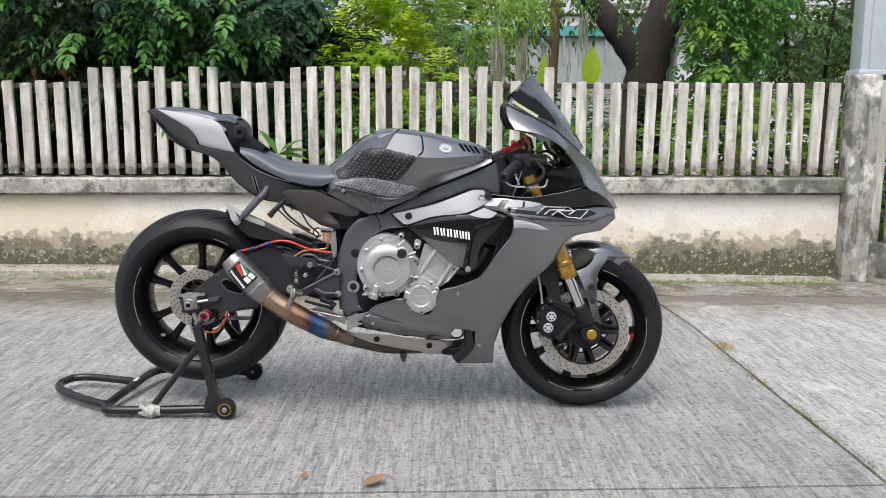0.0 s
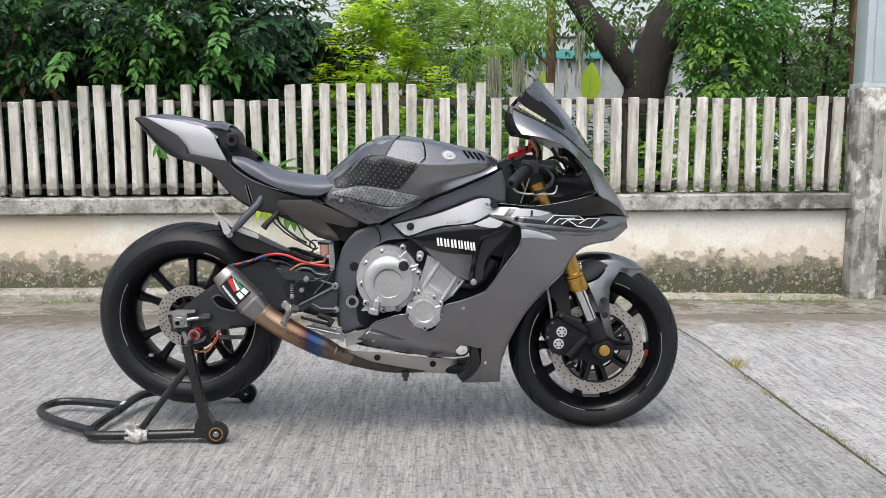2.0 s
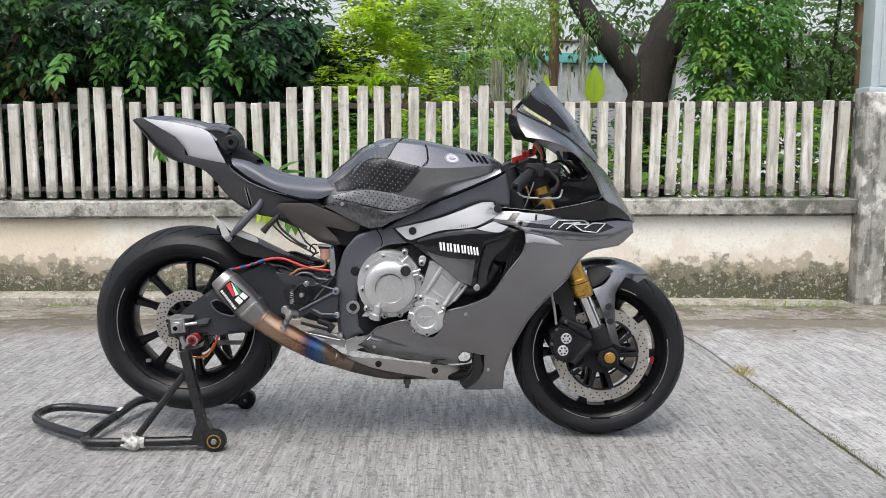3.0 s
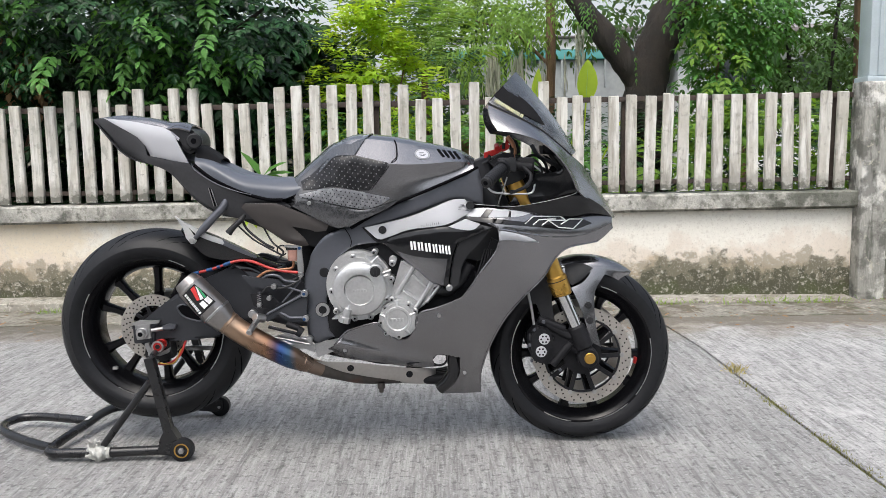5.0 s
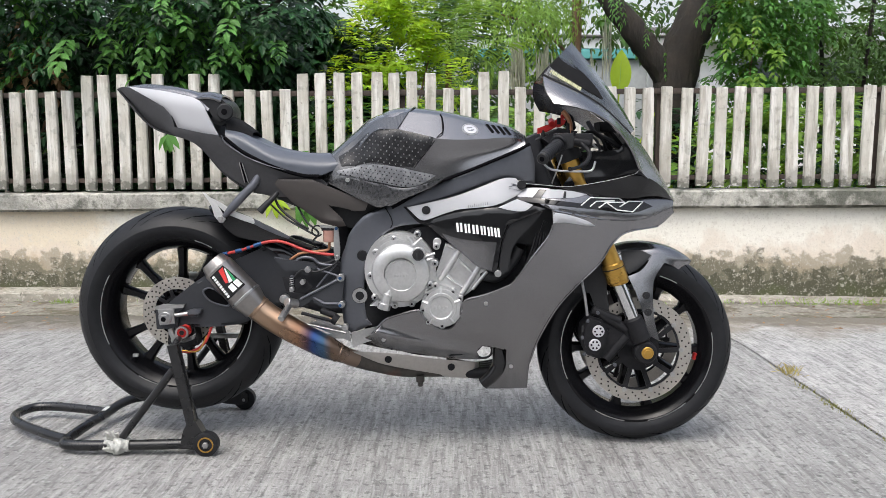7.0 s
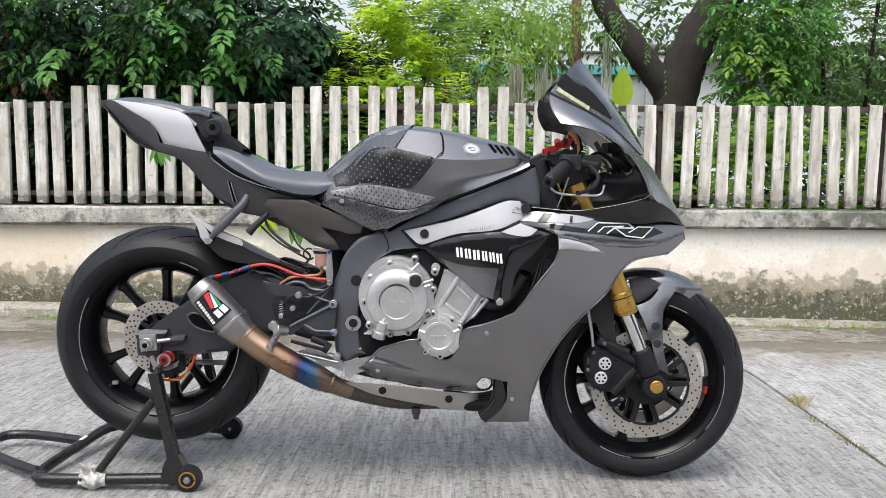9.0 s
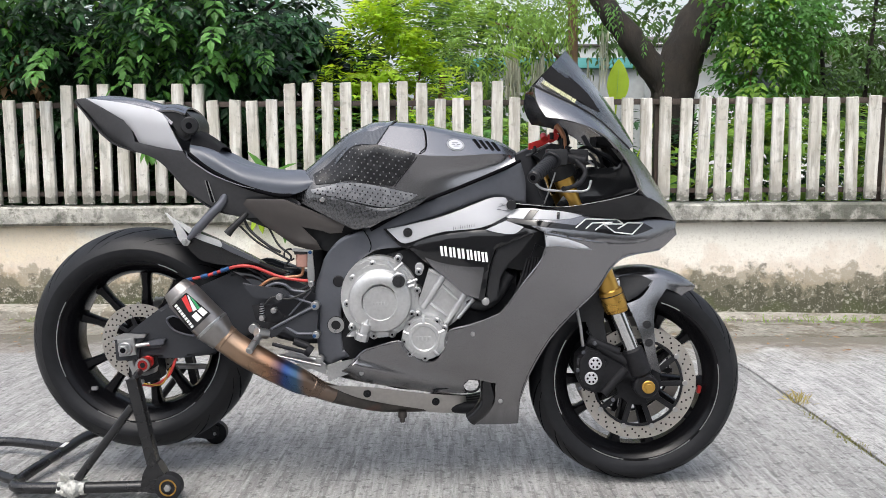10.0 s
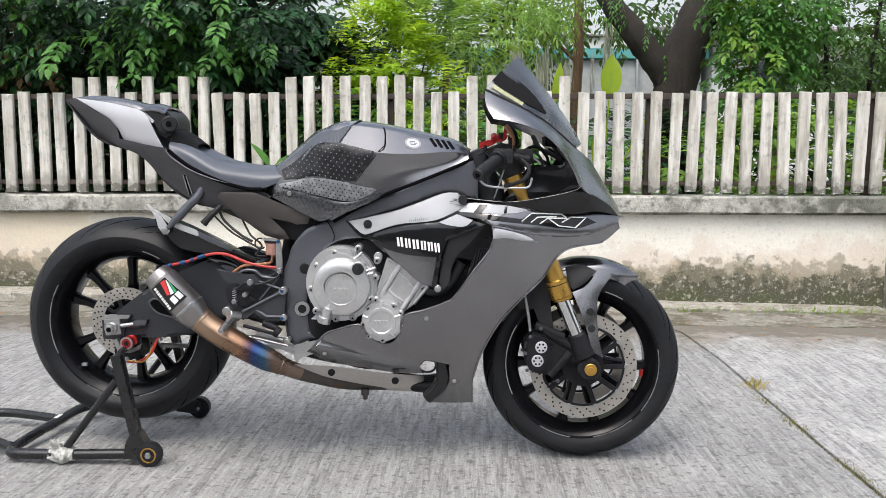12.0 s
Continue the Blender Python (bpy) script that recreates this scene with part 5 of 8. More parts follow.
    rod(bm, (-0.057, -0.18, 0.606), (-0.057, -0.203, 0.606), 0.021, seg=24)
    boss = part("filler_boss", bm, M["cast"], cov)
    bm = rod(bmesh.new(), (-0.057, -0.20, 0.606), (-0.057, -0.209, 0.606), 0.017, seg=10)
    box(bm, (-0.061, -0.213, 0.592), (-0.053, -0.208, 0.620), 0.002)
    part("filler_cap", bm, M["black_plastic"], boss, "black oil filler cap")
    bm = rod(bmesh.new(), (-0.133, -0.195, 0.515), (-0.145, -0.2, 0.483), 0.008)
    rod(bm, (-0.143, -0.2, 0.492), (-0.155, -0.2, 0.455), 0.013)
    rod(bm, (-0.153, -0.2, 0.466), (-0.158, -0.2, 0.448), 0.019, seg=8)
    part("level_switch", bm, M["cast"], cov)
    bm = plate([(-0.095, 0.470), (-0.08, 0.452), (-0.20, 0.452), (-0.175, 0.470)], -0.17, -0.13, 0.003)
    part("sump_rim", bm, M["cast"], eng)
    pe = [(0.010 + 0.060 * math.cos(q), 0.453 + 0.060 * math.sin(q)) for q in np.arange(16) * math.tau / 16]
    pk = part("pickup_cover", plate(pe, -0.192, -0.12, 0.008, 0.01, 60), M["cast"], eng, "cast silver pickup cover")
    bm = revolve(bmesh.new(), [(-0.190, 0.043), (-0.1965, 0.041), (-0.1965, 0.034), (-0.193, 0.031), (-0.193, 0.002), (-0.18, 0.002), (-0.18, 0.043)], 40, (0.008, 0, 0.452))
    part("cover_ring", bm, M["cast"], pk)
    bm = bmesh.new()
    for k in range(4):
        box(bm, (-0.014 + 0.011 * k, -0.1955, 0.447), (-0.006 + 0.011 * k, -0.192, 0.457), 0.001)
    part("cast_mark", bm, M["cast"], pk)
    for x, z in ((-0.009, 0.514), (0.042, 0.496), (0.056, 0.449), (0.062, 0.476), (0.011, 0.397), (-0.044, 0.442), (-0.030, 0.488), (0.042, 0.412), (-0.030, 0.408)):
        part("bolt_boss", rod(bmesh.new(), (x, -0.12, z), (x, -0.184, z), 0.0098, seg=18, bevel=0.002), M["cast"], pk)
        part("cover_bolt", rod(bmesh.new(), (x, -0.183, z), (x, -0.1885, z), 0.006, seg=14), M["steel"], pk)
        part("bolt_socket", rod(bmesh.new(), (x, -0.186, z), (x, -0.1892, z), 0.0033, seg=6), M["tread"], pk)
    for k in range(5):
        a = radians(20 + 72 * k)
        part("cover_arm", rod(bmesh.new(), (0.008 + 0.040 * math.cos(a), -0.1925, 0.452 + 0.040 * math.sin(a)), (0.009 + 0.057 * math.cos(a), -0.188, 0.453 + 0.057 * math.sin(a)), 0.0045, seg=8), M["cast"], pk)
    blk = part("cylinder_block", plate(BLOCK, -0.155, 0.15, 0.004, 0.02), M["cast"], eng, "cast silver cylinder block")
    for p, q, r in (((0.062, 0.616), (0.004, 0.528), 0.0085), ((0.118, 0.566), (0.068, 0.486), 0.0085), ((0.026, 0.630), (0.062, 0.612), 0.005), ((0.140, 0.552), (0.098, 0.500), 0.006), ((0.056, 0.590), (0.100, 0.548), 0.004), ((0.024, 0.540), (0.074, 0.502), 0.004)):
        part("block_rib", rod(bmesh.new(), (p[0], -0.158, p[1]), (q[0], -0.158, q[1]), r, seg=12), M["cast"], blk)
    for edge in ([(0.052, 0.583), (0.062, 0.590), (0.104, 0.550), (0.096, 0.542)], [(0.020, 0.538), (0.030, 0.546), (0.080, 0.510), (0.072, 0.500)], [(0.030, 0.546), (0.036, 0.540), (0.062, 0.578), (0.056, 0.584)], [(0.074, 0.512), (0.080, 0.508), (0.102, 0.546), (0.096, 0.550)]):
        part("window_frame", plate(edge, -0.1605, -0.150, 0.0015, 0.02, 10), M["cast"], blk)
    part("stud_nut", rod(bmesh.new(), (-0.004, -0.15, 0.638), (-0.004, -0.172, 0.638), 0.012, seg=18), M["cast"], blk)
    part("head", plate([(0.06, 0.625), (0.145, 0.56), (0.20, 0.60), (0.12, 0.69), (0.03, 0.68)], -0.15, 0.15, 0.01), M["cast_dark"], eng)
    part("radiator", plate([(0.222, 0.46), (0.255, 0.45), (0.34, 0.68), (0.305, 0.70)], -0.145, 0.145, 0.004), M["black_plastic"], bike, "black radiator behind the fairing")
    bm = bmesh.new()
    for k in range(5):
        tube(bm, [(0.235 + 0.012 * k, -0.168, 0.53 + 0.008 * k), (0.262 + 0.01 * k, -0.172, 0.60), (0.282 + 0.007 * k, -0.17, 0.665)], 0.0035, 6, 4)
    part("radiator_fin", bm, M["cast_dark"], bike)
    # plate added to keep the see-through gap behind the ducts dark
    part("airbox", plate([(0.18, 0.64), (0.20, 0.755), (0.35, 0.755), (0.40, 0.70), (0.31, 0.62)], -0.135, 0.135, 0.01), M["black_plastic"], bike, "black plate added to close the gap behind the ducts")
    part("radiator_hose", tube(bmesh.new(), [(0.10, -0.13, 0.55), (0.16, -0.15, 0.535), (0.20, -0.15, 0.56), (0.235, -0.15, 0.62)], 0.017, 14), M["black_plastic"], bike)

    # frame, ducts, side covers
    f_frame = surface(FRAME_DEPTH)
    fr = both_sides("frame_spar", FRAME_EDGE, f_frame, M["frame_paint"], bike, "dark grey aluminium frame spar", thick=0.035, roll=0.004, step=0.008)
    for x, z, r in ((-0.224, 0.595, 0.0155), (-0.232, 0.476, 0.024)):
        y = -float(f_frame(np.array([[x, z]]))[0])
        part("pivot_collar", rod(bmesh.new(), (x, y + 0.006, z), (x, y - 0.004, z), r, seg=28, bevel=0.002), M["cast_dark"], fr)
    bm = revolve(bmesh.new(), [(-0.128, 0.023), (-0.137, 0.022), (-0.137, 0.013), (-0.128, 0.012)], 32, (-0.232, 0, 0.476))
    part("pivot_nut", bm, M["steel"], fr, "steel swingarm pivot nut")
    part("pivot_bore", rod(bmesh.new(), (-0.232, -0.128, 0.476), (-0.232, -0.1335, 0.476), 0.0125, seg=6), M["tread"], fr)
    part("frame_seam", tube(bmesh.new(), [(-0.155, -0.1345, 0.735), (-0.14, -0.1365, 0.71), (-0.135, -0.1365, 0.69), (-0.14, -0.1355, 0.675)], 0.0013, 6), M["tread"], fr)
    part("headstock", rod(bmesh.new(), (0.33, 0, 0.78), (0.26, 0, 0.94), 0.045, seg=24), M["frame_rear"], bike)
    fb = surface(BLADE_DEPTH)
    bl = both_sides("frame_cover", BLADE_EDGE, fb, M["silver_paint"], bike, "silver-white side blade with black edging", lift=0.004)
    both_sides("cover_edge", [(-0.101, 0.738), (-0.094, 0.738), (-0.055, 0.702), (-0.042, 0.697), (0.049, 0.728), (0.160, 0.743), (0.225, 0.772), (0.222, 0.762), (0.16, 0.733), (0.049, 0.718), (-0.04, 0.686), (-0.062, 0.695)], fb, M["black_gloss"], bl, lift=0.006, step=0.008)
    bm = bmesh.new()
    y = -float(fb(np.array([[-0.036, 0.729]]))[0]) - 0.004
    rod(bm, (-0.036, y + 0.004, 0.729), (-0.036, y - 0.004, 0.729), 0.0125, seg=24)
    rod(bm, (-0.036, y - 0.003, 0.729), (-0.036, y - 0.006, 0.729), 0.006, seg=6)
    part("cover_screw", bm, M["black_plastic"], bl)
    bm = rod(bmesh.new(), (0.238, -0.15, 0.803), (0.238, -0.168, 0.803), 0.013, seg=20)
    part("upper_screw", bm, M["black_plastic"], bl)
    both_sides("cover_tip", [(0.170, 0.740), (0.222, 0.764), (0.268, 0.748), (0.245, 0.731), (0.205, 0.732)], surface(DUCT_DEPTH), M["silver_paint"], bl, lift=0.0075, step=0.008)
    # scuffed graphic of short dashes
    bm = bmesh.new()
    rng = np.random.default_rng(3)
    for k in range(9):
        x, z = 0.198 + rng.uniform(0, 0.035), 0.795 + rng.uniform(-0.012, 0.022)
        y = -float(fb(np.array([[x, z]]))[0]) - 0.0047
        box(bm, (x, y - 0.0008, z), (x + 0.010, y + 0.0005, z + 0.0010), 0, None)
    for k in range(10):
        x, z = 0.085 + 0.006 * k, 0.738 + 0.001 * k
        y = -float(fb(np.array([[x, z]]))[0]) - 0.0047
        box(bm, (x, y - 0.0008, z), (x + 0.0012, y + 0.0005, z + rng.uniform(0.004, 0.009)), 0, None)
    tagged(part("cover_graphic", bm, M["frame_paint"], bl), kind="stuff")
    fd = surface(DUCT_DEPTH)
    du = both_sides("duct_panel", DUCT_EDGE, fd, M["black_gloss"], bike, "gloss black duct panel with a white nameplate bar", lift=0.002)
    both_sides("duct_lower", DUCT_LOWER_EDGE, fd, M["grey_paint"], du, "matt grey duct panel", lift=0.0035)
    # nameplate: six plain slanted white blocks
    for k, (x0, x1) in enumerate(((0.050, 0.070), (0.0735, 0.092), (0.0955, 0.116), (0.1195, 0.136), (0.139, 0.156), (0.158, 0.1755))):
        z0, z1 = 0.669 - 0.013 * k / 5, 0.695 - 0.013 * k / 5
        w = (x1 - x0) * 0.34
        for u in (x0, x0 + (x1 - x0) * 0.52):
            part("name_block", panel([(u, z1), (u + w, z1), (u + w + 0.003, z0), (u + 0.003, z0)], fd, 0.0012, 0.006, -1, 0.0045, 0.0002), M["white_mark"], du)
    part("duct_post", plate(DUCT_POST, -0.19, -0.165, 0.004), M["black_plastic"], bike, "black plastic duct brace")
    bm = rod(bmesh.new(), (0.170, -0.185, 0.552), (0.170, -0.205, 0.552), 0.010, seg=20, bevel=0.0015)
    part("duct_bolt", bolt(bm, 0.170, -0.205, 0.552, 0.006, 0.001), M["steel"], bike)

    # fairings
    ff = fold(fold(surface(FAIRING_DEPTH), -0.16, 0.402, 0.10, 0.342, -0.95, 0.03, 0.14), -0.165, 0.377, 0.09, 0.314, 1.75, 0.012, 0.14)
    fair = both_sides("side_fairing", FAIRING_EDGE, ff, M["grey_paint"], bike, "matt dark grey side fairing", step=0.005)
    for rim in ([(0.323, 0.692), (0.311, 0.659), (0.272, 0.608), (0.217, 0.531), (0.193, 0.514), (0.131, 0.488), (0.075, 0.471), (0.062, 0.424), (0.049, 0.397), (0.024, 0.384), (-0.009, 0.393), (-0.042, 0.422), (-0.058, 0.444), (-0.128, 0.425), (-0.158, 0.411), (-0.193, 0.371)], [(0.273, 0.267), (0.295, 0.343), (0.341, 0.439), (0.397, 0.508), (0.466, 0.574), (0.504, 0.633), (0.55, 0.666), (0.648, 0.678)]):
        q = np.array(curve_points([(x, 0, z) for x, z in rim], 4))[:, [0, 2]]
        part("fairing_rim", tube(bmesh.new(), [(x, -h + 0.0012, z) for (x, z), h in zip(q, ff(q))], 0.0028, 8, 1), M["grey_paint"], fair)
    both_sides("fairing_blade", [(0.322, 0.728), (0.36, 0.722), (0.42, 0.703), (0.452, 0.685), (0.41, 0.690), (0.36, 0.698), (0.325, 0.697)], ff, M["silver_paint"], fair, "silver accent blade", lift=0.004, step=0.008, roll=0.004)
    for x, z in ((-0.16, 0.353), (0.137, 0.462), (0.217, 0.255)):
        y = -float(ff(np.array([[x, z]]))[0])
        part("fairing_screw", bolt(bmesh.new(), x, y - 0.0015, z, 0.006, 0.003), M["steel"], fair)
    part("hanger_plate", plate(CARRIER, -0.152, -0.146, 0.001, 0.02, 5), M["steel"], bike, "bare aluminium bracket below the frame")
    fs = surface(STRIPE_DEPTH)
    st = both_sides("upper_fairing", STRIPE_EDGE, fs, M["grey_paint"], bike, "matt grey upper fairing with black and silver marks", lift=0.001)
    both_sides("stripe_mark", [(0.221, 0.776), (0.241, 0.791), (0.300, 0.791), (0.376, 0.786), (0.424, 0.776), (0.384, 0.767), (0.300, 0.767), (0.225, 0.769)], fs, M["silver_paint"], st, "silver stripe", lift=0.003, step=0.008)
    both_sides("stripe_wedge", [(0.215, 0.762), (0.249, 0.768), (0.300, 0.764), (0.360, 0.757), (0.405, 0.751), (0.437, 0.768), (0.510, 0.764), (0.583, 0.758), (0.626, 0.738), (0.558, 0.722), (0.456, 0.733), (0.360, 0.744), (0.265, 0.754)], fs, M["black_gloss"], st, "gloss black wedge", lift=0.0035, step=0.008, corner=20)
    for edge in ([(0.268, 0.767), (0.287, 0.791), (0.309, 0.790), (0.291, 0.767)], [(0.354, 0.767), (0.357, 0.786), (0.364, 0.785), (0.362, 0.767)]):
        both_sides("stripe_block", edge, fs, M["black_gloss"], st, "gloss black block", lift=0.005, step=0.006, corner=10)
    # the mark is drawn as slanted outlines
    for edge in ([(0.405, 0.745), (0.433, 0.767), (0.519, 0.764), (0.536, 0.752), (0.480, 0.753), (0.458, 0.738)], [(0.432, 0.742), (0.450, 0.756), (0.505, 0.757)],
                 [(0.480, 0.753), (0.512, 0.731), (0.560, 0.725), (0.593, 0.753), (0.548, 0.755), (0.520, 0.740)]):
        q = np.array(edge)
        q = np.concatenate([q[k] + (q[k + 1] - q[k]) * np.linspace(0, 1, 7)[:-1, None] for k in range(len(q) - 1)] + [q[-1:]])
        y = fs(q) + 0.0055
        part("model_mark", tube(bmesh.new(), [(x, -h, z) for (x, z), h in zip(q, y)], 0.0019, 6, 1), M["white_mark"], st)
    both_sides("cockpit_panel", COCKPIT_SIDE_EDGE, surface(COCKPIT_SIDE_DEPTH), M["black_gloss"], bike, "gloss black inner fairing panel")
    line = [(0.225, 0.808), (0.30, 0.802), (0.374, 0.799), (0.47, 0.814), (0.549, 0.832), (0.566, 0.842), (0.572, 0.855), (0.565, 0.875)]
    part("panel_line", tube(bmesh.new(), [(x, -float(surface(COCKPIT_SIDE_DEPTH)(np.array([[x, z]]))[0]) - 0.001, z) for x, z in line], 0.0006, 8, 5), M["steel"], bike)
    both_sides("cockpit_inner", COCKPIT_INNER, surface([(0.423, 0.994, 0.15), (0.558, 0.9, 0.155), (0.575, 0.85, 0.16), (0.384, 0.795, 0.13), (0.46, 0.88, 0.12)]), M["black_gloss"], bike, "black inner cockpit trim")
    cw = part("nose_cowl", loft(COWL, 0.004), M["grey_paint"], bike, "matt grey nose cowl")
    sc = part("windscreen", loft(SCREEN, 0.003), M["screen"], bike, "smoked windscreen with yellow lettering bars")
    sc.visible_shadow = True
    # black patch standing in for the dark reflection seen in the screen
    mask = []
    for k, u0, u1 in ((0.0, 0.62, 1.45), (1.0, 0.50, 1.70), (2.0, 0.60, 1.60), (2.8, 0.95, 1.15)):
        a, b = SCREEN[int(k)], SCREEN[int(k) + 1]
        q = [Vector(c).lerp(Vector(d), k - int(k)) for c, d in zip(a, b)]
        row = [q[3].lerp(q[2], u) if u < 1 else q[2].lerp(q[1], u - 1) for u in (u1, (u0 + u1) / 2, u0)]
        mask.append([tuple(c + Vector((0.001, 0.002, 0.002))) for c in row])
    for sg in (-1, 1):
        bm = loft(mask, 0.001, both=False)
        if sg > 0:
            bm.transform(Matrix.Diagonal((1, -1, 1, 1)))
        part("screen_mask", bm, M["foam"], sc, "black patch put in for the dark reflection across the screen")
    # yellow lettering as plain bars along the foot of the screen
    base = [Vector((0.316, -0.1475, 1.120)), Vector((0.403, -0.1505, 1.068))]
    for k in range(18):
        s0, s1 = k / 18, k / 18 + (0.038 if k % 3 else 0.024)
        p, q = base[0].lerp(base[1], s0), base[0].lerp(base[1], s1)
        bm = bmesh.new()
        up = Vector((0.005, 0.005, 0.0085 + 0.001 * (k % 2)))
        v = [bm.verts.new(c) for c in (p, q, q + up, p + up)]
        w = [bm.verts.new(c + Vector((0, 0.001, 0))) for c in (p, q, q + up, p + up)]
        bm.faces.new(v)
        bm.faces.new(w[::-1])
        for j in range(4):
            bm.faces.new((v[j], w[j], w[(j + 1) % 4], v[(j + 1) % 4]))
        part("screen_letter", bm, M["yellow_mark"], sc)
    for sg in (-1, 1):
        part("screen_trim", tube(bmesh.new(), [(x, sg * (h + 0.0015), z) for x, h, z in (s[-1] for s in SCREEN)], 0.0028, 8, 5), M["black_plastic"], sc)
    part("instrument_bracket", plate([(0.475, 0.985), (0.500, 0.985), (0.545, 0.930), (0.560, 0.860), (0.520, 0.860), (0.535, 0.910), (0.505, 0.955), (0.478, 0.957)], -0.05, 0.05, 0.005), M["foam"], bike, "black instrument cluster bracket")
    # wiring and stays behind the cluster
    for pts, r, m in (([(0.40, -0.10, 0.895), (0.45, -0.115, 0.915), (0.49, -0.10, 0.90), (0.53, -0.08, 0.87)], 0.006, "black_plastic"),
                      ([(0.395, -0.09, 0.93), (0.44, -0.11, 0.955), (0.475, -0.115, 0.93), (0.49, -0.10, 0.88)], 0.0045, "foam"),
                      ([(0.405, -0.11, 0.945), (0.43, -0.12, 0.93), (0.47, -0.12, 0.90), (0.50, -0.12, 0.885)], 0.003, "steel"),
                      ([(0.44, -0.06, 0.985), (0.46, -0.08, 0.95), (0.50, -0.09, 0.93), (0.54, -0.09, 0.90)], 0.007, "black_plastic")):
        part("cockpit_cable", tube(bmesh.new(), pts, r, 8), M[m], bike)
    part("headlight_mask", plate([(0.56, 0.84), (0.62, 0.82), (0.685, 0.755), (0.66, 0.70), (0.52, 0.69), (0.50, 0.77)], -0.05, 0.05, 0.01), M["black_plastic"], bike)

    # tank, pads
    tank = part("fuel_tank", loft(TANK, 0.004, 6, 6, True, (2, 3)), M["grey_paint"], bike, "matt dark grey tank cover with light shoulders", 24)
    ft = surface([(x, z, h) for s in TANK for x, h, z in s[2:4]] + [tuple(np.array(q)[[0, 2, 1]]) for s in TANK for q in curve_points(s[3:], 3)[1:]])

    def facet(q):
        """Half width of the flat shoulder between the crest and the crease."""
        h2, z2, h3, z3 = [np.interp(q[:, 0], [s[k][0] for s in TANK], [s[k][c] for s in TANK]) for k in (2, 3) for c in (1, 2)]
        return h2 + (h3 - h2) * (z2 - q[:, 1]) / (z2 - z3)

    seam = np.array([(0.004, 1.006), (0.010, 0.994), (0.013, 0.975), (0.013, 0.955), (0.0, 0.942), (-0.022, 0.912), (-0.048, 0.880), (-0.070, 0.851)])
    part("tank_seam", tube(bmesh.new(), [(x, -h - 0.0005, z) for (x, z), h in zip(seam, ft(seam))], [0.002, 0.002, 0.002, 0.002, 0.0014, 0.001, 0.001, 0.0008], 6), M["tread"], tank)
    q = np.array([[0.091, 0.961]])
    gx, gz = [float((facet(q + d)[0] - facet(q - d)[0]) / 0.012) for d in (np.array([[0.006, 0]]), np.array([[0, 0.006]]))]
    east = Vector((1, -gx, 0)).normalized()
    out = Vector((0, -gz, 1)).cross(east).normalized()
    slope = Matrix.Translation((0.091, -float(facet(q)[0]), 0.961)) @ Matrix((east, out, east.cross(out))).transposed().to_4x4()
    for r0, y1, m in ((0.0245, -0.0016, "steel"), (0.0195, -0.0021, "silver_paint")):
        bm = rod(bmesh.new(), (0, 0.003, 0), (0, y1, 0), r0, seg=32, bevel=0.0004)
        bm.transform(slope)
        part("tank_badge", bm, M[m], tank, "round silver badge")
    for x, z, w in ((-0.009, 0.006, 0.016), (-0.011, 0.000, 0.010), (0.003, -0.001, 0.009), (-0.007, -0.007, 0.015)):
        bm = bmesh.new()
        box(bm, (x, -0.0026, z - 0.0014), (x + w, -0.001, z + 0.0014), 0.0003)
        bm.transform(slope)
        part("badge_mark", bm, M["frame_paint"], tank)
    bm = revolve(bmesh.new(), [(-0.0012, 0.0212), (-0.0021, 0.0212), (-0.0021, 0.0200), (-0.0012, 0.0200)], 28)
    bm.transform(slope)
    part("badge_ring", bm, M["frame_paint"], tank)
    for k in range(4):
        u, z = 0.137 + 0.0172 * k, 0.978 - 0.0028 * k
        bm = panel([(u, z), (u + 0.008, z), (u + 0.025, z - 0.023), (u + 0.018, z - 0.025)], facet, 0.002, 0.006, -1, 0.0042, 0.0002, 5)
        part("tank_vent", bm, M["tread"], tank, "black vent slot")
    f_side = surface([(-0.321, 0.806, 0.124), (-0.252, 0.823, 0.146), (-0.092, 0.794, 0.166), (0.019, 0.823, 0.168), (-0.018, 0.797, 0.168), (-0.155, 0.741, 0.162), (-0.201, 0.749, 0.156)])
    for name, edge, m, lift in (("tank_pad", PAD_UPPER, "pad_black", 0.007), ("knee_pad", PAD_LOWER, "pad_sheen", 0.008), ("tank_side", PAD_CARBON, "carbon", 0.004)):
        both_sides(name, edge, f_side if name == "tank_side" else ft, M[m], tank, "black carbon knee panel", lift=lift, thick=0.012, roll=0.0015)
    for edge, gx, gz, lift, dot in ((PAD_UPPER, 0.0165, 0.0115, 0.007, "steel"), (PAD_LOWER, 0.0135, 0.0100, 0.008, "tread")):
        poly = np.array(edge)
        cen = poly.mean(0)
        poly = cen + (poly - cen) * 0.95
        g = np.array([(x + (0.5 * gx if j % 2 else 0), z - 0.18 * (x + 0.16)) for j, z in enumerate(np.arange(0.74, 1.02, gz)) for x in np.arange(-0.33, 0.02, gx)])
        g = g[inside(g, poly)]
        h = ft(g) + lift
        bm = bmesh.new()
        for (x, z), y in zip(g, h):
            rod(bm, (x, -y + 0.001, z), (x, -y - 0.0012, z), 0.0024, 0.0018, 6)
        tagged(part("grip_dot", bm, M[dot], tank), kind="stuff")
    bm = rod(bmesh.new(), (-0.262, -0.140, 0.816), (-0.262, -0.155, 0.816), 0.0065, seg=12)
    part("tank_screw", bm, M["steel"], tank)
    part("tank_lip", tube(bmesh.new(), [(-0.135, -0.146, 0.736), (-0.017, -0.152, 0.801), (0.10, -0.148, 0.848), (0.2, -0.132, 0.889), (0.265, -0.105, 0.918)], 0.005, 8), M["tread"], tank)

    # black moulded cover over the rear of the tank
    rear = []
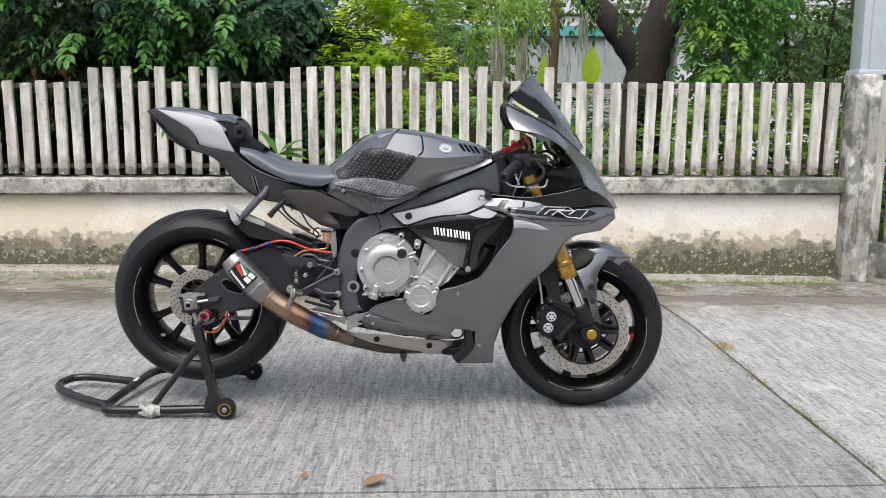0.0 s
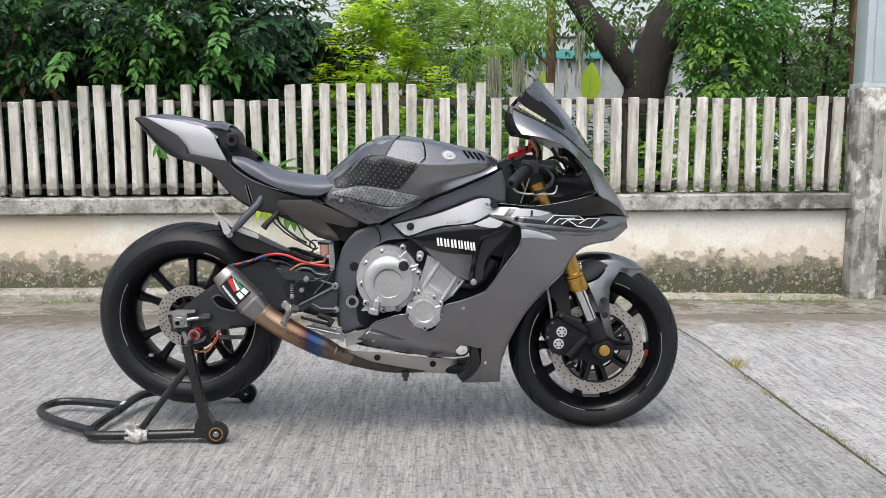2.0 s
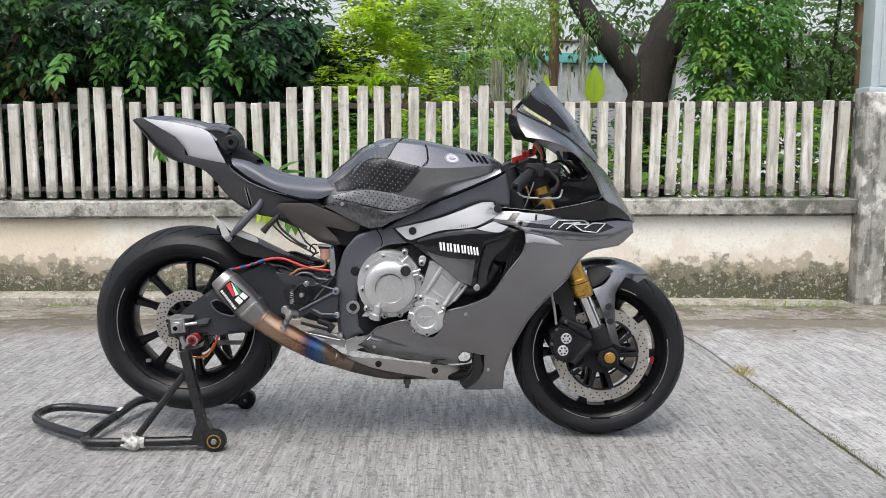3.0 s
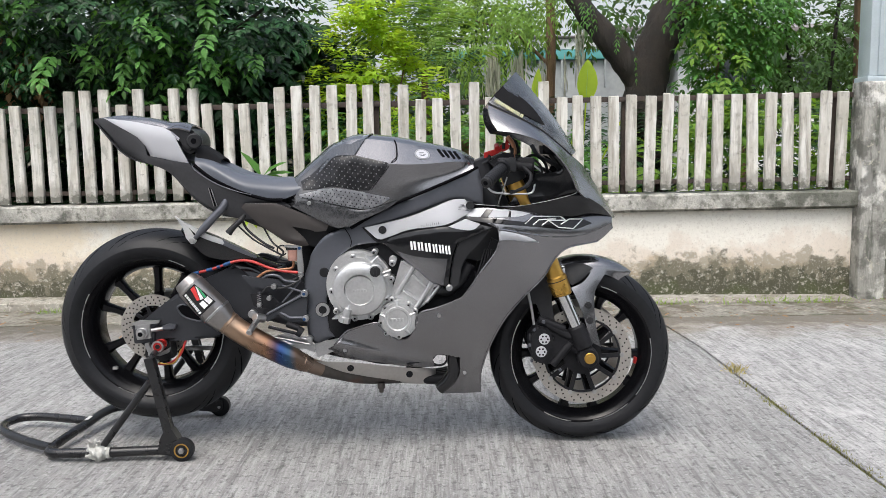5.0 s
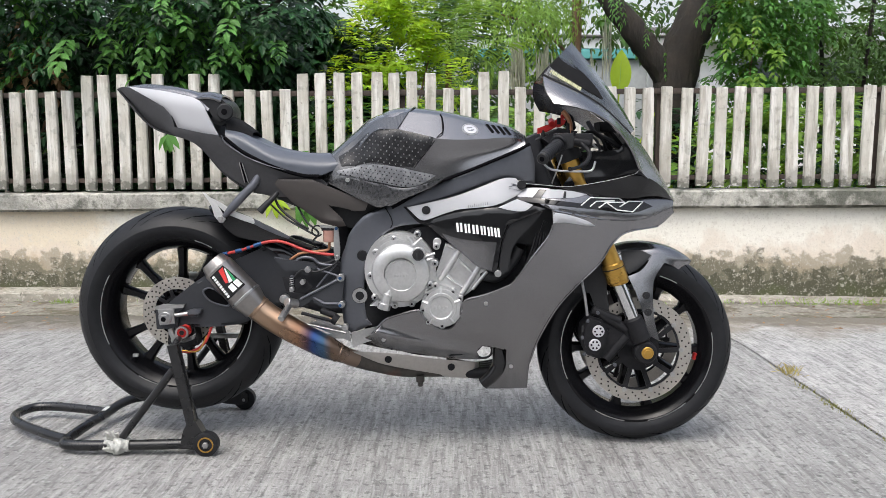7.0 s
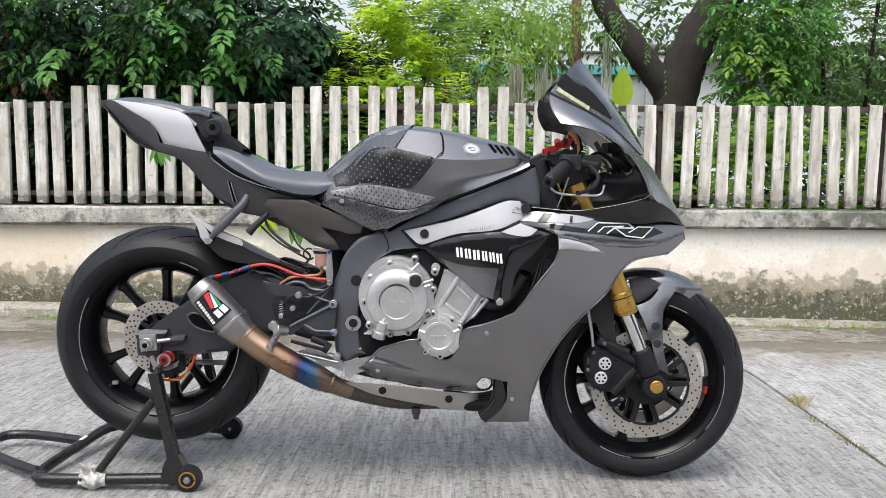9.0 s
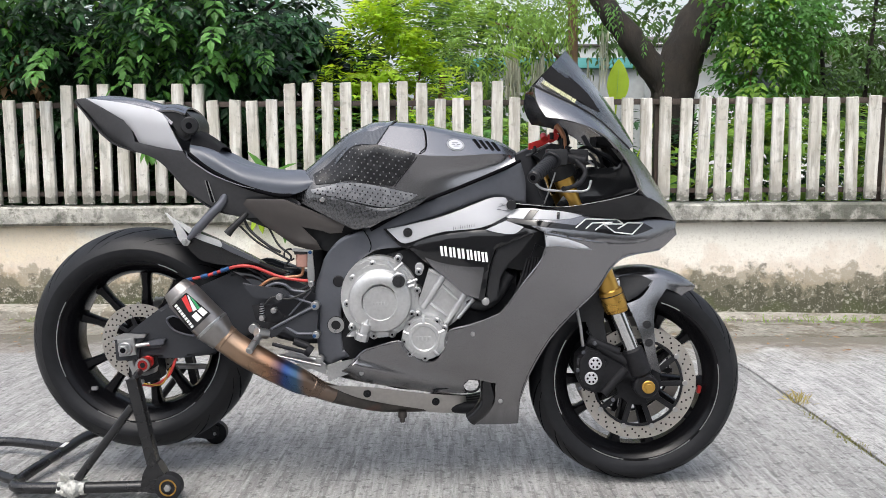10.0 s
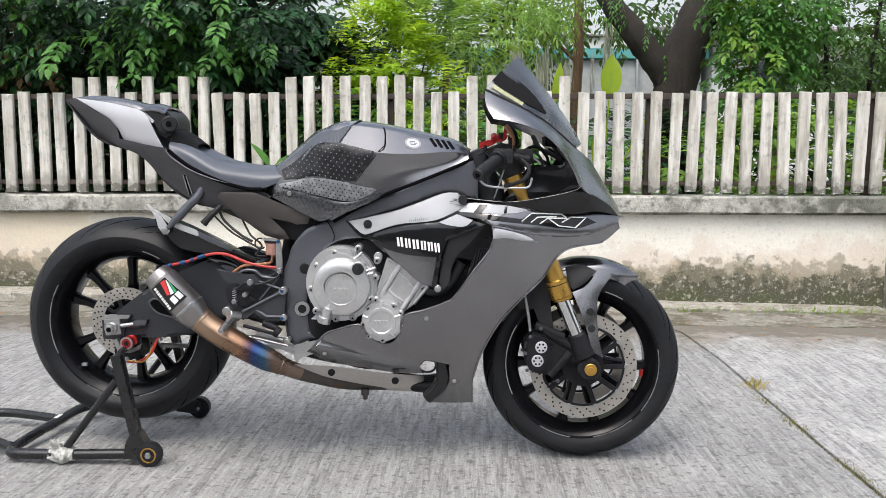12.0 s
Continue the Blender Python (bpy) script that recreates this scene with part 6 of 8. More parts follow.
    for s in TANK[:5]:
        rear.append([(x - 0.002, h * 1.03, 0.80 + (z - 0.80) * 1.02) for x, h, z in s[:4]])
    rear[-1] = [(-0.070, 0, 1.033), (-0.076, 0.050, 1.028), (-0.088, 0.090, 1.014), (-0.119, 0.147, 0.962)]
    part("rear_tank_cover", loft(rear, 0.003, 6, 6, True, (2,)), M["carbon"], tank, "dark grey grip cover over the tank rear")
    for sg in (-1, 1):
        bm = loft([[(x - 0.001, h * 1.015 + 0.001, z) for x, h, z in s[2:]] for s in TANK[:3]], 0.003, 6, 6, False)
        if sg > 0:
            bm.transform(Matrix.Diagonal((1, -1, 1, 1)))
        part("lower_rear_cover", bm, M["carbon"], tank)
    # seat and tail
    part("seat", loft(SEAT, 0.008), M["seat_vinyl"], bike, "dark blue-grey vinyl rider seat")
    part("seat_piping", tube(bmesh.new(), [(x - 0.002, -h - 0.002, z - 0.003) for x, h, z in (s[-1] for s in SEAT[:5])], 0.0055, 8), M["tread"], bike)
    part("tail_trim", tube(bmesh.new(), [(-0.631, -0.118, 0.944), (-0.621, -0.124, 0.925), (-0.586, -0.133, 0.900), (-0.549, -0.139, 0.879), (-0.488, -0.145, 0.856), (-0.441, -0.146, 0.844)], [0.0010, 0.0014, 0.0016, 0.0016, 0.0013, 0.0007], 8), M["frame_paint"], bike)
    both_sides("tail_panel", TAIL_SIDE_EDGE, fold(surface(TAIL_SIDE_DEPTH), -0.90, 1.066, -0.668, 1.016, 0.26, 0.003), M["silver_paint"], bike, "silver tail side panel", corner=14, roll=0.0012)
    part("tail_cowl", loft(TAIL_TOP, 0.004), M["grey_paint"], bike, "matt grey tail cowl")
    both_sides("tail_under", TAIL_UNDER_EDGE, surface(TAIL_UNDER_DEPTH), M["tail_plastic"], bike, "black undertail panel", step=0.014)
    part("tail_floor", loft([[(-0.967, 0, 1.086), (-0.967, 0.018, 1.086)], [(-0.85, 0, 0.972), (-0.85, 0.07, 0.972)], [(-0.72, 0, 0.925), (-0.72, 0.08, 0.925)], [(-0.63, 0, 0.83), (-0.63, 0.085, 0.83)], [(-0.535, 0, 0.778), (-0.535, 0.094, 0.778)], [(-0.39, 0, 0.776), (-0.39, 0.1, 0.776)]], 0.004), M["black_plastic"], bike)
    rib = [(-0.582, 0.866), (-0.573, 0.863), (-0.560, 0.807), (-0.571, 0.807)]
    ut = surface(TAIL_UNDER_DEPTH)
    part("tail_rib", panel(rib, ut, 0.002, 0.01, -1, 0.003), M["tread"], bike)
    for a, b in ((rib[0], rib[3]), (rib[1], rib[2])):
        q = np.linspace(a, b, 5)
        part("rib_edge", tube(bmesh.new(), [(x, -h - 0.004, z) for (x, z), h in zip(q, ut(q))], 0.0016, 6, 1), M["steel"], bike)
    # bump stop: upright block behind the seat with a round boss on each side, foam wedge in front
    stop = [(-0.712, 1.050), (-0.690, 1.064), (-0.662, 1.061), (-0.636, 1.048), (-0.622, 1.026), (-0.620, 0.998), (-0.630, 0.980), (-0.645, 0.972), (-0.668, 0.985), (-0.690, 1.020)]
    bs = part("bump_stop", plate(stop, -0.084, 0.084, 0.016, 0.012), M["black_plastic"], bike, "black moulded bump stop")
    for sg in (-1,):
        part("stop_boss", rod(bmesh.new(), (-0.628, sg * 0.080, 1.013), (-0.626, sg * 0.094, 1.013), 0.0245, seg=28, bevel=0.004), M["black_plastic"], bs)
        part("boss_bore", rod(bmesh.new(), (-0.628, sg * 0.09, 1.013), (-0.628, sg * 0.0955, 1.013), 0.009, seg=20), M["tread"], bs)
    part("stop_cap", loft([[(-0.722, 0, 1.076), (-0.720, 0.05, 1.070), (-0.716, 0.086, 1.054)], [(-0.680, 0, 1.076), (-0.678, 0.05, 1.071), (-0.672, 0.090, 1.055)], [(-0.645, 0, 1.066), (-0.643, 0.05, 1.060), (-0.638, 0.088, 1.046)]], 0.005), M["grey_paint"], bs)
    part("seat_wedge", loft([[(-0.632, 0, 1.008), (-0.630, 0.05, 1.004), (-0.628, 0.075, 0.985), (-0.628, 0.085, 0.945)], [(-0.59, 0, 0.983), (-0.588, 0.045, 0.979), (-0.587, 0.068, 0.965), (-0.587, 0.078, 0.935)], [(-0.556, 0, 0.958), (-0.555, 0.04, 0.955), (-0.554, 0.06, 0.945), (-0.553, 0.07, 0.925)]], 0.004), M["foam"], bike, "matt black foam wedge behind the seat")
    both_sides("subframe_cover", SUB_COVER_EDGE, fold(surface(SUB_COVER_DEPTH), -0.475, 0.806, -0.215, 0.738, 0.22, 0.003), M["cover_grey"], bike, "brown-grey subframe side cover", corner=12)
    part("subframe_core", plate([(-0.56, 0.83), (-0.33, 0.81), (-0.16, 0.75), (-0.20, 0.66), (-0.265, 0.672), (-0.345, 0.706), (-0.50, 0.77)], -0.085, 0.085, 0.01), M["black_plastic"], bike)
    part("hugger_guard", plate([(-0.673, 0.731), (-0.615, 0.722), (-0.553, 0.702), (-0.499, 0.675), (-0.437, 0.644), (-0.36, 0.615), (-0.40, 0.600), (-0.434, 0.622), (-0.546, 0.636), (-0.602, 0.647), (-0.623, 0.664), (-0.654, 0.695)], -0.10, -0.092, 0.003, 0.012), M["black_gloss"], bike, "gloss black chain guard")
    hg = part("hugger", loft([[(-0.70, 0, 0.737), (-0.69, 0.06, 0.730), (-0.66, 0.092, 0.70)], [(-0.635, 0, 0.715), (-0.63, 0.06, 0.708), (-0.62, 0.092, 0.675)], [(-0.55, 0, 0.678), (-0.55, 0.06, 0.670), (-0.565, 0.092, 0.640)], [(-0.47, 0, 0.635), (-0.47, 0.06, 0.628), (-0.50, 0.09, 0.605)], [(-0.40, 0, 0.585), (-0.40, 0.06, 0.578), (-0.44, 0.085, 0.556)]], 0.004), M["black_gloss"], bike, "black rear hugger")
    part("plate_blade", plate(BLADE_PLATE, -0.118, -0.112, 0.0015, 0.02, 20), M["blade_alloy"], bike, "bare metal bracket blade")
    part("hugger_strip", plate([(-0.672, 0.763), (-0.634, 0.743), (-0.612, 0.727), (-0.550, 0.703), (-0.541, 0.691), (-0.547, 0.685), (-0.618, 0.712), (-0.645, 0.734)], -0.110, -0.102, 0.002, 0.02, 20), M["blade_alloy"], hg, "bare metal strip")
    part("strip_end", plate([(-0.546, 0.700), (-0.499, 0.677), (-0.440, 0.647), (-0.444, 0.640), (-0.500, 0.662), (-0.545, 0.684)], -0.108, -0.100, 0.002, 0.02, 20), M["frame_paint"], hg)
    for x, z, r in ((-0.641, 0.701, 0.0085), (-0.606, 0.724, 0.006)):
        bm = rod(bmesh.new(), (x, -0.126, z), (x, -0.105, z), r, seg=6, bevel=0.001)
        part("blade_bolt", rod(bm, (x, -0.1275, z), (x, -0.112, z), r * 0.5, seg=12), M["steel"], bike)
    part("exhaust_strut", tube(bmesh.new(), [(-0.518, -0.104, 0.850), (-0.524, -0.106, 0.838), (-0.541, -0.112, 0.803), (-0.567, -0.117, 0.776), (-0.603, -0.121, 0.737), (-0.630, -0.122, 0.708)], [0.006, 0.0085, 0.0125, 0.0125, 0.0122, 0.006], 14), M["frame_paint"], bike, "dark grey bracket strut")
    part("stub_peg", tube(bmesh.new(), [(-0.470, -0.095, 0.785), (-0.489, -0.106, 0.761), (-0.512, -0.112, 0.738), (-0.526, -0.113, 0.722)], [0.008, 0.0085, 0.0095, 0.0115], 12), M["black_plastic"], bike)

    # rearset, pedal, linkage, hoses
    rs = part("rearset", plate(REARSET, -0.145, -0.130, 0.003, 0.01, 20), M["frame_rear"], bike, "black rearset bracket with footpeg")
    part("rearset_arm", plate([(-0.483, 0.590), (-0.46, 0.585), (-0.37, 0.575), (-0.355, 0.560), (-0.385, 0.535), (-0.43, 0.55), (-0.45, 0.545)], -0.138, -0.128, 0.002), M["frame_rear"], rs)
    part("heel_guard", plate([(-0.46, 0.53), (-0.40, 0.53), (-0.37, 0.50), (-0.39, 0.48), (-0.45, 0.49)], -0.134, -0.126, 0.002), M["cast_dark"], rs)
    bm = bmesh.new()
    for x, z, r in ((-0.382, 0.555, 0.009), (-0.398, 0.518, 0.0075), (-0.453, 0.468, 0.013), (-0.286, 0.531, 0.0115), (-0.284, 0.452, 0.010), (-0.275, 0.383, 0.010), (-0.43, 0.497, 0.007)):
        bm = rod(bmesh.new(), (x, -0.125, z), (x, -0.152, z), r, seg=16)
        part("rearset_bolt", rod(bm, (x, -0.151, z), (x, -0.155, z), r * 0.55, seg=6), M["steel"], rs)
    for x, z in ((-0.287, 0.531), (-0.288, 0.450), (-0.296, 0.676)):
        part("blue_bolt", rod(bmesh.new(), (x, -0.150, z), (x, -0.157, z), 0.0052, seg=6), M["blue"], rs, "blue anodised bolt")
    coil = [(-0.432 + 0.006 * math.cos(k * 0.9), -0.135 + 0.006 * math.sin(k * 0.9), 0.485 + 0.0009 * k) for k in range(50)]
    part("return_spring", tube(bmesh.new(), coil, 0.0014, 6, 2), M["steel"], rs)
    part("switch_wire", tube(bmesh.new(), [(-0.425, -0.14, 0.53), (-0.40, -0.142, 0.553), (-0.36, -0.14, 0.548), (-0.32, -0.138, 0.562), (-0.298, -0.136, 0.575)], 0.003, 8), M["black_plastic"], rs)
    part("clear_hose", tube(bmesh.new(), [(-0.43, -0.125, 0.572), (-0.40, -0.128, 0.588), (-0.37, -0.128, 0.585), (-0.35, -0.128, 0.570), (-0.31, -0.13, 0.565)], 0.0045, 10), M["frame_paint"], rs)
    bm = rod(bmesh.new(), (-0.418, -0.14, 0.452), (-0.442, -0.165, 0.462), 0.014)
    rod(bm, (-0.432, -0.15, 0.458), (-0.448, -0.225, 0.424), 0.0095)
    part("footpeg", bm, M["steel"], rs, "knurled alloy footpeg")
    for p, q, r in (((-0.483, -0.128, 0.588), (-0.40, -0.13, 0.570), 0.0035), ((-0.40, -0.13, 0.570), (-0.29, -0.135, 0.533), 0.004), ((-0.405, -0.148, 0.468), (-0.292, -0.148, 0.527), 0.0045), ((-0.335, -0.148, 0.455), (-0.285, -0.148, 0.455), 0.0045), ((-0.372, -0.14, 0.475), (-0.335, -0.148, 0.455), 0.0045), ((-0.36, -0.128, 0.50), (-0.30, -0.128, 0.57), 0.003), ((-0.43, -0.128, 0.50), (-0.432, -0.128, 0.535), 0.006)):
        part("linkage_rod", rod(bmesh.new(), p, q, r * 0.9, seg=8), M["frame_paint"], rs)
    bm = rod(bmesh.new(), (-0.392, -0.150, 0.426), (-0.286, -0.150, 0.384), 0.0055, seg=12)
    part("hanger_web", plate([(-0.388, 0.393), (-0.356, 0.403), (-0.280, 0.386), (-0.263, 0.366), (-0.259, 0.338), (-0.319, 0.363)], -0.136, -0.130, 0.001, 0.02, 5), M["steel"], bike, "bare aluminium bracket")
    pd = part("brake_pedal", rod(bm, (-0.395, -0.145, 0.394), (-0.273, -0.150, 0.368), 0.0038, seg=10), M["steel"], bike, "alloy brake pedal")
    bm = rod(bmesh.new(), (-0.40, -0.165, 0.430), (-0.30, -0.155, 0.402), 0.005)
    rod(bm, (-0.345, -0.15, 0.435), (-0.305, -0.15, 0.420), 0.010)
    rod(bm, (-0.31, -0.155, 0.415), (-0.296, -0.155, 0.405), 0.016)
    part("pedal_rod", bm, M["cast_dark"], pd)
    bm = rod(bmesh.new(), (-0.3215, -0.125, 0.634), (-0.3215, -0.125, 0.671), 0.0172, seg=24, bevel=0.002)
    rv = part("brake_reservoir", bm, M["reservoir"], bike, "small brake fluid reservoir with reddish fluid")
    part("reservoir_cap", rod(bmesh.new(), (-0.3215, -0.125, 0.669), (-0.3215, -0.125, 0.676), 0.0185, seg=24, bevel=0.001), M["cast_dark"], rv)
    part("reservoir_stay", plate([(-0.346, 0.684), (-0.298, 0.680), (-0.298, 0.675), (-0.346, 0.678)], -0.142, -0.120, 0.0008, 0.02, 5), M["steel"], rv)
    part("hose_clip", tube(bmesh.new(), [(-0.357 + 0.0155 * math.cos(a), -0.118, 0.666 + 0.0155 * math.sin(a)) for a in np.linspace(0, 5.6, 12)], 0.0024, 8, 3), M["cast_dark"], rv)
    bm = plate([(-0.305, 0.678), (-0.292, 0.676), (-0.288, 0.60), (-0.30, 0.575), (-0.306, 0.60)], -0.14, -0.134, 0.001)
    rod(bm, (-0.296, -0.132, 0.59), (-0.296, -0.15, 0.59), 0.008, seg=12)
    part("reservoir_bracket", bm, M["steel"], rv)
    part("reservoir_hose", tube(bmesh.new(), [(-0.44, -0.12, 0.579), (-0.406, -0.123, 0.600), (-0.356, -0.125, 0.606), (-0.325, -0.125, 0.612), (-0.320, -0.125, 0.636)], 0.0042, 10), M["copper_hose"], rv)
    part("brake_hose", tube(bmesh.new(), [(-0.634, -0.105, 0.596), (-0.58, -0.116, 0.609), (-0.51, -0.118, 0.632), (-0.458, -0.12, 0.633), (-0.389, -0.124, 0.608), (-0.321, -0.128, 0.597), (-0.29, -0.13, 0.60)], 0.0046, 10), M["red_hose"], bike, "red braided brake line with blue fittings")
    for p, q in (((-0.645, -0.105, 0.592), (-0.625, -0.108, 0.598)), ((-0.600, -0.113, 0.604), (-0.580, -0.116, 0.609)), ((-0.545, -0.118, 0.621), (-0.522, -0.118, 0.629)), ((-0.565, -0.117, 0.614), (-0.555, -0.118, 0.617))):
        part("hose_fitting", rod(bmesh.new(), p, q, 0.0064, seg=12), M["blue"], bike, "blue anodised hose fitting")
    for pts, r in (([(-0.42, -0.08, 0.735), (-0.39, -0.10, 0.69), (-0.355, -0.11, 0.66), (-0.372, -0.11, 0.632), (-0.34, -0.11, 0.628)], 0.003), ([(-0.50, -0.085, 0.742), (-0.45, -0.10, 0.70), (-0.40, -0.11, 0.672), (-0.36, -0.11, 0.65)], 0.003), ([(-0.42, -0.11, 0.585), (-0.37, -0.12, 0.577), (-0.33, -0.12, 0.57), (-0.30, -0.12, 0.585)], 0.0045), ([(-0.49, -0.08, 0.765), (-0.47, -0.09, 0.73), (-0.42, -0.10, 0.69), (-0.385, -0.10, 0.67)], 0.004)):
        part("cable", tube(bmesh.new(), pts, r, 8), M["black_plastic"], bike)
    part("shock", rod(bmesh.new(), (-0.33, 0, 0.42), (-0.28, 0, 0.70), 0.028), M["cast_dark"], bike)

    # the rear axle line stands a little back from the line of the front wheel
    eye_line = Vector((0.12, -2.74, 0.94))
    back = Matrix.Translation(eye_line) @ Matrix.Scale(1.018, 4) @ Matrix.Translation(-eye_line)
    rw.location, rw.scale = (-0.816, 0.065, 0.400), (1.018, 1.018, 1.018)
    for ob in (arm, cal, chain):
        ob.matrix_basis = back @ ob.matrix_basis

    # front fork, brakes, fender
    fk = thing("front_fork", "", "", (0, 0, 0))
    fk.parent = bike
    tagged(fk, "inverted front fork with gold tubes")
    for sg in (-1, 1):
        y = sg * 0.105
        bm = rod(bmesh.new(), (0.345, y, 0.955), (0.513, y, 0.565), 0.0275, seg=28)
        rod(bm, (0.511, y, 0.570), (0.531, y, 0.515), 0.0325, seg=28, bevel=0.004)
        rod(bm, (0.531, y, 0.519), (0.534, y, 0.508), 0.030, seg=28)
        g = part("fork_tube", bm, M["gold"], fk, "gold anodised upper fork tube")
        part("tube_ring", rod(bmesh.new(), (0.5155, y, 0.557), (0.5165, y, 0.554), 0.0333, seg=28), M["cast_dark"], g)
        part("fork_slider", rod(bmesh.new(), (0.528, y, 0.52), (0.585, y, 0.385), 0.0205, seg=28), M["chrome"], fk, "chromed fork slider")
        bm = rod(bmesh.new(), (0.574, y, 0.408), (0.606, y, 0.335), 0.029, 0.031, 24, 0.006)
        rod(bm, (0.615, y - 0.024, 0.304), (0.615, y + 0.024, 0.304), 0.034, seg=28, bevel=0.005)
        box(bm, (-0.018, y - 0.02, -0.09), (0.02, y + 0.02, 0.0), 0.006, Matrix.Translation((0.60, 0, 0.35)) @ Matrix.Rotation(-0.4, 4, "Y"))
        part("fork_foot", bm, M["cast_dark"], fk, "dark cast fork foot")
        bm = rod(bmesh.new(), (0.618, y + sg * 0.022, 0.305), (0.618, y + sg * 0.030, 0.305), 0.018, seg=28)
        nut = part("axle_cap", bm, M["gold"], fk, "gold anodised axle cap")
        part("cap_socket", rod(bmesh.new(), (0.618, y + sg * 0.028, 0.305), (0.618, y + sg * 0.0325, 0.305), 0.011, seg=6), M["gold"], nut)
        cl = part("front_caliper", plate([(0.424, 0.385), (0.450, 0.413), (0.485, 0.402), (0.502, 0.365), (0.492, 0.315), (0.474, 0.286), (0.440, 0.298), (0.424, 0.330)], y + sg * 0.022 if sg < 0 else y - 0.045, y + 0.045 if sg < 0 else y + 0.022, 0.008, 0.02), M["cast_dark"], fk, "black radial brake caliper")
        for x, z in ((0.472, 0.370), (0.462, 0.329)):
            bm = rod(bmesh.new(), (x, y + sg * 0.015, z), (x, y + sg * 0.028, z), 0.0175, seg=28)
            pc = part("piston_cap", bm, M["silver_paint"], cl, "pale piston cap")
            bm = bmesh.new()
            for k in range(6):
                a = k * math.tau / 6
                rod(bm, (x + 0.0105 * math.cos(a), y + sg * 0.027, z + 0.0105 * math.sin(a)), (x + 0.0105 * math.cos(a), y + sg * 0.0287, z + 0.0105 * math.sin(a)), 0.0032, seg=8)
            part("cap_hole", bm, M["tread"], pc)
        bm = bmesh.new()
        for p, q in (((0.56, 0.37), (0.48, 0.415)), ((0.56, 0.35), (0.50, 0.28)), ((0.54, 0.395), (0.455, 0.43))):
            rod(bm, (p[0], y, p[1]), (q[0], y, q[1]), 0.014, seg=12)
        part("caliper_arm", bm, M["cast_dark"], cl)
        part("fork_bracket", plate(FORK_BRACKET, y + sg * 0.005 if sg < 0 else y - 0.012, y + 0.012 if sg < 0 else y + 0.005, 0.005, 0.015), M["cast_dark"], cl, "black cast caliper mount")
        part("fender_rear", plate(FENDER_BACK, sg * 0.088, sg * 0.094, 0.001, 0.015), M["black_plastic"], fk)
        for x, z in ((0.470, 0.425), (0.523, 0.268), (0.44, 0.40), (0.425, 0.35), (0.432, 0.30)):
            part("caliper_bolt", bolt(bmesh.new(), x, y + sg * 0.018, z, 0.0055, 0.005, sg), M["frame_paint"], cl)
        part("front_hose", tube(bmesh.new(), [(0.44, y + sg * 0.01, 0.415), (0.432, y + sg * 0.012, 0.47), (0.42, y + sg * 0.01, 0.53), (0.41, y, 0.60)], 0.0045, 8), M["steel"], cl)
    # fender: skin over the tyre, legs down the fork
    a0 = 0.0
    stn = []
    for deg, rr, hw, tip in ((152, 0.322, 0.055, 0), (138, 0.318, 0.062, 0), (120, 0.317, 0.068, 0), (100, 0.320, 0.072, 0), (88, 0.324, 0.073, 0), (78, 0.325, 0.071, 0), (69, 0.323, 0.062, 0), (62, 0.319, 0.042, 0), (57, 0.315, 0.012, 0)):
        c, s = math.cos(radians(deg)), math.sin(radians(deg))
        stn.append([(FX + r * c, h, FZ + r * s) for r, h in ((rr, 0), (rr - 0.004, hw * 0.5), (rr - 0.020, hw * 0.88), (rr - 0.050, hw * 1.03))])
    fd_ = part("front_fender", loft(stn, 0.0035), M["grey_paint"], bike, "matt grey front fender")
    for sg in (-1, 1):
        part("fender_leg", panel([(0.562, 0.529), (0.598, 0.543), (0.622, 0.568), (0.640, 0.597), (0.690, 0.588), (0.664, 0.556)] + FENDER_LEG_EDGE[5:], surface(FENDER_LEG_DEPTH), 0.005, 0.02, sg, 0.004, 0.001), M["grey_paint"], fd_)
        for x, z in ((0.615, 0.474), (0.620, 0.425)):
            y = float(surface(FENDER_LEG_DEPTH)(np.array([[x, z]]))[0]) + 0.004
            bm = rod(bmesh.new(), (x, sg * (y - 0.002), z), (x, sg * (y + 0.004), z), 0.0115, seg=16)
            part("fender_bolt", rod(bm, (x, sg * (y + 0.003), z), (x, sg * (y + 0.006), z), 0.006, seg=6), M["black_plastic"], fd_)
    part("fender_recess", panel([(0.545, 0.600), (0.60, 0.605), (0.635, 0.590), (0.60, 0.555), (0.565, 0.535), (0.55, 0.56)], surface([(0.545, 0.6, 0.06), (0.635, 0.59, 0.07), (0.56, 0.54, 0.085)]), 0.003, 0.01, -1, 0.006), M["black_plastic"], fd_)
    part("lower_clamp", plate([(0.33, 0.80), (0.42, 0.77), (0.45, 0.73), (0.40, 0.71), (0.33, 0.75)], -0.14, 0.14, 0.01), M["cast_dark"], fk)
    part("top_clamp", plate([(0.30, 0.935), (0.345, 0.965), (0.40, 0.955), (0.38, 0.925), (0.33, 0.91)], -0.135, 0.135, 0.004, 0.012), M["cast_dark"], fk)
    for edge, y0, y1 in (([(0.284, 0.948), (0.284, 0.964), (0.308, 0.972), (0.332, 0.977), (0.338, 0.968), (0.312, 0.954)], -0.135, -0.112), ([(0.330, 0.972), (0.336, 0.988), (0.352, 0.994), (0.366, 0.986), (0.360, 0.974), (0.344, 0.966)], -0.132, -0.100),
                         ([(0.350, 0.990), (0.354, 1.006), (0.366, 1.006), (0.370, 0.992)], -0.125, -0.105)):
        part("red_bracket", plate(edge, y0, y1, 0.003, 0.01), M["red"], fk, "red anodised bracket")
    part("adjuster_wheel", rod(bmesh.new(), (0.325, -0.138, 0.975), (0.325, -0.112, 0.985), 0.009, seg=14), M["red"], fk, "red anodised bracket")
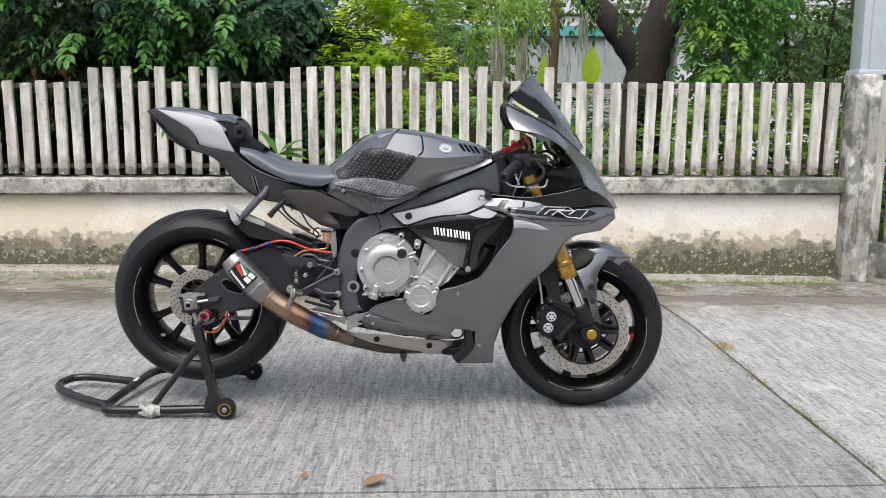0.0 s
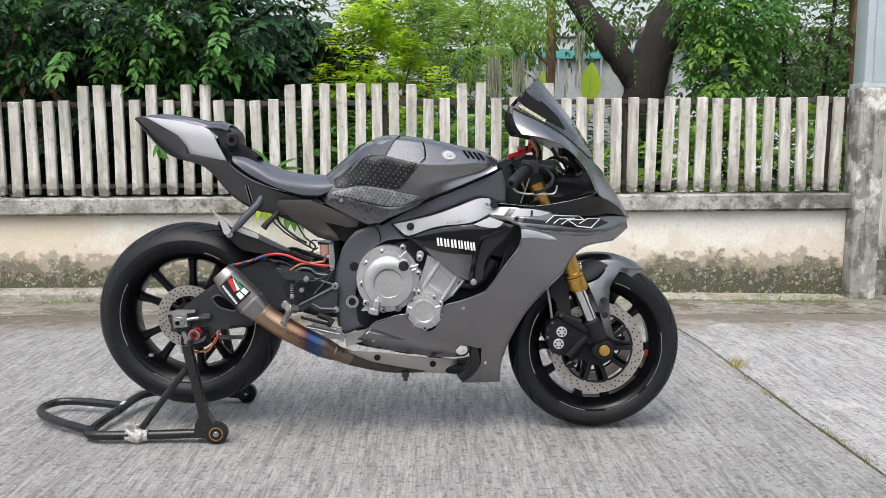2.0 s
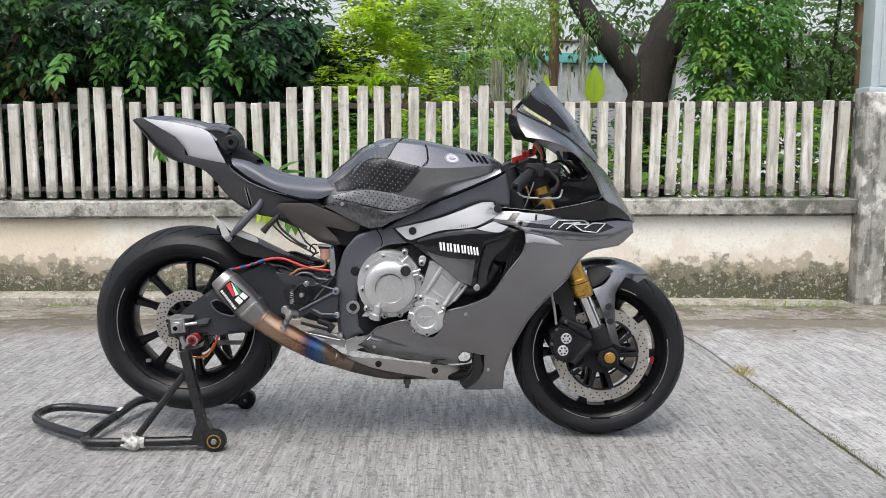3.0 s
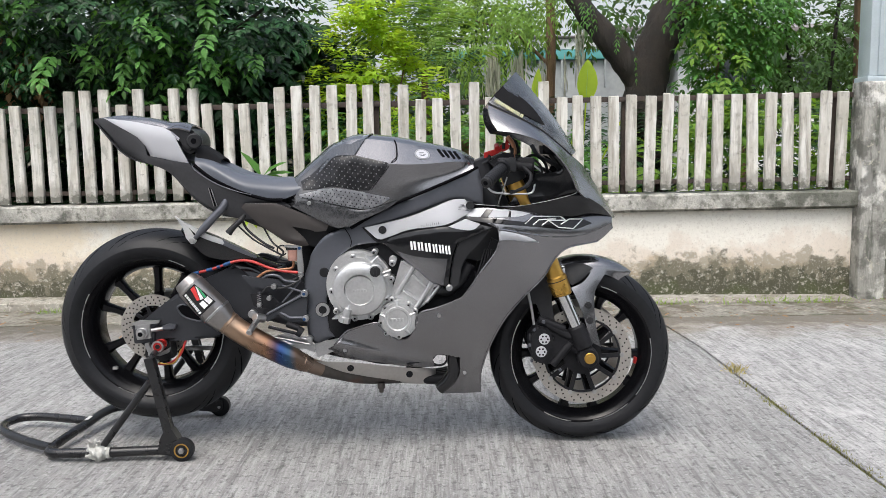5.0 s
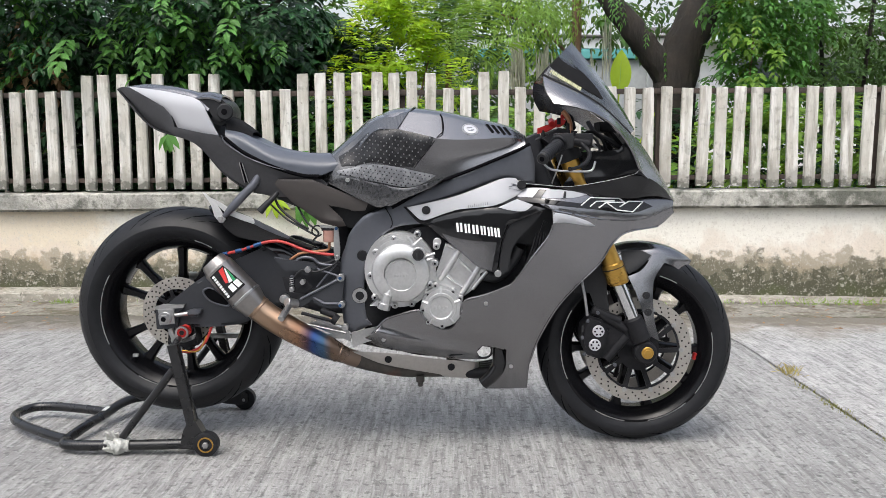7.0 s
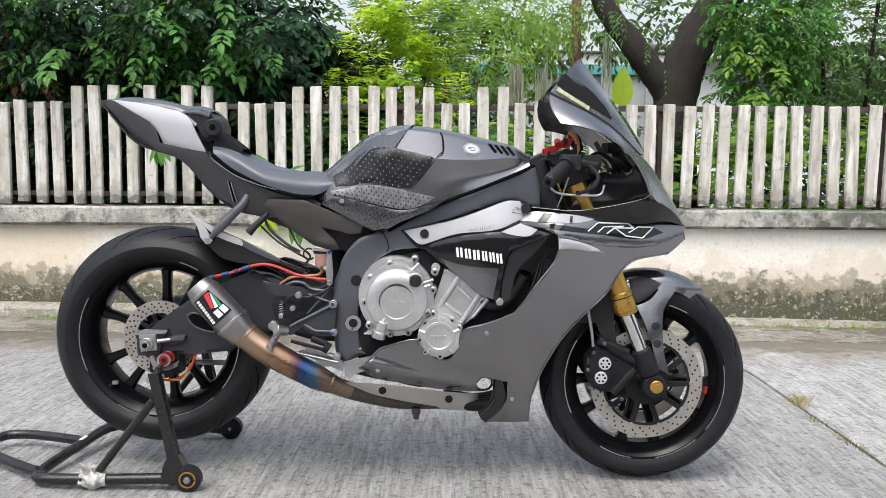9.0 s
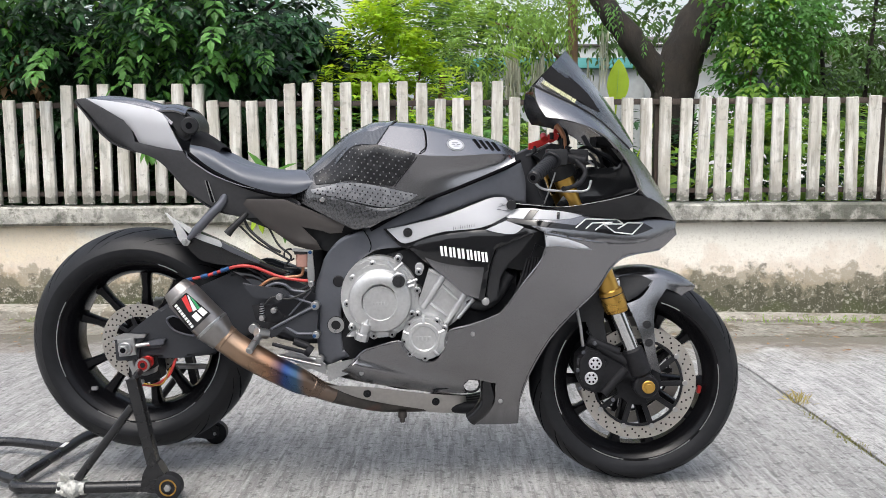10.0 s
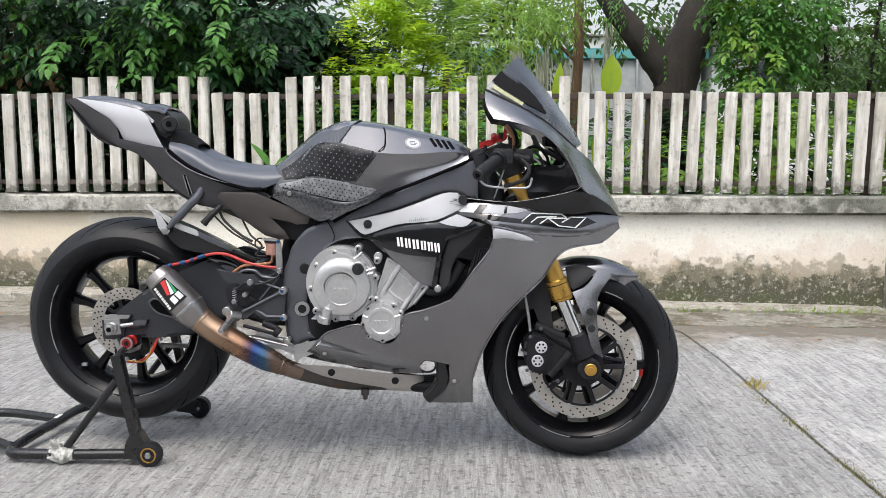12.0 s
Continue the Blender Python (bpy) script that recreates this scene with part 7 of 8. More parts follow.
    part("lever_pivot", tube(bmesh.new(), [(0.358, -0.12, 1.012), (0.372, -0.128, 0.994), (0.380, -0.13, 0.970), (0.378, -0.13, 0.945)], [0.008, 0.007, 0.006, 0.005], 8), M["copper_hose"], fk, "bronze hose end")

    # handlebars
    for sg in (-1, 1):
        hb = thing("handlebar", "", "", (0, 0, 0))
        hb.parent = bike
        tagged(hb, "clip-on handlebar with black rubber grip")
        A, B = Vector((0.283, sg * 0.318, 0.881)), Vector((0.345, sg * 0.20, 0.925))
        dd = (A - B).normalized()
        bm = rod(bmesh.new(), A, A - dd * 0.115, 0.0175, seg=22, bevel=0.002)
        for k in range(9):
            p = A - dd * (0.012 + 0.011 * k)
            rod(bm, p, p - dd * 0.006, 0.0183, seg=22)
        gr = part("grip", bm, M["rubber"], hb, "black ribbed rubber grip")
        part("bar_end", rod(bmesh.new(), A + dd * 0.012, A, 0.0165, seg=22, bevel=0.003), M["black_plastic"], hb)
        part("grip_flange", rod(bmesh.new(), A - dd * 0.112, A - dd * 0.122, 0.025, seg=22), M["rubber"], hb)
        part("bar_end_bore", rod(bmesh.new(), A + dd * 0.011, A + dd * 0.0135, 0.007, seg=12), M["tread"], hb)
        bm = rod(bmesh.new(), A - dd * 0.12, B - dd * 0.05, 0.011, seg=16)
        box(bm, (-0.024, -0.024, -0.02), (0.03, 0.024, 0.022), 0.006, Matrix.Translation(A - dd * 0.145))
        part("switch_block", bm, M["black_plastic"], hb)
        bm = rod(bmesh.new(), A - dd * 0.15 + Vector((0.02, 0, 0.0)), A - dd * 0.15 + Vector((0.075, 0, -0.01)), 0.014, seg=16)
        box(bm, (-0.02, -0.012, -0.02), (0.03, 0.012, 0.012), 0.005, Matrix.Translation(A - dd * 0.16 + Vector((0.05, 0, 0.005))))
        part("master_cylinder", bm, M["cast_dark"], hb)
        part("lever", tube(bmesh.new(), [A - dd * 0.14 + Vector((0.055, 0, -0.005)), A - dd * 0.12 + Vector((0.085, 0, -0.025)), A - dd * 0.08 + Vector((0.088, 0, -0.04)), A - dd * 0.03 + Vector((0.075, 0, -0.038)), A + Vector((0.07, 0, -0.03))], [0.007, 0.006, 0.006, 0.005, 0.006], 10), M["cast_dark"], hb, "black brake lever")
        part("lever_guard", tube(bmesh.new(), [A + dd * 0.008, (0.284, sg * 0.318, 0.866), (0.299, sg * 0.315, 0.852), (0.328, sg * 0.310, 0.846), (0.379, sg * 0.305, 0.844), (0.414, sg * 0.30, 0.847), (0.424, sg * 0.298, 0.871)], 0.0030, 10), M["steel"], hb, "slim pale lever guard")
    for x, z in ((0.345, 0.985), (0.30, 0.950), (0.372, 0.970)):
        part("clamp_bolt", rod(bmesh.new(), (x, -0.13, z - 0.01), (x, -0.13, z + 0.008), 0.006, seg=12), M["cast_dark"], bike)
    part("ignition_key", plate([(0.365, 0.975), (0.375, 1.01), (0.39, 1.0), (0.40, 0.965), (0.39, 0.955)], -0.10, -0.07, 0.003), M["cast_dark"], bike)
    part("stay_rod", tube(bmesh.new(), [(0.354, -0.15, 0.888), (0.341, -0.148, 0.848), (0.327, -0.14, 0.806)], 0.0022, 8), M["steel"], bike)
    part("clip_on_clamp", rod(bmesh.new(), (0.384, -0.105, 0.872), (0.358, -0.105, 0.935), 0.037, seg=24), M["black_plastic"], bike)
    for pts, r in (([(0.36, -0.16, 0.93), (0.42, -0.15, 0.945), (0.46, -0.13, 0.92), (0.47, -0.10, 0.86)], 0.004), ([(0.34, -0.17, 0.91), (0.31, -0.14, 0.86), (0.335, -0.13, 0.80), (0.33, -0.12, 0.77)], 0.004), ([(0.38, -0.15, 0.95), (0.43, -0.13, 0.93), (0.44, -0.10, 0.89)], 0.0035), ([(0.28, -0.12, 0.93), (0.33, -0.13, 0.955), (0.36, -0.12, 0.95)], 0.004)):
        part("cable", tube(bmesh.new(), pts, r, 8), M["black_plastic"], bike)


build_motorcycle()


# ---- paddock stand ----
def build_stand():
    st = thing("paddock_stand", "black tubular rear paddock stand lifting the motorcycle", "stand", (0, 3.02, 0))
    r = 0.0155
    yn, yf = -0.165, 0.290
    part("base_frame", tube(bmesh.new(), [(-0.735, yn, 0.035), (-0.90, yn, 0.030), (-1.06, yn, 0.028), (-1.115, yn + 0.01, 0.027), (-1.132, yn + 0.05, 0.027), (-1.12, yn + 0.14, 0.035), (-1.10, 0.10, 0.042), (-1.085, yf - 0.08, 0.046), (-1.05, yf - 0.02, 0.046), (-0.98, yf, 0.044), (-0.85, yf, 0.040), (-0.72, yf, 0.036)], r, 16, 8), M["stand_paint"], st)
    part("handle", tube(bmesh.new(), [(-1.135, -0.115, 0.030), (-1.20, -0.08, 0.031), (-1.32, 0.0, 0.034), (-1.38, 0.06, 0.036), (-1.397, 0.12, 0.037), (-1.375, 0.175, 0.038), (-1.31, 0.185, 0.039), (-1.20, 0.155, 0.040), (-1.10, 0.12, 0.041)], r * 0.95, 16, 8), M["stand_paint"], st)
    for y, sg in ((yn, -1), (yf, 1)):
        bm = bmesh.new()
        p, q = Vector((-0.778, y, 0.335)), Vector((-0.722, y, 0.06))
        d = (q - p).normalized()
        box(bm, (-0.015, -0.011, 0), (0.015, 0.011, (q - p).length), 0.003, Matrix.Translation(p) @ d.to_track_quat("Z", "Y").to_matrix().to_4x4())
        part("upright", bm, M["stand_paint"], st)
        part("brace", rod(bmesh.new(), (-0.782, y, 0.258), (-0.955, y, 0.034), 0.0115, seg=14), M["stand_paint"], st)
        bm = plate([(-0.765, 0.025), (-0.755, 0.075), (-0.735, 0.11), (-0.715, 0.105), (-0.695, 0.07), (-0.672, 0.06), (-0.672, 0.03), (-0.70, 0.018)], y + 0.022, y - 0.016, 0.002, 0.01, 20)
        part("wheel_fork", bm, M["stand_paint"], st)
        part("cradle_arm", tube(bmesh.new(), [(-0.776, y, 0.325), (-0.776, y - sg * 0.03, 0.340), (-0.774, y - sg * 0.06, 0.343), (-0.770, y - sg * 0.075, 0.343)], 0.010, 10), M["stand_paint"], st)
        part("cradle", plate([(-0.816, 0.365), (-0.806, 0.335), (-0.771, 0.325), (-0.741, 0.335), (-0.736, 0.352), (-0.756, 0.340), (-0.778, 0.339), (-0.798, 0.352), (-0.804, 0.368)], y - sg * 0.085, y - sg * 0.065, 0.002), M["steel"], st, "bare metal spool cradle")
        bm = rod(bmesh.new(), (-0.79, y + sg * 0.012, 0.318), (-0.79, y - sg * 0.04, 0.318), 0.009, seg=8)
        part("cradle_bolt", bm, M["steel"], st)
        wx, wz = -0.688, 0.0365
        w = part("wheel", revolve(bmesh.new(), [(y - 0.012, 0.0365), (y + 0.012, 0.0365), (y + 0.0135, 0.033), (y + 0.0135, 0.014), (y - 0.0135, 0.014), (y - 0.0135, 0.033)], 40, (wx, sg * 0.004, wz)), M["rubber"], st, "small black rubber wheel")
        part("wheel_ring", revolve(bmesh.new(), [(y + sg * 0.0125, 0.0235), (y + sg * 0.0148, 0.0235), (y + sg * 0.0148, 0.0195), (y + sg * 0.0125, 0.0195)], 32, (wx, sg * 0.004, wz)), M["gold"] if sg < 0 else M["rubber"], w)
        bm = rod(bmesh.new(), (wx, y - 0.018, wz), (wx, y + 0.03, wz), 0.0055, seg=12)
        rod(bm, (wx, y + sg * 0.012, wz), (wx, y + sg * 0.024, wz), 0.0095, seg=6)
        part("wheel_axle", bm, M["steel"], w)
    bm = bmesh.new()
    box(bm, (-0.006, -0.02, -0.001), (0.006, 0.02, 0.001), 0, Matrix.Translation((-1.098, 0.10, 0.0585)))
    part("sticker", bm, M["white_mark"], st)
    # crumpled plastic wrap
    wrap = thing("plastic_wrap", "crumpled white plastic tape tied round the stand tube", "tape", (-0.955, 3.02 + yn, 0.031))
    bm = tube(bmesh.new(), [(-0.038, 0, 0), (-0.02, 0, 0.001), (0, 0, 0), (0.02, 0, 0.001), (0.036, 0, 0)], [0.017, 0.022, 0.026, 0.023, 0.017], 32, 10)
    for v in bm.verts:
        v.co += Vector((0.3 * v.co.x, v.co.y, v.co.z)).normalized() * (0.009 * noise.noise(v.co * 70) + 0.004 * noise.noise(v.co * 190))
    scraps = bmesh.new()
    rng = np.random.default_rng(2)
    for k in range(26):
        a = rng.uniform(-0.6, 1.2)
        x = rng.uniform(-0.03, 0.02)
        p = Vector((x, -0.012 * math.sin(a), 0.018))
        q = p + Vector((rng.normal(0, 0.016), rng.normal(0, 0.012), rng.uniform(0.008, 0.028)))
        s = Vector((0.005, 0.002, 0))
        vs = [scraps.verts.new(c) for c in (p - s, p + s, q + s * 0.4, q - s * 0.4)]
        scraps.faces.new(vs)
    part("tape_roll", bm, M["tape"], wrap)
    tagged(part("tape_scrap", scraps, M["tape"], wrap), kind="stuff")


build_stand()


# ---- ground: soil sheet, concrete slabs with open joints, footing strip ----
def ground_z(y):
    return float(np.interp(y, [4.3, 5.0, 5.55, 6.3, 7.5], [0, -0.03, -0.10, -0.125, -0.05]))


def sheet(xs, ys, z_of, drop=0.0):
    """A slab over a grid, with sides of that depth."""
    bm = bmesh.new()
    g = [[bm.verts.new((x, y, z_of(x, y))) for x in xs] for y in ys]
    for a, b in zip(g, g[1:]):
        for k in range(len(xs) - 1):
            bm.faces.new((a[k], a[k + 1], b[k + 1], b[k]))
    if drop:
        es = [e for e in bm.edges if e.is_boundary]
        r = bmesh.ops.extrude_edge_only(bm, edges=es)
        for v in r["geom"]:
            if isinstance(v, bmesh.types.BMVert):
                v.co.z -= drop
    return bm


def build_ground():
    ys = [-60, -20, -5, 2, 4.3, 5.0, 5.55, 6.0, 6.3, 7.5, 12, 40, 150]
    bm = sheet([-150, -40, -12, -4, 0, 4, 12, 40, 150], ys, lambda x, y: ground_z(y) - 0.035)
    tagged(part("ground", bm, M["soil"]), "dark soil ground under slabs and garden", "ground", kind="structure")
    pave = thing("pavement", "grey brushed concrete slabs with weedy open joints", "pavement", kind="structure")

    def near(x):
        return 2.266 + 0.0385 * x
    rng = np.random.default_rng(4)

    def slab(x0, x1, y0, y1):
        nx, ny = max(2, int((x1 - x0) / 0.12)), max(2, int(abs(y1(0) - y0(0)) / 0.12))
        bm = bmesh.new()
        g = []
        for j in range(ny + 1):
            row = []
            for k in range(nx + 1):
                x = x0 + (x1 - x0) * k / nx
                a, b = y0(x), y1(x)
                y = a + (b - a) * j / ny
                w = 0.004 * noise.noise((x * 3, y * 3, 0)) if k in (0, nx) else 0
                w2 = 0.004 * noise.noise((x * 4, y * 4, 3)) if j in (0, ny) else 0
                edge = 0.004 if k in (0, nx) or j in (0, ny) else 0
                row.append(bm.verts.new((x + w, y + w2, ground_z(y) + 0.0025 * noise.noise((x, y, 7)) - edge)))
            g.append(row)
        for a, b in zip(g, g[1:]):
            for k in range(nx):
                bm.faces.new((a[k], a[k + 1], b[k + 1], b[k]))
        r = bmesh.ops.extrude_edge_only(bm, edges=[e for e in bm.edges if e.is_boundary])
        for v in r["geom"]:
            if isinstance(v, bmesh.types.BMVert):
                v.co.z -= 0.03
        # slabs past the joint: paler tone, raised further for the opener light there
        part("concrete_slab", bm, M["concrete_pale_lit" if x0 > 1.4 else "concrete"], pave)

    far = lambda x: 5.5
    slab(-2.6, 1.402, lambda x: near(x) + 0.006, far)
    slab(1.416, 5.4, lambda x: near(x) + 0.006, far)
    slab(-6.6, -2.612, lambda x: near(x) + 0.006, far)
    slab(5.412, 9.4, lambda x: near(x) + 0.006, far)
    slab(9.412, 13.4, lambda x: near(x) + 0.006, far)
    slab(-10.6, -6.612, lambda x: near(x) + 0.006, far)
    for x0, x1 in ((-10.6, -6.612), (-6.6, -2.612), (-2.6, 1.402), (1.416, 5.4), (5.412, 9.4), (9.412, 13.4)):
        slab(x0, x1, lambda x: -8.95, lambda x: near(x) - 0.006)
    bm = sheet(np.linspace(-9, 9.4, 330), np.linspace(5.46, 6.3, 12), lambda x, y: ground_z(y) + 0.004 * min(1, (y - 5.46) / 0.2) + 0.010 * noise.noise((x * 2, y * 3, 1)) * min(1, (y - 5.46) / 0.3) + 0.006 * noise.noise((x * 9, y * 9, 5)), 0.05)
    tagged(part("footing_strip", bm, M["strip"]), "dirty concrete strip along the foot of the wall", "kerb", kind="structure")
    # pale ledge against the wall, sinking into the dirt further along
    bm = bmesh.new()
    rows = []
    for k in range(261):
        x = -9 + 12.05 * k / 260
        top = -0.118 + float(np.interp(x, [-9, -0.8, 1.6, 3.05], [0.075, 0.070, 0.030, 0.012])) + 0.007 * noise.noise((x * 2.5, 1, 0)) + 0.004 * noise.noise((x * 11, 2, 0))
        front = 6.06 + 0.018 * noise.noise((x * 2, 4, 0)) + 0.010 * noise.noise((x * 9, 7, 0))
        rows.append([bm.verts.new(p) for p in ((x, front - 0.012, -0.2), (x, front, top - 0.012), (x, front + 0.018, top), (x, 6.27, top + 0.004), (x, 6.27, -0.2))])
    for p, q in zip(rows, rows[1:]):
        for k in range(4):
            bm.faces.new((p[k], p[k + 1], q[k + 1], q[k]))
    bm.faces.new(rows[0])
    bm.faces.new(rows[-1][::-1])
    tagged(part("wall_ledge", bm, M["ledge"]), "narrow pale mortar ledge at the foot of the wall", "kerb", kind="structure")

    # weeds in the joint, at the wall foot and a tuft
    def blades(name, pts, h, label, m="grass"):
        n = len(pts)
        a = unit(np.stack([rng.normal(0, 0.6, n), rng.normal(0, 0.6, n), rng.uniform(0.4, 1.2, n)], 1))
        v, f = leaves(pts, a, rng.normal(size=(n, 3)), h * rng.uniform(0.5, 1.2, n), rng.uniform(0.003, 0.006, n), 0.3)
        ob = new(name, raw(name, v.tolist(), f.tolist(), M[m]))
        tagged(ob, label, "grass", kind="stuff")

    ys = np.concatenate([rng.uniform(2.2, 3.72, 260)] + [rng.normal(y, d, k) for y, d, k in ((3.64, 0.04, 70), (3.38, 0.06, 260), (2.95, 0.05, 300), (2.85, 0.02, 110), (2.70, 0.06, 260), (2.45, 0.08, 220))])
    blades("joint_grass", np.stack([1.406 + (3.2 - ys) * 0.03 + rng.normal(0, 0.012, len(ys)), ys, np.full(len(ys), -0.018)], 1), 0.024, "short dry grass growing in the slab joint")
    n = 60
    blades("grass_tuft", np.stack([rng.normal(1.42, 0.018, n), rng.normal(3.83, 0.035, n), np.full(n, -0.01)], 1), 0.05, "yellowing grass tuft in the slab joint", "dry_grass")
    n = 240
    xs = np.concatenate([rng.normal(2.6, 0.25, n), rng.normal(-2.55, 0.06, 90), rng.normal(1.75, 0.15, 90), rng.uniform(-3, 3, 120)])
    blades("wall_weeds", np.stack([xs, rng.uniform(5.96, 6.12, len(xs)), np.full(len(xs), -0.115)], 1), 0.045, "low green weeds at the foot of the wall", "leaf_fresh")
    for x, y, a, s in ((-0.15, 2.285, 20, 0.05), (-0.33, 2.33, 70, 0.022)):
        v, f = leaves(np.array([[0, 0, 0.006]]), np.array([[1.0, 0.2, 0.15]]), np.array([[0, 0, 1.0]]), np.array([s * 1.6]), np.array([s]), -0.1)
        ob = new("dry_leaf", raw("dry_leaf", v.tolist(), f.tolist(), M["dry"]))
        ob.matrix_world = pose(x, y, 0, 0, 0, a)
        tagged(ob, "curled dry brown leaf on the concrete", "leaf", "fallen leaves")
    n = 420
    p = np.stack([rng.uniform(-4, 4, n), rng.uniform(4.6, 6.1, n), np.zeros(n)], 1)
    p[:, 2] = [ground_z(y) + 0.014 for y in p[:, 1]]
    v, f = leaves(p, np.stack([rng.normal(size=n), rng.normal(size=n), rng.normal(0, 0.1, n)], 1), np.tile([0, 0, 1.0], (n, 1)) + rng.normal(0, 0.2, (n, 3)), rng.uniform(0.012, 0.05, n), rng.uniform(0.006, 0.02, n), -0.1)
    tagged(new("leaf_litter", raw("leaf_litter", v.tolist(), f.tolist(), M["dry"])), "small dry leaves and crumbs along the gutter", "litter", kind="stuff")


build_ground()


# ---- wall, coping, column, fence ----
def tilt_z(x):
    return 0.006 * x


def build_wall():
    bm = bmesh.new()
    box(bm, (-9, 6.26, -0.2), (3.09, 6.42, 0.53), 0.006)
    for v in bm.verts:
        v.co.z += tilt_z(v.co.x) if v.co.z > 0.3 else 0
    tagged(part("wall_front", bm, M["wall"]), "low cream rendered wall with damp stains", "wall", kind="structure")
    bm = bmesh.new()
    n = 70
    prof = [(6.185, 0.525), (6.185, 0.62), (6.20, 0.632), (6.46, 0.632), (6.46, 0.525), (6.235, 0.525), (6.235, 0.508), (6.225, 0.505), (6.222, 0.525)]
    rings = []
    for k in range(n + 1):
        x = -9 + 12.09 * k / n
        rings.append([bm.verts.new((x, y + 0.006 * noise.noise((x * 3, y * 9, z * 9)), z + tilt_z(x) + 0.005 * noise.noise((x * 4, y * 5, z * 20)))) for y, z in prof])
    for a, b in zip(rings, rings[1:]):
        for k in range(len(prof)):
            bm.faces.new((a[k], a[(k + 1) % len(prof)], b[(k + 1) % len(prof)], b[k]))
    tagged(part("coping", bm, M["coping"]), "weathered grey concrete coping on the wall", "coping", kind="structure")
    bm = bmesh.new()
    box(bm, (3.085, 6.14, -0.2), (3.275, 6.34, 1.405), 0.012)
    bmesh.ops.subdivide_edges(bm, edges=bm.edges[:], cuts=3, use_grid_fill=True)
    for v in bm.verts:
        v.co += Vector((1, 1, 0)) * 0.006 * noise.noise(v.co * 5)
    tagged(part("gate_pillar", bm, M["pillar"]), "weathered concrete pillar at the end of the wall", "pillar", kind="structure")
    lamp = thing("steel_post", "pale blue painted steel post on the pillar", "post", (3.2, 6.25, 1.405))
    bm = bmesh.new()
    box(bm, (-0.1, -0.1, 0), (0.115, 0.1, 0.035), 0.006)
    part("base_plate", bm, M["post_steel"], lamp)
    bm = bmesh.new()
    box(bm, (-0.085, -0.085, 0.035), (0.10, 0.085, 2.2), 0.008)
    part("shaft", bm, M["post_steel"], lamp)
    bm = bmesh.new()
    box(bm, (-0.03, -0.099, 0.04), (0.055, -0.083, 2.2), 0.004)
    part("front_rib", bm, M["post_steel"], lamp)
    # wall and pickets beyond the pillar
    bm = bmesh.new()
    box(bm, (3.29, 6.45, -0.2), (9, 6.6, 0.12), 0.01)
    tagged(part("wall_beyond", bm, M["coping"]), "low mossy wall beyond the pillar", "wall", kind="structure")


build_wall()


def picket_mesh(h, seed):
    """A thin concrete picket, chipped along its edges, slightly warped."""
    rng = np.random.default_rng(seed)
    bm = bmesh.new()
    n, w, d = 16, 0.0375, 0.016
    loops = []
    warp = rng.normal(0, 0.0016, 3)
    for k in range(n + 1):
        s = k / n
        z = h * s
        ww = w * (1.0 + rng.normal(0, 0.016)) * (0.96 if k in (0, n) else 1)
        cx = warp[0] * math.sin(3 * s) + warp[1] * s * 3
        c = 0.004
        loops.append([bm.verts.new((cx + x, y, z)) for x, y in ((-ww + c, -d), (ww - c, -d), (ww, -d + c), (ww, d), (-ww, d), (-ww, -d + c))])
    for v in loops[-1]:
        v.co.z += v.co.x * rng.normal(0, 0.07) - (0.004 if v.co.y < -0.012 else 0)
    for a, b in zip(loops, loops[1:]):
        for k in range(6):
            bm.faces.new((a[k], a[(k + 1) % 6], b[(k + 1) % 6], b[k]))
    bm.faces.new(loops[0][::-1])
    bm.faces.new(loops[-1])
    return finish(bm, "picket", M["picket"], 30)


def build_fence():
    fence = thing("fence", "worn whitewashed picket fence on the wall", "fence", (0, 6.285, 0))
    tall = {-12, -11, -10, -8, -6, -5, 0, 1, 2, 3, 4, 5, 6, 7, 10, 11, 15}
    low = [picket_mesh(0.68, 10 + k) for k in range(5)]
    high = [picket_mesh(0.79, 30 + k) for k in range(5)]
    rng = np.random.default_rng(8)
    for i in range(-30, 33):
        x = -0.985 + 0.1243 * i
        ob = part("picket", (high if i in tall else low)[rng.integers(5)], None, fence)
        ob.matrix_world = pose(x + rng.normal(0, 0.003), 0, 0.652 + tilt_z(x) + rng.normal(0, 0.004), rng.normal(0, 0.5), 0, rng.normal(0, 1.2)) @ Matrix.Rotation(rng.normal(0, 0.006), 4, "Y")
        ob.matrix_local = ob.matrix_world
    for z, r in ((0.715, 0.016), (1.305, 0.018)):
        bm = bmesh.new()
        box(bm, (-4.8, 0.02, z - r), (3.08, 0.05, z + r), 0.003)
        for v in bm.verts:
            v.co.z += tilt_z(v.co.x)
        part("rail", bm, M["rail"], fence)
    for x in (-3.9, -2.1, -0.315, 1.47, 2.96):
        bm = bmesh.new()
        box(bm, (x - 0.025, 0.052, 0.63), (x + 0.025, 0.10, 1.33), 0.004)
        part("post", bm, M["rail"], fence)
    gate = thing("side_fence", "mossy picket fence beyond the pillar", "fence", (3.3, 6.52, 0.12))
    for k in range(8):
        ob = part("picket", low[k % 5], None, gate)
        ob.matrix_local = pose(0.07 + 0.124 * k, 0, 0.0, 0, 0, 0) @ Matrix.Diagonal((1, 1, 1.85, 1))
    bm = bmesh.new()
    box(bm, (0, 0.018, 0.2), (1.0, 0.05, 0.24), 0.003)
    part("rail", bm, M["rail"], gate)


build_fence()


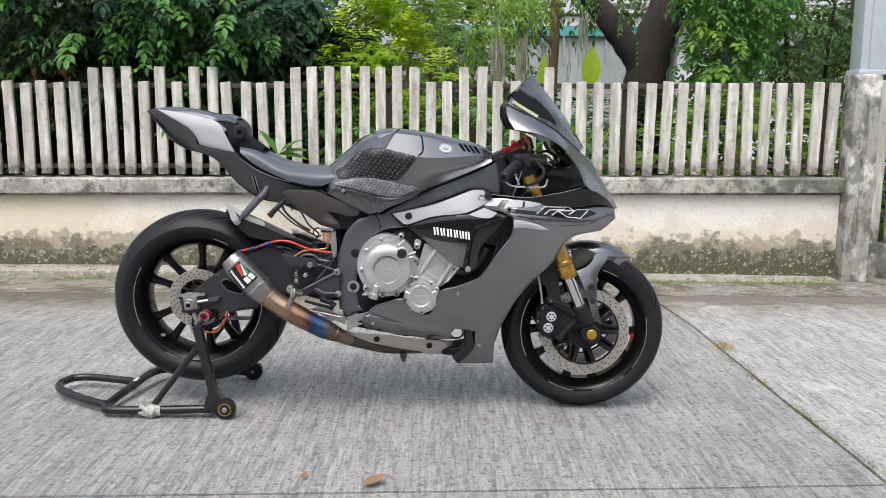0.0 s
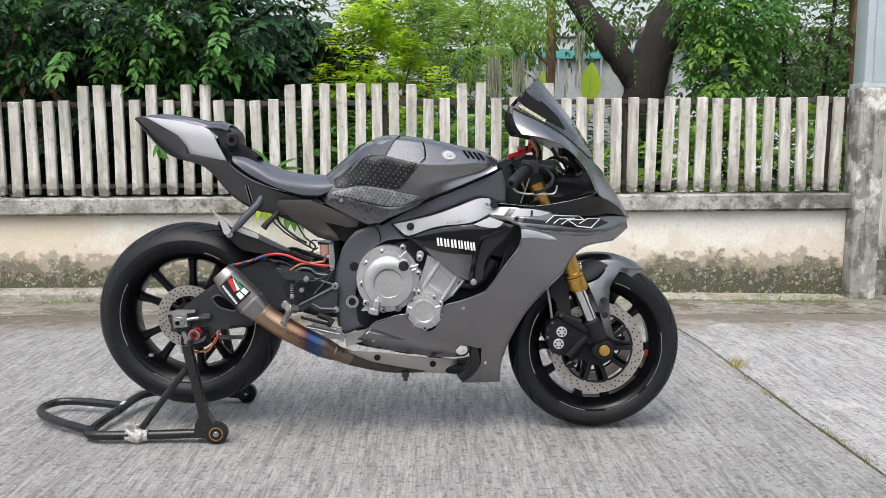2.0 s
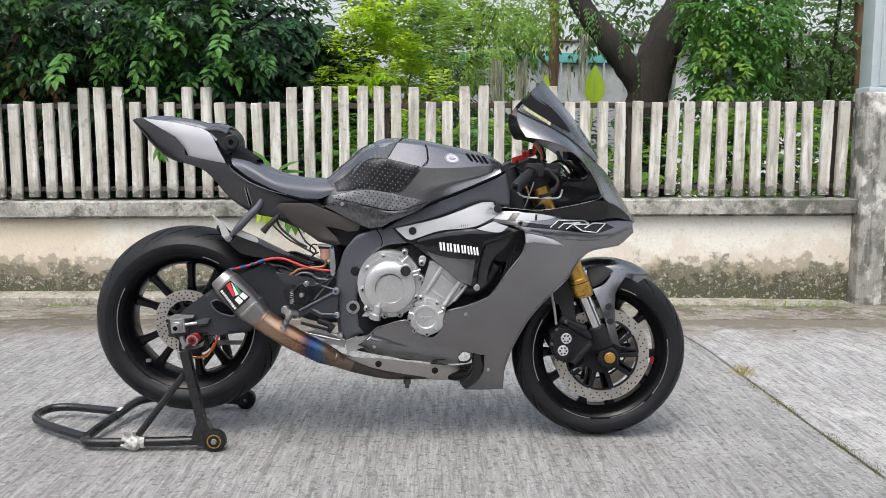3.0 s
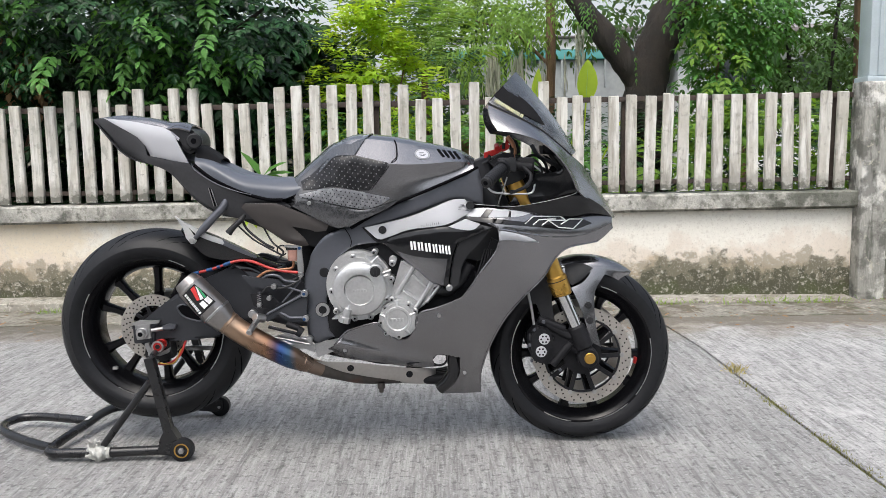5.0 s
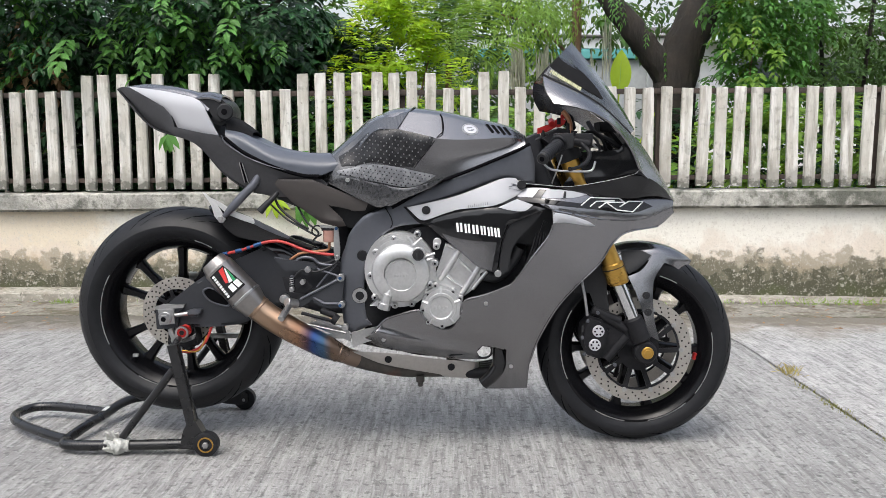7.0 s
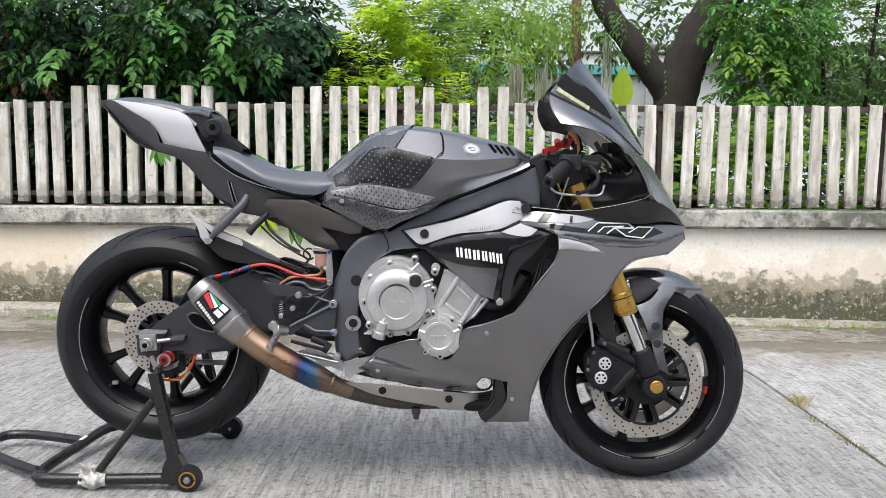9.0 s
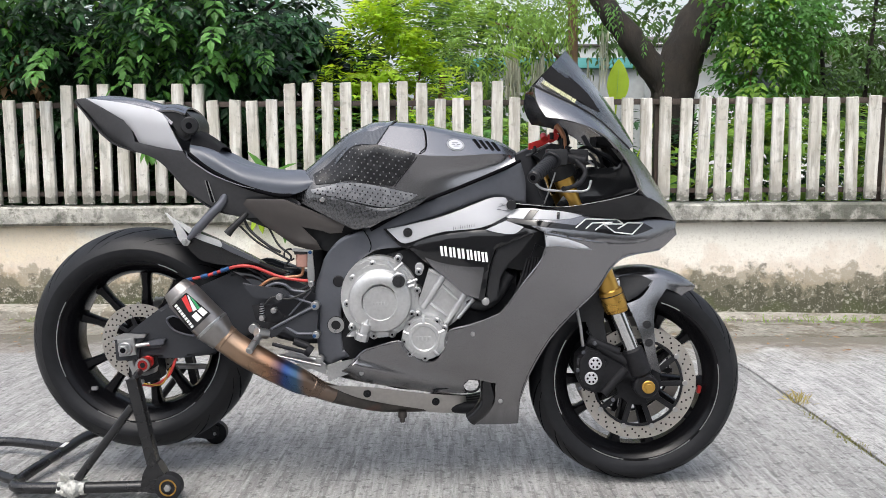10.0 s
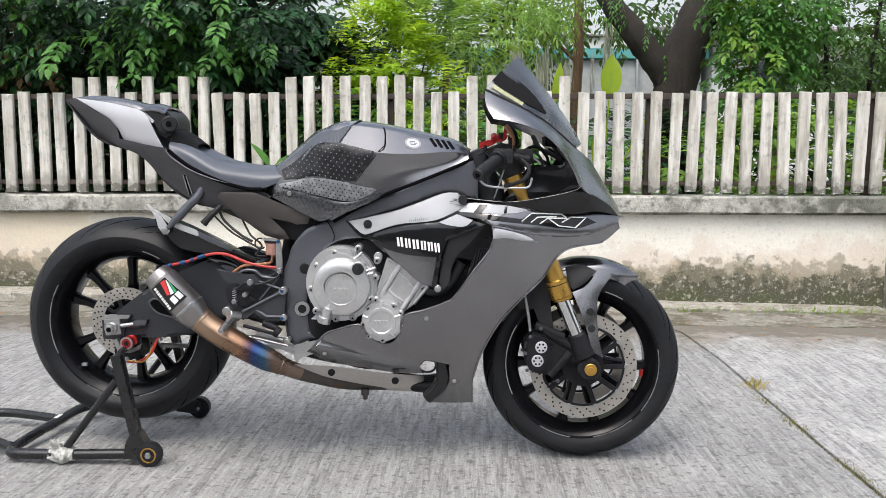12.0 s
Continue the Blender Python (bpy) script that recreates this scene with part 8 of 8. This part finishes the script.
# ---- garden and far buildings ----
def foliage(name, parts, label, at, trunk=None, category="tree", group=""):
    """A plant: optional trunk tubes (path, radii) and crowns of (vertices, faces, material)."""
    t = thing(name, label, category, at, group)
    for path, r, material in trunk or ():
        bm = tube(bmesh.new(), [Vector(p) - Vector(at) for p in path], r, 14, 8)
        for v in bm.verts:
            v.co += v.normal * 0 + Vector([0.12 * r[0] * noise.noise(v.co * 9 + Vector((k * 7, 0, 0))) for k in range(3)])
        part("trunk" if r[0] > 0.05 else "limb", bm, material, t)
    for v, f, material in parts:
        part("crown", raw("crown", (np.asarray(v) - np.array(at)).tolist(), np.asarray(f).tolist(), material), None, t)
    return t


def build_garden():
    rng = np.random.default_rng(21)
    toward = np.array([0.1, -1.0, 0.15])
    # large dark tree hanging over the fence
    lumps = [(-3.4, 7.1, 1.9, 0.8, 0.7, 0.7), (-2.5, 6.95, 2.2, 0.8, 0.7, 0.7), (-1.75, 7.0, 1.95, 0.6, 0.6, 0.55), (-1.4, 7.1, 2.15, 0.42, 0.5, 0.55),
             (-2.9, 7.3, 1.45, 0.8, 0.6, 0.35), (-1.9, 7.3, 1.55, 0.7, 0.6, 0.4), (-4.2, 7.2, 1.6, 0.7, 0.7, 0.9)]
    p, d = crown_points(rng, lumps, 1350)
    v, f = sprays(rng, p, unit(d + 0.6 * toward + rng.normal(0, 0.5, d.shape)), 5, 0.09, 0.043, 0.28, 0.35)
    # lit front sprays take a brighter leaf colour; the crown's dark leaf holds shade
    hang0, hang1 = crown_points(rng, [(-3.3, 6.8, 1.8, 0.6, 0.3, 0.5), (-2.5, 6.7, 1.95, 0.7, 0.3, 0.45), (-1.7, 6.8, 1.9, 0.5, 0.3, 0.4)], 46)
    hang0 = np.repeat(hang0, 3, 0) + rng.normal(0, 0.045, (138, 3)) - np.array([0, 0.12, 0])
    hang = np.array([[-2.12, 6.5, 1.62], [-1.98, 6.45, 1.5], [-1.9, 6.42, 1.42], [-2.02, 6.4, 1.36], [-3.3, 6.5, 1.5], [-3.2, 6.45, 1.4], [-1.55, 6.5, 1.62], [-2.4, 6.5, 1.66], [-2.75, 6.5, 1.72], [-1.72, 6.5, 1.55], [-3.28, 6.42, 1.3]])
    hang = np.concatenate([hang, hang0])
    v2, f2 = sprays(rng, hang, np.tile([0.1, -0.7, -0.15], (len(hang), 1)) + rng.normal(0, 1, (len(hang), 3)) * np.array([0.8, 0.3, 0.25]), 5, 0.09, 0.044, 0.25, 0.5)
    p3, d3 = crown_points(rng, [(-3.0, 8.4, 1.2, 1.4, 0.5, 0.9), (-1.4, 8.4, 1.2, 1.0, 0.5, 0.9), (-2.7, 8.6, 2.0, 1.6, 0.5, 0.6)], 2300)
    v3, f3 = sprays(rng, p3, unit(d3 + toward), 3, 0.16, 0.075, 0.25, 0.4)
    p4, d4 = crown_points(rng, [(-3.05, 6.75, 1.82, 0.1, 0.1, 0.08), (-2.98, 6.75, 1.5, 0.12, 0.1, 0.08), (-3.28, 6.8, 1.45, 0.12, 0.1, 0.1), (-2.85, 6.75, 1.6, 0.06, 0.1, 0.05)], 34)
    v4, f4 = sprays(rng, p4, unit(d4 + toward), 2, 0.09, 0.05, 0.1, 0.9)
    limbs = [([(-2.35, 7.9, -0.1), (-2.3, 7.8, 0.8), (-2.2, 7.6, 1.6), (-2.3, 7.3, 2.6)], (0.13, 0.1, 0.08, 0.05), M["bark"]),
             ([(-2.25, 7.7, 1.2), (-2.8, 7.4, 1.7), (-3.4, 7.1, 2.0)], (0.045, 0.035, 0.015), M["bark"]),
             ([(-2.2, 7.6, 1.5), (-1.7, 7.2, 1.8), (-1.2, 7.0, 2.1)], (0.045, 0.03, 0.012), M["bark"]),
             ([(-3.1, 6.9, 1.0), (-2.95, 6.85, 1.5), (-3.2, 6.8, 2.0)], (0.02, 0.015, 0.01), M["bark_brown"])]
    foliage("broadleaf_tree", [(v, f, M["leaf_dark_shaded"]), (v2, f2, M["leaf_mid"]), (v3, f3, M["leaf_dark_shaded"]), (v4, f4, M["dry"])], "dense dark green tree with compound leaves over the fence", (-2.35, 7.9, -0.1), limbs)

    # lime green shrub
    p, d = crown_points(rng, [(-0.55, 8.0, 1.8, 0.42, 0.35, 0.38), (-0.25, 8.0, 1.45, 0.4, 0.3, 0.35), (-0.75, 7.9, 1.35, 0.35, 0.3, 0.3), (-0.35, 8.1, 2.25, 0.35, 0.3, 0.3)], 230)
    p = np.repeat(p, 3, 0) + rng.normal(0, 0.04, (690, 3))
    d = np.repeat(d, 3, 0) + rng.normal(0, 0.5, (690, 3))
    v, f = sprays(rng, p, unit(d + 0.4 * toward + np.array([0, 0, 0.6])), 3, 0.085, 0.036, 0.12, 0.05)
    foliage("lime_shrub", [(v, f, M["leaf_lime"])], "bright lime green shrub with narrow leaves", (-0.5, 8.0, -0.06),
            [([(-0.5, 8.0, -0.06), (-0.55, 8.0, 0.8), (-0.45, 8.0, 1.6)], (0.02, 0.014, 0.008), M["bark_brown"]), ([(-0.5, 8.0, 0.6), (-0.3, 8.0, 1.2), (-0.15, 8.0, 1.8)], (0.014, 0.01, 0.006), M["bark_brown"])], "shrub")

    # palm fronds
    def frond(base, way, n, size, droop):
        s = (np.arange(n) + 0.5) / n
        way = unit(np.array(way, float))
        c = np.array(base) + way * size * s[:, None] + np.array([0, 0, -1.0]) * droop * size * (s ** 2)[:, None]
        side = unit(np.cross(way, [0, 0, 1.0]))
        P, A = [], []
        for sg in (-1, 1):
            P.append(c)
            A.append(np.tile(way * 0.7 + side * sg + np.array([0, 0, -0.35]), (n, 1)))
        P, A = np.concatenate(P), np.concatenate(A) + rng.normal(0, 0.05, (2 * n, 3))
        L = size * 0.36 * np.tile(np.sin(np.pi * (0.12 + 0.85 * s)), 2)
        return leaves(P, A, np.tile([0, -0.5, 1.0], (2 * n, 1)), L, np.full(2 * n, 0.022), 0.25)

    for base, ways, size in (((0.0, 8.6, 1.75), [(-0.5, -0.5, 1.2), (0.1, -0.4, 1.4), (0.5, -0.5, 1.2), (-0.9, -0.4, 0.9), (0.9, -0.6, 0.6), (0.3, -0.2, 1.6), (-0.2, -0.3, 1.5)], 1.05),
                             ((0.35, 7.3, 1.05), [(-0.8, -0.3, 0.7), (0.7, -0.3, 0.6), (0.1, -0.8, 0.7), (1.0, -0.1, 0.4), (-1.0, -0.2, 0.35)], 0.6),
                             ((2.9, 8.0, 1.05), [(-0.8, -0.3, 0.6), (0.7, -0.3, 0.5), (0.1, -0.8, 0.8), (-0.3, -0.6, 0.9)], 0.6)):
        vs, fs, k = [], [], 0
        for w in ways:
            v, f = frond(base, w, 26, size, 0.35)
            vs.append(v)
            fs.append(f + k)
            k += len(v)
        foliage("palm", [(np.concatenate(vs), np.concatenate(fs), M["leaf_fern"])], "small palm with arching feathery fronds", (base[0], base[1], -0.06),
                [([(base[0], base[1], -0.06), (base[0], base[1], base[2] * 0.5), base], (0.05, 0.045, 0.03), M["bark_brown"])], "palm", "garden palms")

    # fork-trunked tree and slim tree
    foliage("forked_tree", [], "thick dark forked tree trunk with rough bark", (2.27, 9.0, -0.06), [
        ([(2.30, 9.0, -0.06), (2.27, 9.0, 0.8), (2.25, 9.0, 1.55), (2.40, 9.0, 2.1), (2.66, 9.0, 2.56), (3.0, 9.1, 3.4), (3.2, 9.2, 4.2)], (0.28, 0.23, 0.215, 0.205, 0.20, 0.17, 0.14), M["bark"]),
        ([(2.24, 8.98, 1.55), (2.04, 8.98, 1.83), (1.80, 8.98, 2.13), (1.52, 9.0, 2.5), (1.2, 9.1, 3.2)], (0.15, 0.13, 0.12, 0.10, 0.08), M["bark"])])
    p, d = crown_points(rng, [(2.6, 9.4, 4.2, 1.2, 1.0, 0.4), (0.9, 9.6, 2.7, 0.9, 0.6, 0.3), (0.95, 9.4, 2.45, 0.34, 0.5, 0.22), (0.6, 9.8, 2.2, 0.6, 0.5, 0.35)], 900)
    v, f = sprays(rng, p, unit(d + np.array([0, -0.3, -0.3])), 5, 0.075, 0.02, 0.24, 0.5)
    foliage("slim_tree", [(v, f, M["leaf_fern"])], "slim brown tree with fine feathery leaves", (1.40, 10.0, -0.06), [
        ([(1.40, 10.0, -0.06), (1.39, 10.0, 1.0), (1.41, 10.0, 2.2), (1.38, 10.0, 3.6)], (0.065, 0.06, 0.055, 0.04), M["bark_brown"]),
        ([(1.40, 10.0, 1.9), (1.0, 9.9, 2.25), (0.5, 9.8, 2.4)], (0.02, 0.016, 0.008), M["bark_brown"])])

    p, d = crown_points(rng, [(2.05, 8.75, 2.05, 0.25, 0.12, 0.22), (1.55, 8.8, 2.45, 0.2, 0.12, 0.12)], 9)
    v, f = sprays(rng, p, d * 0.4 + np.array([0, -0.3, -1.0]), 5, 0.06, 0.018, 0.2, 0.3)
    tagged(new("hanging_twigs", raw("hanging_twigs", v.tolist(), f.tolist(), M["leaf_mid"])), "leafy twigs hanging from the forked tree", "leaves", kind="stuff")
    # hanging moss
    n = 190
    cx = rng.choice([0.66, 0.71, 0.76, 0.93, 0.97, 1.02, 1.22] * 3 + [1.46, 1.60, 1.645], n) + rng.normal(0, 0.018, n)
    top = np.stack([cx, rng.normal(9.3, 0.1, n), 2.02 + rng.normal(0, 0.06, n) + np.where(cx > 1.55, 0.16, -0.18 * np.abs(np.sin(cx * 9)))], 1)
    vs, fs, k = [], [], 0
    for _ in range(3):
        v, f = leaves(top + np.array([0, 0, -0.14]) * _, np.tile([0, 0, -1.0], (n, 1)) + rng.normal(0, 0.06, (n, 3)), rng.normal(size=(n, 3)), rng.uniform(0.10, 0.24, n), rng.uniform(0.010, 0.018, n), 0)
        vs.append(v)
        fs.append(f + k)
        k += len(v)
    tagged(new("hanging_moss", raw("hanging_moss", np.concatenate(vs).tolist(), np.concatenate(fs).tolist(), M["moss"])), "pale grey-green moss strands hanging from a branch", "moss", kind="stuff")

    # green shrubs and vines to the far side of the trunk
    p, d = crown_points(rng, [(2.80, 8.2, 1.70, 0.30, 0.3, 0.5), (2.65, 8.2, 2.35, 0.35, 0.35, 0.35), (3.1, 8.3, 2.2, 0.3, 0.35, 0.4), (2.75, 8.2, 1.25, 0.32, 0.3, 0.3), (3.15, 8.8, 2.5, 0.4, 0.3, 0.4), (2.58, 8.4, 1.55, 0.18, 0.2, 0.45)], 880)
    v, f = sprays(rng, p, unit(d + 0.5 * toward + rng.normal(0, 0.4, d.shape)), 3, 0.075, 0.036, 0.17, 0.5)
    p2, d2 = crown_points(rng, [(2.80, 8.0, 1.60, 0.25, 0.2, 0.4), (2.6, 8.0, 2.1, 0.3, 0.2, 0.3)], 26)
    v2, f2 = sprays(rng, np.repeat(p2, 3, 0) + rng.normal(0, 0.04, (78, 3)), np.repeat(d2, 3, 0) + toward + rng.normal(0, 0.5, (78, 3)), 3, 0.08, 0.04, 0.14, 0.6)
    foliage("vine_shrub", [(v, f, M["leaf_mid"]), (v2, f2, M["leaf_fresh"])], "fresh green climbing shrub beside the trunk", (2.75, 8.2, -0.06), [([(2.75, 8.2, -0.06), (2.7, 8.2, 1.0), (2.75, 8.2, 2.2)], (0.02, 0.015, 0.01), M["bark_brown"])], "shrub")
    p, d = crown_points(rng, [(3.5, 9.4, 1.75, 0.55, 0.4, 0.55), (4.2, 9.6, 2.3, 0.9, 0.5, 0.6), (3.4, 9.5, 2.6, 0.6, 0.5, 0.4), (4.6, 9.4, 1.45, 0.5, 0.4, 0.35), (5.6, 9.8, 2.4, 0.8, 0.5, 0.8)], 1000)
    v, f = sprays(rng, p, unit(d + 0.6 * toward), 4, 0.085, 0.034, 0.22, 0.4)
    foliage("dark_shrub", [(v, f, M["leaf_grey"])], "tall dark green garden shrub", (3.7, 9.5, -0.06), [
        ([(3.9, 9.5, -0.06), (3.95, 9.5, 1.3), (3.85, 9.5, 2.6)], (0.03, 0.025, 0.02), M["bark"]), ([(4.35, 9.5, -0.06), (4.35, 9.5, 1.3), (4.45, 9.5, 2.8)], (0.025, 0.02, 0.02), M["bark"]),
        ([(4.62, 9.2, -0.06), (4.60, 9.2, 1.3), (4.55, 9.2, 3.2)], (0.14, 0.12, 0.1), M["bark_brown"])], "shrub")
    # undergrowth just behind the pickets; dark leaf masses put the shaded gaps into colour
    for x, lum, m, n, name, label in ((2.6, [(1.9, 7.0, 0.6, 0.5, 0.3, 0.5), (2.5, 7.0, 0.75, 0.5, 0.3, 0.5), (3.0, 7.0, 0.7, 0.4, 0.3, 0.5), (3.7, 7.1, 0.6, 0.5, 0.3, 0.6)], "leaf_fresh", 480, "undergrowth", "yellow-green undergrowth behind the pickets"),
                                      (0.2, [(-0.3, 7.0, 0.7, 0.5, 0.3, 0.5), (0.4, 7.0, 0.65, 0.6, 0.3, 0.5), (1.1, 7.2, 0.6, 0.5, 0.3, 0.45), (-0.8, 7.2, 0.8, 0.4, 0.3, 0.5)], "leaf_mid", 520, "undergrowth", "green undergrowth behind the pickets"),
                                      (-2.5, [(-1.6, 7.6, 0.6, 0.6, 0.3, 0.5), (-2.6, 7.6, 0.6, 0.7, 0.3, 0.5), (-3.6, 7.6, 0.6, 0.7, 0.3, 0.5), (-4.8, 7.6, 0.9, 0.8, 0.4, 0.9)], "leaf_dark_shaded", 900, "undergrowth", "undergrowth behind the pickets with leaves coloured dark for shade"),
                                      (2.2, [(x, 8.7, 0.65, 0.5, 0.3, 0.7) for x in (-0.6, 0.0, 0.6, 1.2, 1.8, 2.4, 3.0, 3.6, 4.2, 5.0)], "leaf_dark_shaded", 1500, "undergrowth", "dark leaf mass added for the shade deep behind the pickets")):
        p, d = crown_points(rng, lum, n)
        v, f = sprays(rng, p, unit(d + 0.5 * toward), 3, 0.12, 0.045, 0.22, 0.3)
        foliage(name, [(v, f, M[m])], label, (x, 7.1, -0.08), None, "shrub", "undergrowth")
    # far tree line
    lum = [(x, 13 + 0.6 * math.sin(x * 2.1), 2.2 + 0.5 * math.sin(x * 1.3), 0.9, 0.6, 1.0 + 0.3 * math.cos(x)) for x in (-8, -6.8, -5.6, -4.4, -3.2, -2.2, -1.0, -0.2, 0.7, 5.8, 7.0, 8.2)]
    lum += [(0.3, 11.2, 1.5, 0.5, 0.3, 0.5), (0.9, 11.2, 1.4, 0.5, 0.3, 0.45), (-3, 12.2, 0.7, 2.4, 0.5, 0.8), (0.2, 12.2, 0.8, 1.2, 0.5, 0.9)]
    lum += [(x, 12.6 + 0.5 * math.sin(x * 3), 3.0 + 0.2 * math.cos(x * 2), 0.55, 0.4, 0.4) for x in (-2.0, -1.2, -0.4, 0.3, 1.0, 1.8, 2.5, 3.4)]
    p, d = crown_points(rng, lum, 3700)
    v, f = sprays(rng, p, unit(d + 0.5 * toward), 3, 0.15, 0.065, 0.33, 0.3)
    tagged(new("far_trees", raw("far_trees", v.tolist(), f.tolist(), M["leaf_grey"])), "far line of garden trees", "trees", kind="stuff")

    # broad upright leaves and sprigs by the fence
    def broad(name, base, way, size, width, m, label):
        """A large pointed leaf with a sunken midrib and a wavy edge."""
        way = Vector(way).normalized()
        side = way.cross(Vector((0, -1, 0))).normalized()
        out = Vector((0, -1, 0))
        bm = bmesh.new()
        n, rows = 16, []
        for k in range(n + 1):
            s = k / n
            w = 0.5 * width * math.sin(math.pi * min(1, s ** 0.85)) ** 0.8 if 0 < s < 1 else 0.0015
            c = way * size * s - out * 0.10 * size * s * s
            rows.append([bm.verts.new(c + side * w * u + out * (0.22 * abs(u) * w + 0.003 * math.sin(9 * s + 2 * u))) for u in (-1, -0.5, 0, 0.5, 1)])
        for a, b in zip(rows, rows[1:]):
            for q in range(4):
                bm.faces.new((a[q], a[q + 1], b[q + 1], b[q]))
        ob = thing(name, label, "plant", base)
        part("blade", bm, m, ob)
        part("midrib", tube(bmesh.new(), [way * size * s - out * 0.10 * size * s * s + out * 0.001 for s in (0, 0.3, 0.6, 0.95)], [0.004, 0.003, 0.002, 0.001], 6, 4), M["leaf_fern"], ob)
        part("stalk", tube(bmesh.new(), [-way * 0.5, -way * 0.2, way * 0.01], 0.006, 8, 4), m, ob)

    broad("broad_leaf", (1.215, 6.5, 1.30), (0.06, 0, 1), 0.32, 0.15, M["leaf_yellow"], "large upright yellow-green leaf behind the fence")
    broad("broad_leaf", (0.84, 6.5, 1.28), (0.12, 0, 1), 0.28, 0.075, M["leaf_yellow"], "narrow upright yellow-green leaf behind the fence")
    broad("broad_leaf", (1.5, 6.6, 1.18), (0.5, 0, 1), 0.2, 0.05, M["leaf_yellow"], "narrow yellow-green leaf leaning behind the fence")
    broad("broad_leaf", (1.12, 6.5, 0.85), (0.2, 0, 1), 0.36, 0.09, M["leaf_yellow"], "upright yellow-green leaf behind the pickets")

    def sprig(base, ways, size, width, m, label):
        n = len(ways)
        ob = thing("sprig", label, "plant", base, "sprigs at the fence")
        for w in ways:
            v, f = leaves(np.zeros((1, 3)), np.array([w], float), np.array([[0.0, -0.6, 1.0]]), np.array([size]), np.array([width]), 0.2)
            part("leaf", raw("leaf", v.tolist(), f.tolist(), m, True), None, ob)
        part("stalk", tube(bmesh.new(), [(0, 0.12, -0.12), (0, 0.05, -0.04), (0, 0, 0)], 0.004, 6, 4), M["leaf_mid"], ob)

    sprig((-1.10, 6.14, 0.80), [(-0.5, -0.2, 0.9), (0.8, -0.2, 0.25), (1.0, -0.2, 0.0), (0.6, -0.3, 0.5)], 0.23, 0.06, M["leaf_mid"], "sprig of long green leaves through the pickets")
    sprig((-1.17, 6.13, 0.575), [(0.2, -0.2, -1), (0.7, -0.2, -0.8), (-0.4, -0.2, -0.7), (1.0, -0.1, -0.4)], 0.13, 0.05, M["leaf_lime"], "yellow-green sprig hanging over the wall")
    sprig((-0.965, 6.13, 0.60), [(0.1, -0.2, -1), (0.45, -0.2, -0.9), (-0.25, -0.2, -1)], 0.22, 0.075, M["leaf_mid"], "green sprig hanging over the wall")
    sprig((-1.88, 6.15, 1.02), [(0.1, -0.2, -1), (0.6, -0.2, -0.6), (-0.5, -0.2, -0.7), (0.3, -0.4, -0.9), (-0.2, -0.2, -1)], 0.13, 0.05, M["leaf_mid"], "sprig of fresh green leaves through the pickets")


build_garden()


def build_opposite():
    """An unseen wall added behind the viewer; it darkens reflections and cuts low sky."""
    bm = bmesh.new()
    box(bm, (-30, -9.3, -0.2), (30, -9, 4.0), 0.02)
    tagged(part("wall_opposite", bm, M["opposite"]), "plain unseen wall added behind the viewer to darken reflections", "wall", kind="structure")


build_opposite()


def build_far():
    house = thing("far_house", "grey garden house with a teal trim and pale roof", "house", (2.0, 17, -0.06))
    bm = bmesh.new()
    box(bm, (-2.2, 0, 0), (2.6, 5, 2.74), 0.02)
    part("wall", bm, M["far_wall"], house)
    bm = bmesh.new()
    box(bm, (-2.3, -0.12, 2.745), (2.7, 0.1, 2.93), 0.02)
    part("trim", bm, M["far_teal"], house)
    bm = bmesh.new()
    box(bm, (-2.3, -0.1, 2.935), (2.7, 5, 3.14), 0.02)
    part("fascia", bm, M["far_white"], house)
    bm = bmesh.new()
    box(bm, (-2.6, -0.2, 3.142), (3.0, 5.4, 3.185), 0.03)
    part("roof", bm, M["far_roof"], house)
    for k in range(9):
        bm = bmesh.new()
        box(bm, (-1.6 + k * 0.42, -0.15, 2.2), (-1.57 + k * 0.42, -0.06, 2.74), 0.004)
        part("louvre", bm, M["far_wall"], house)
    villa = thing("far_villa", "white house with windows behind the garden", "house", (7.4, 17, -0.06))
    bm = bmesh.new()
    box(bm, (-2.6, 0, 0), (4, 5, 3.1), 0.02)
    part("wall", bm, M["far_white"], villa)
    bm = bmesh.new()
    box(bm, (-3.0, -0.7, 3.11), (4.3, 5.4, 3.22), 0.03)
    for v in bm.verts:
        v.co.z += 0.0 if v.co.y < 0 else 0.9
    part("roof", bm, M["far_roof"], villa)
    for x in (-1.9, -0.3, 1.3):
        w = bmesh.new()
        box(w, (x, -0.04, 1.6), (x + 0.9, 0.02, 2.75), 0.01)
        win = part("window", w, M["far_wall"], villa)
        g = bmesh.new()
        box(g, (x + 0.06, -0.055, 1.66), (x + 0.84, -0.042, 2.69), 0.003)
        part("pane", g, M["far_glass"], win)


build_far()
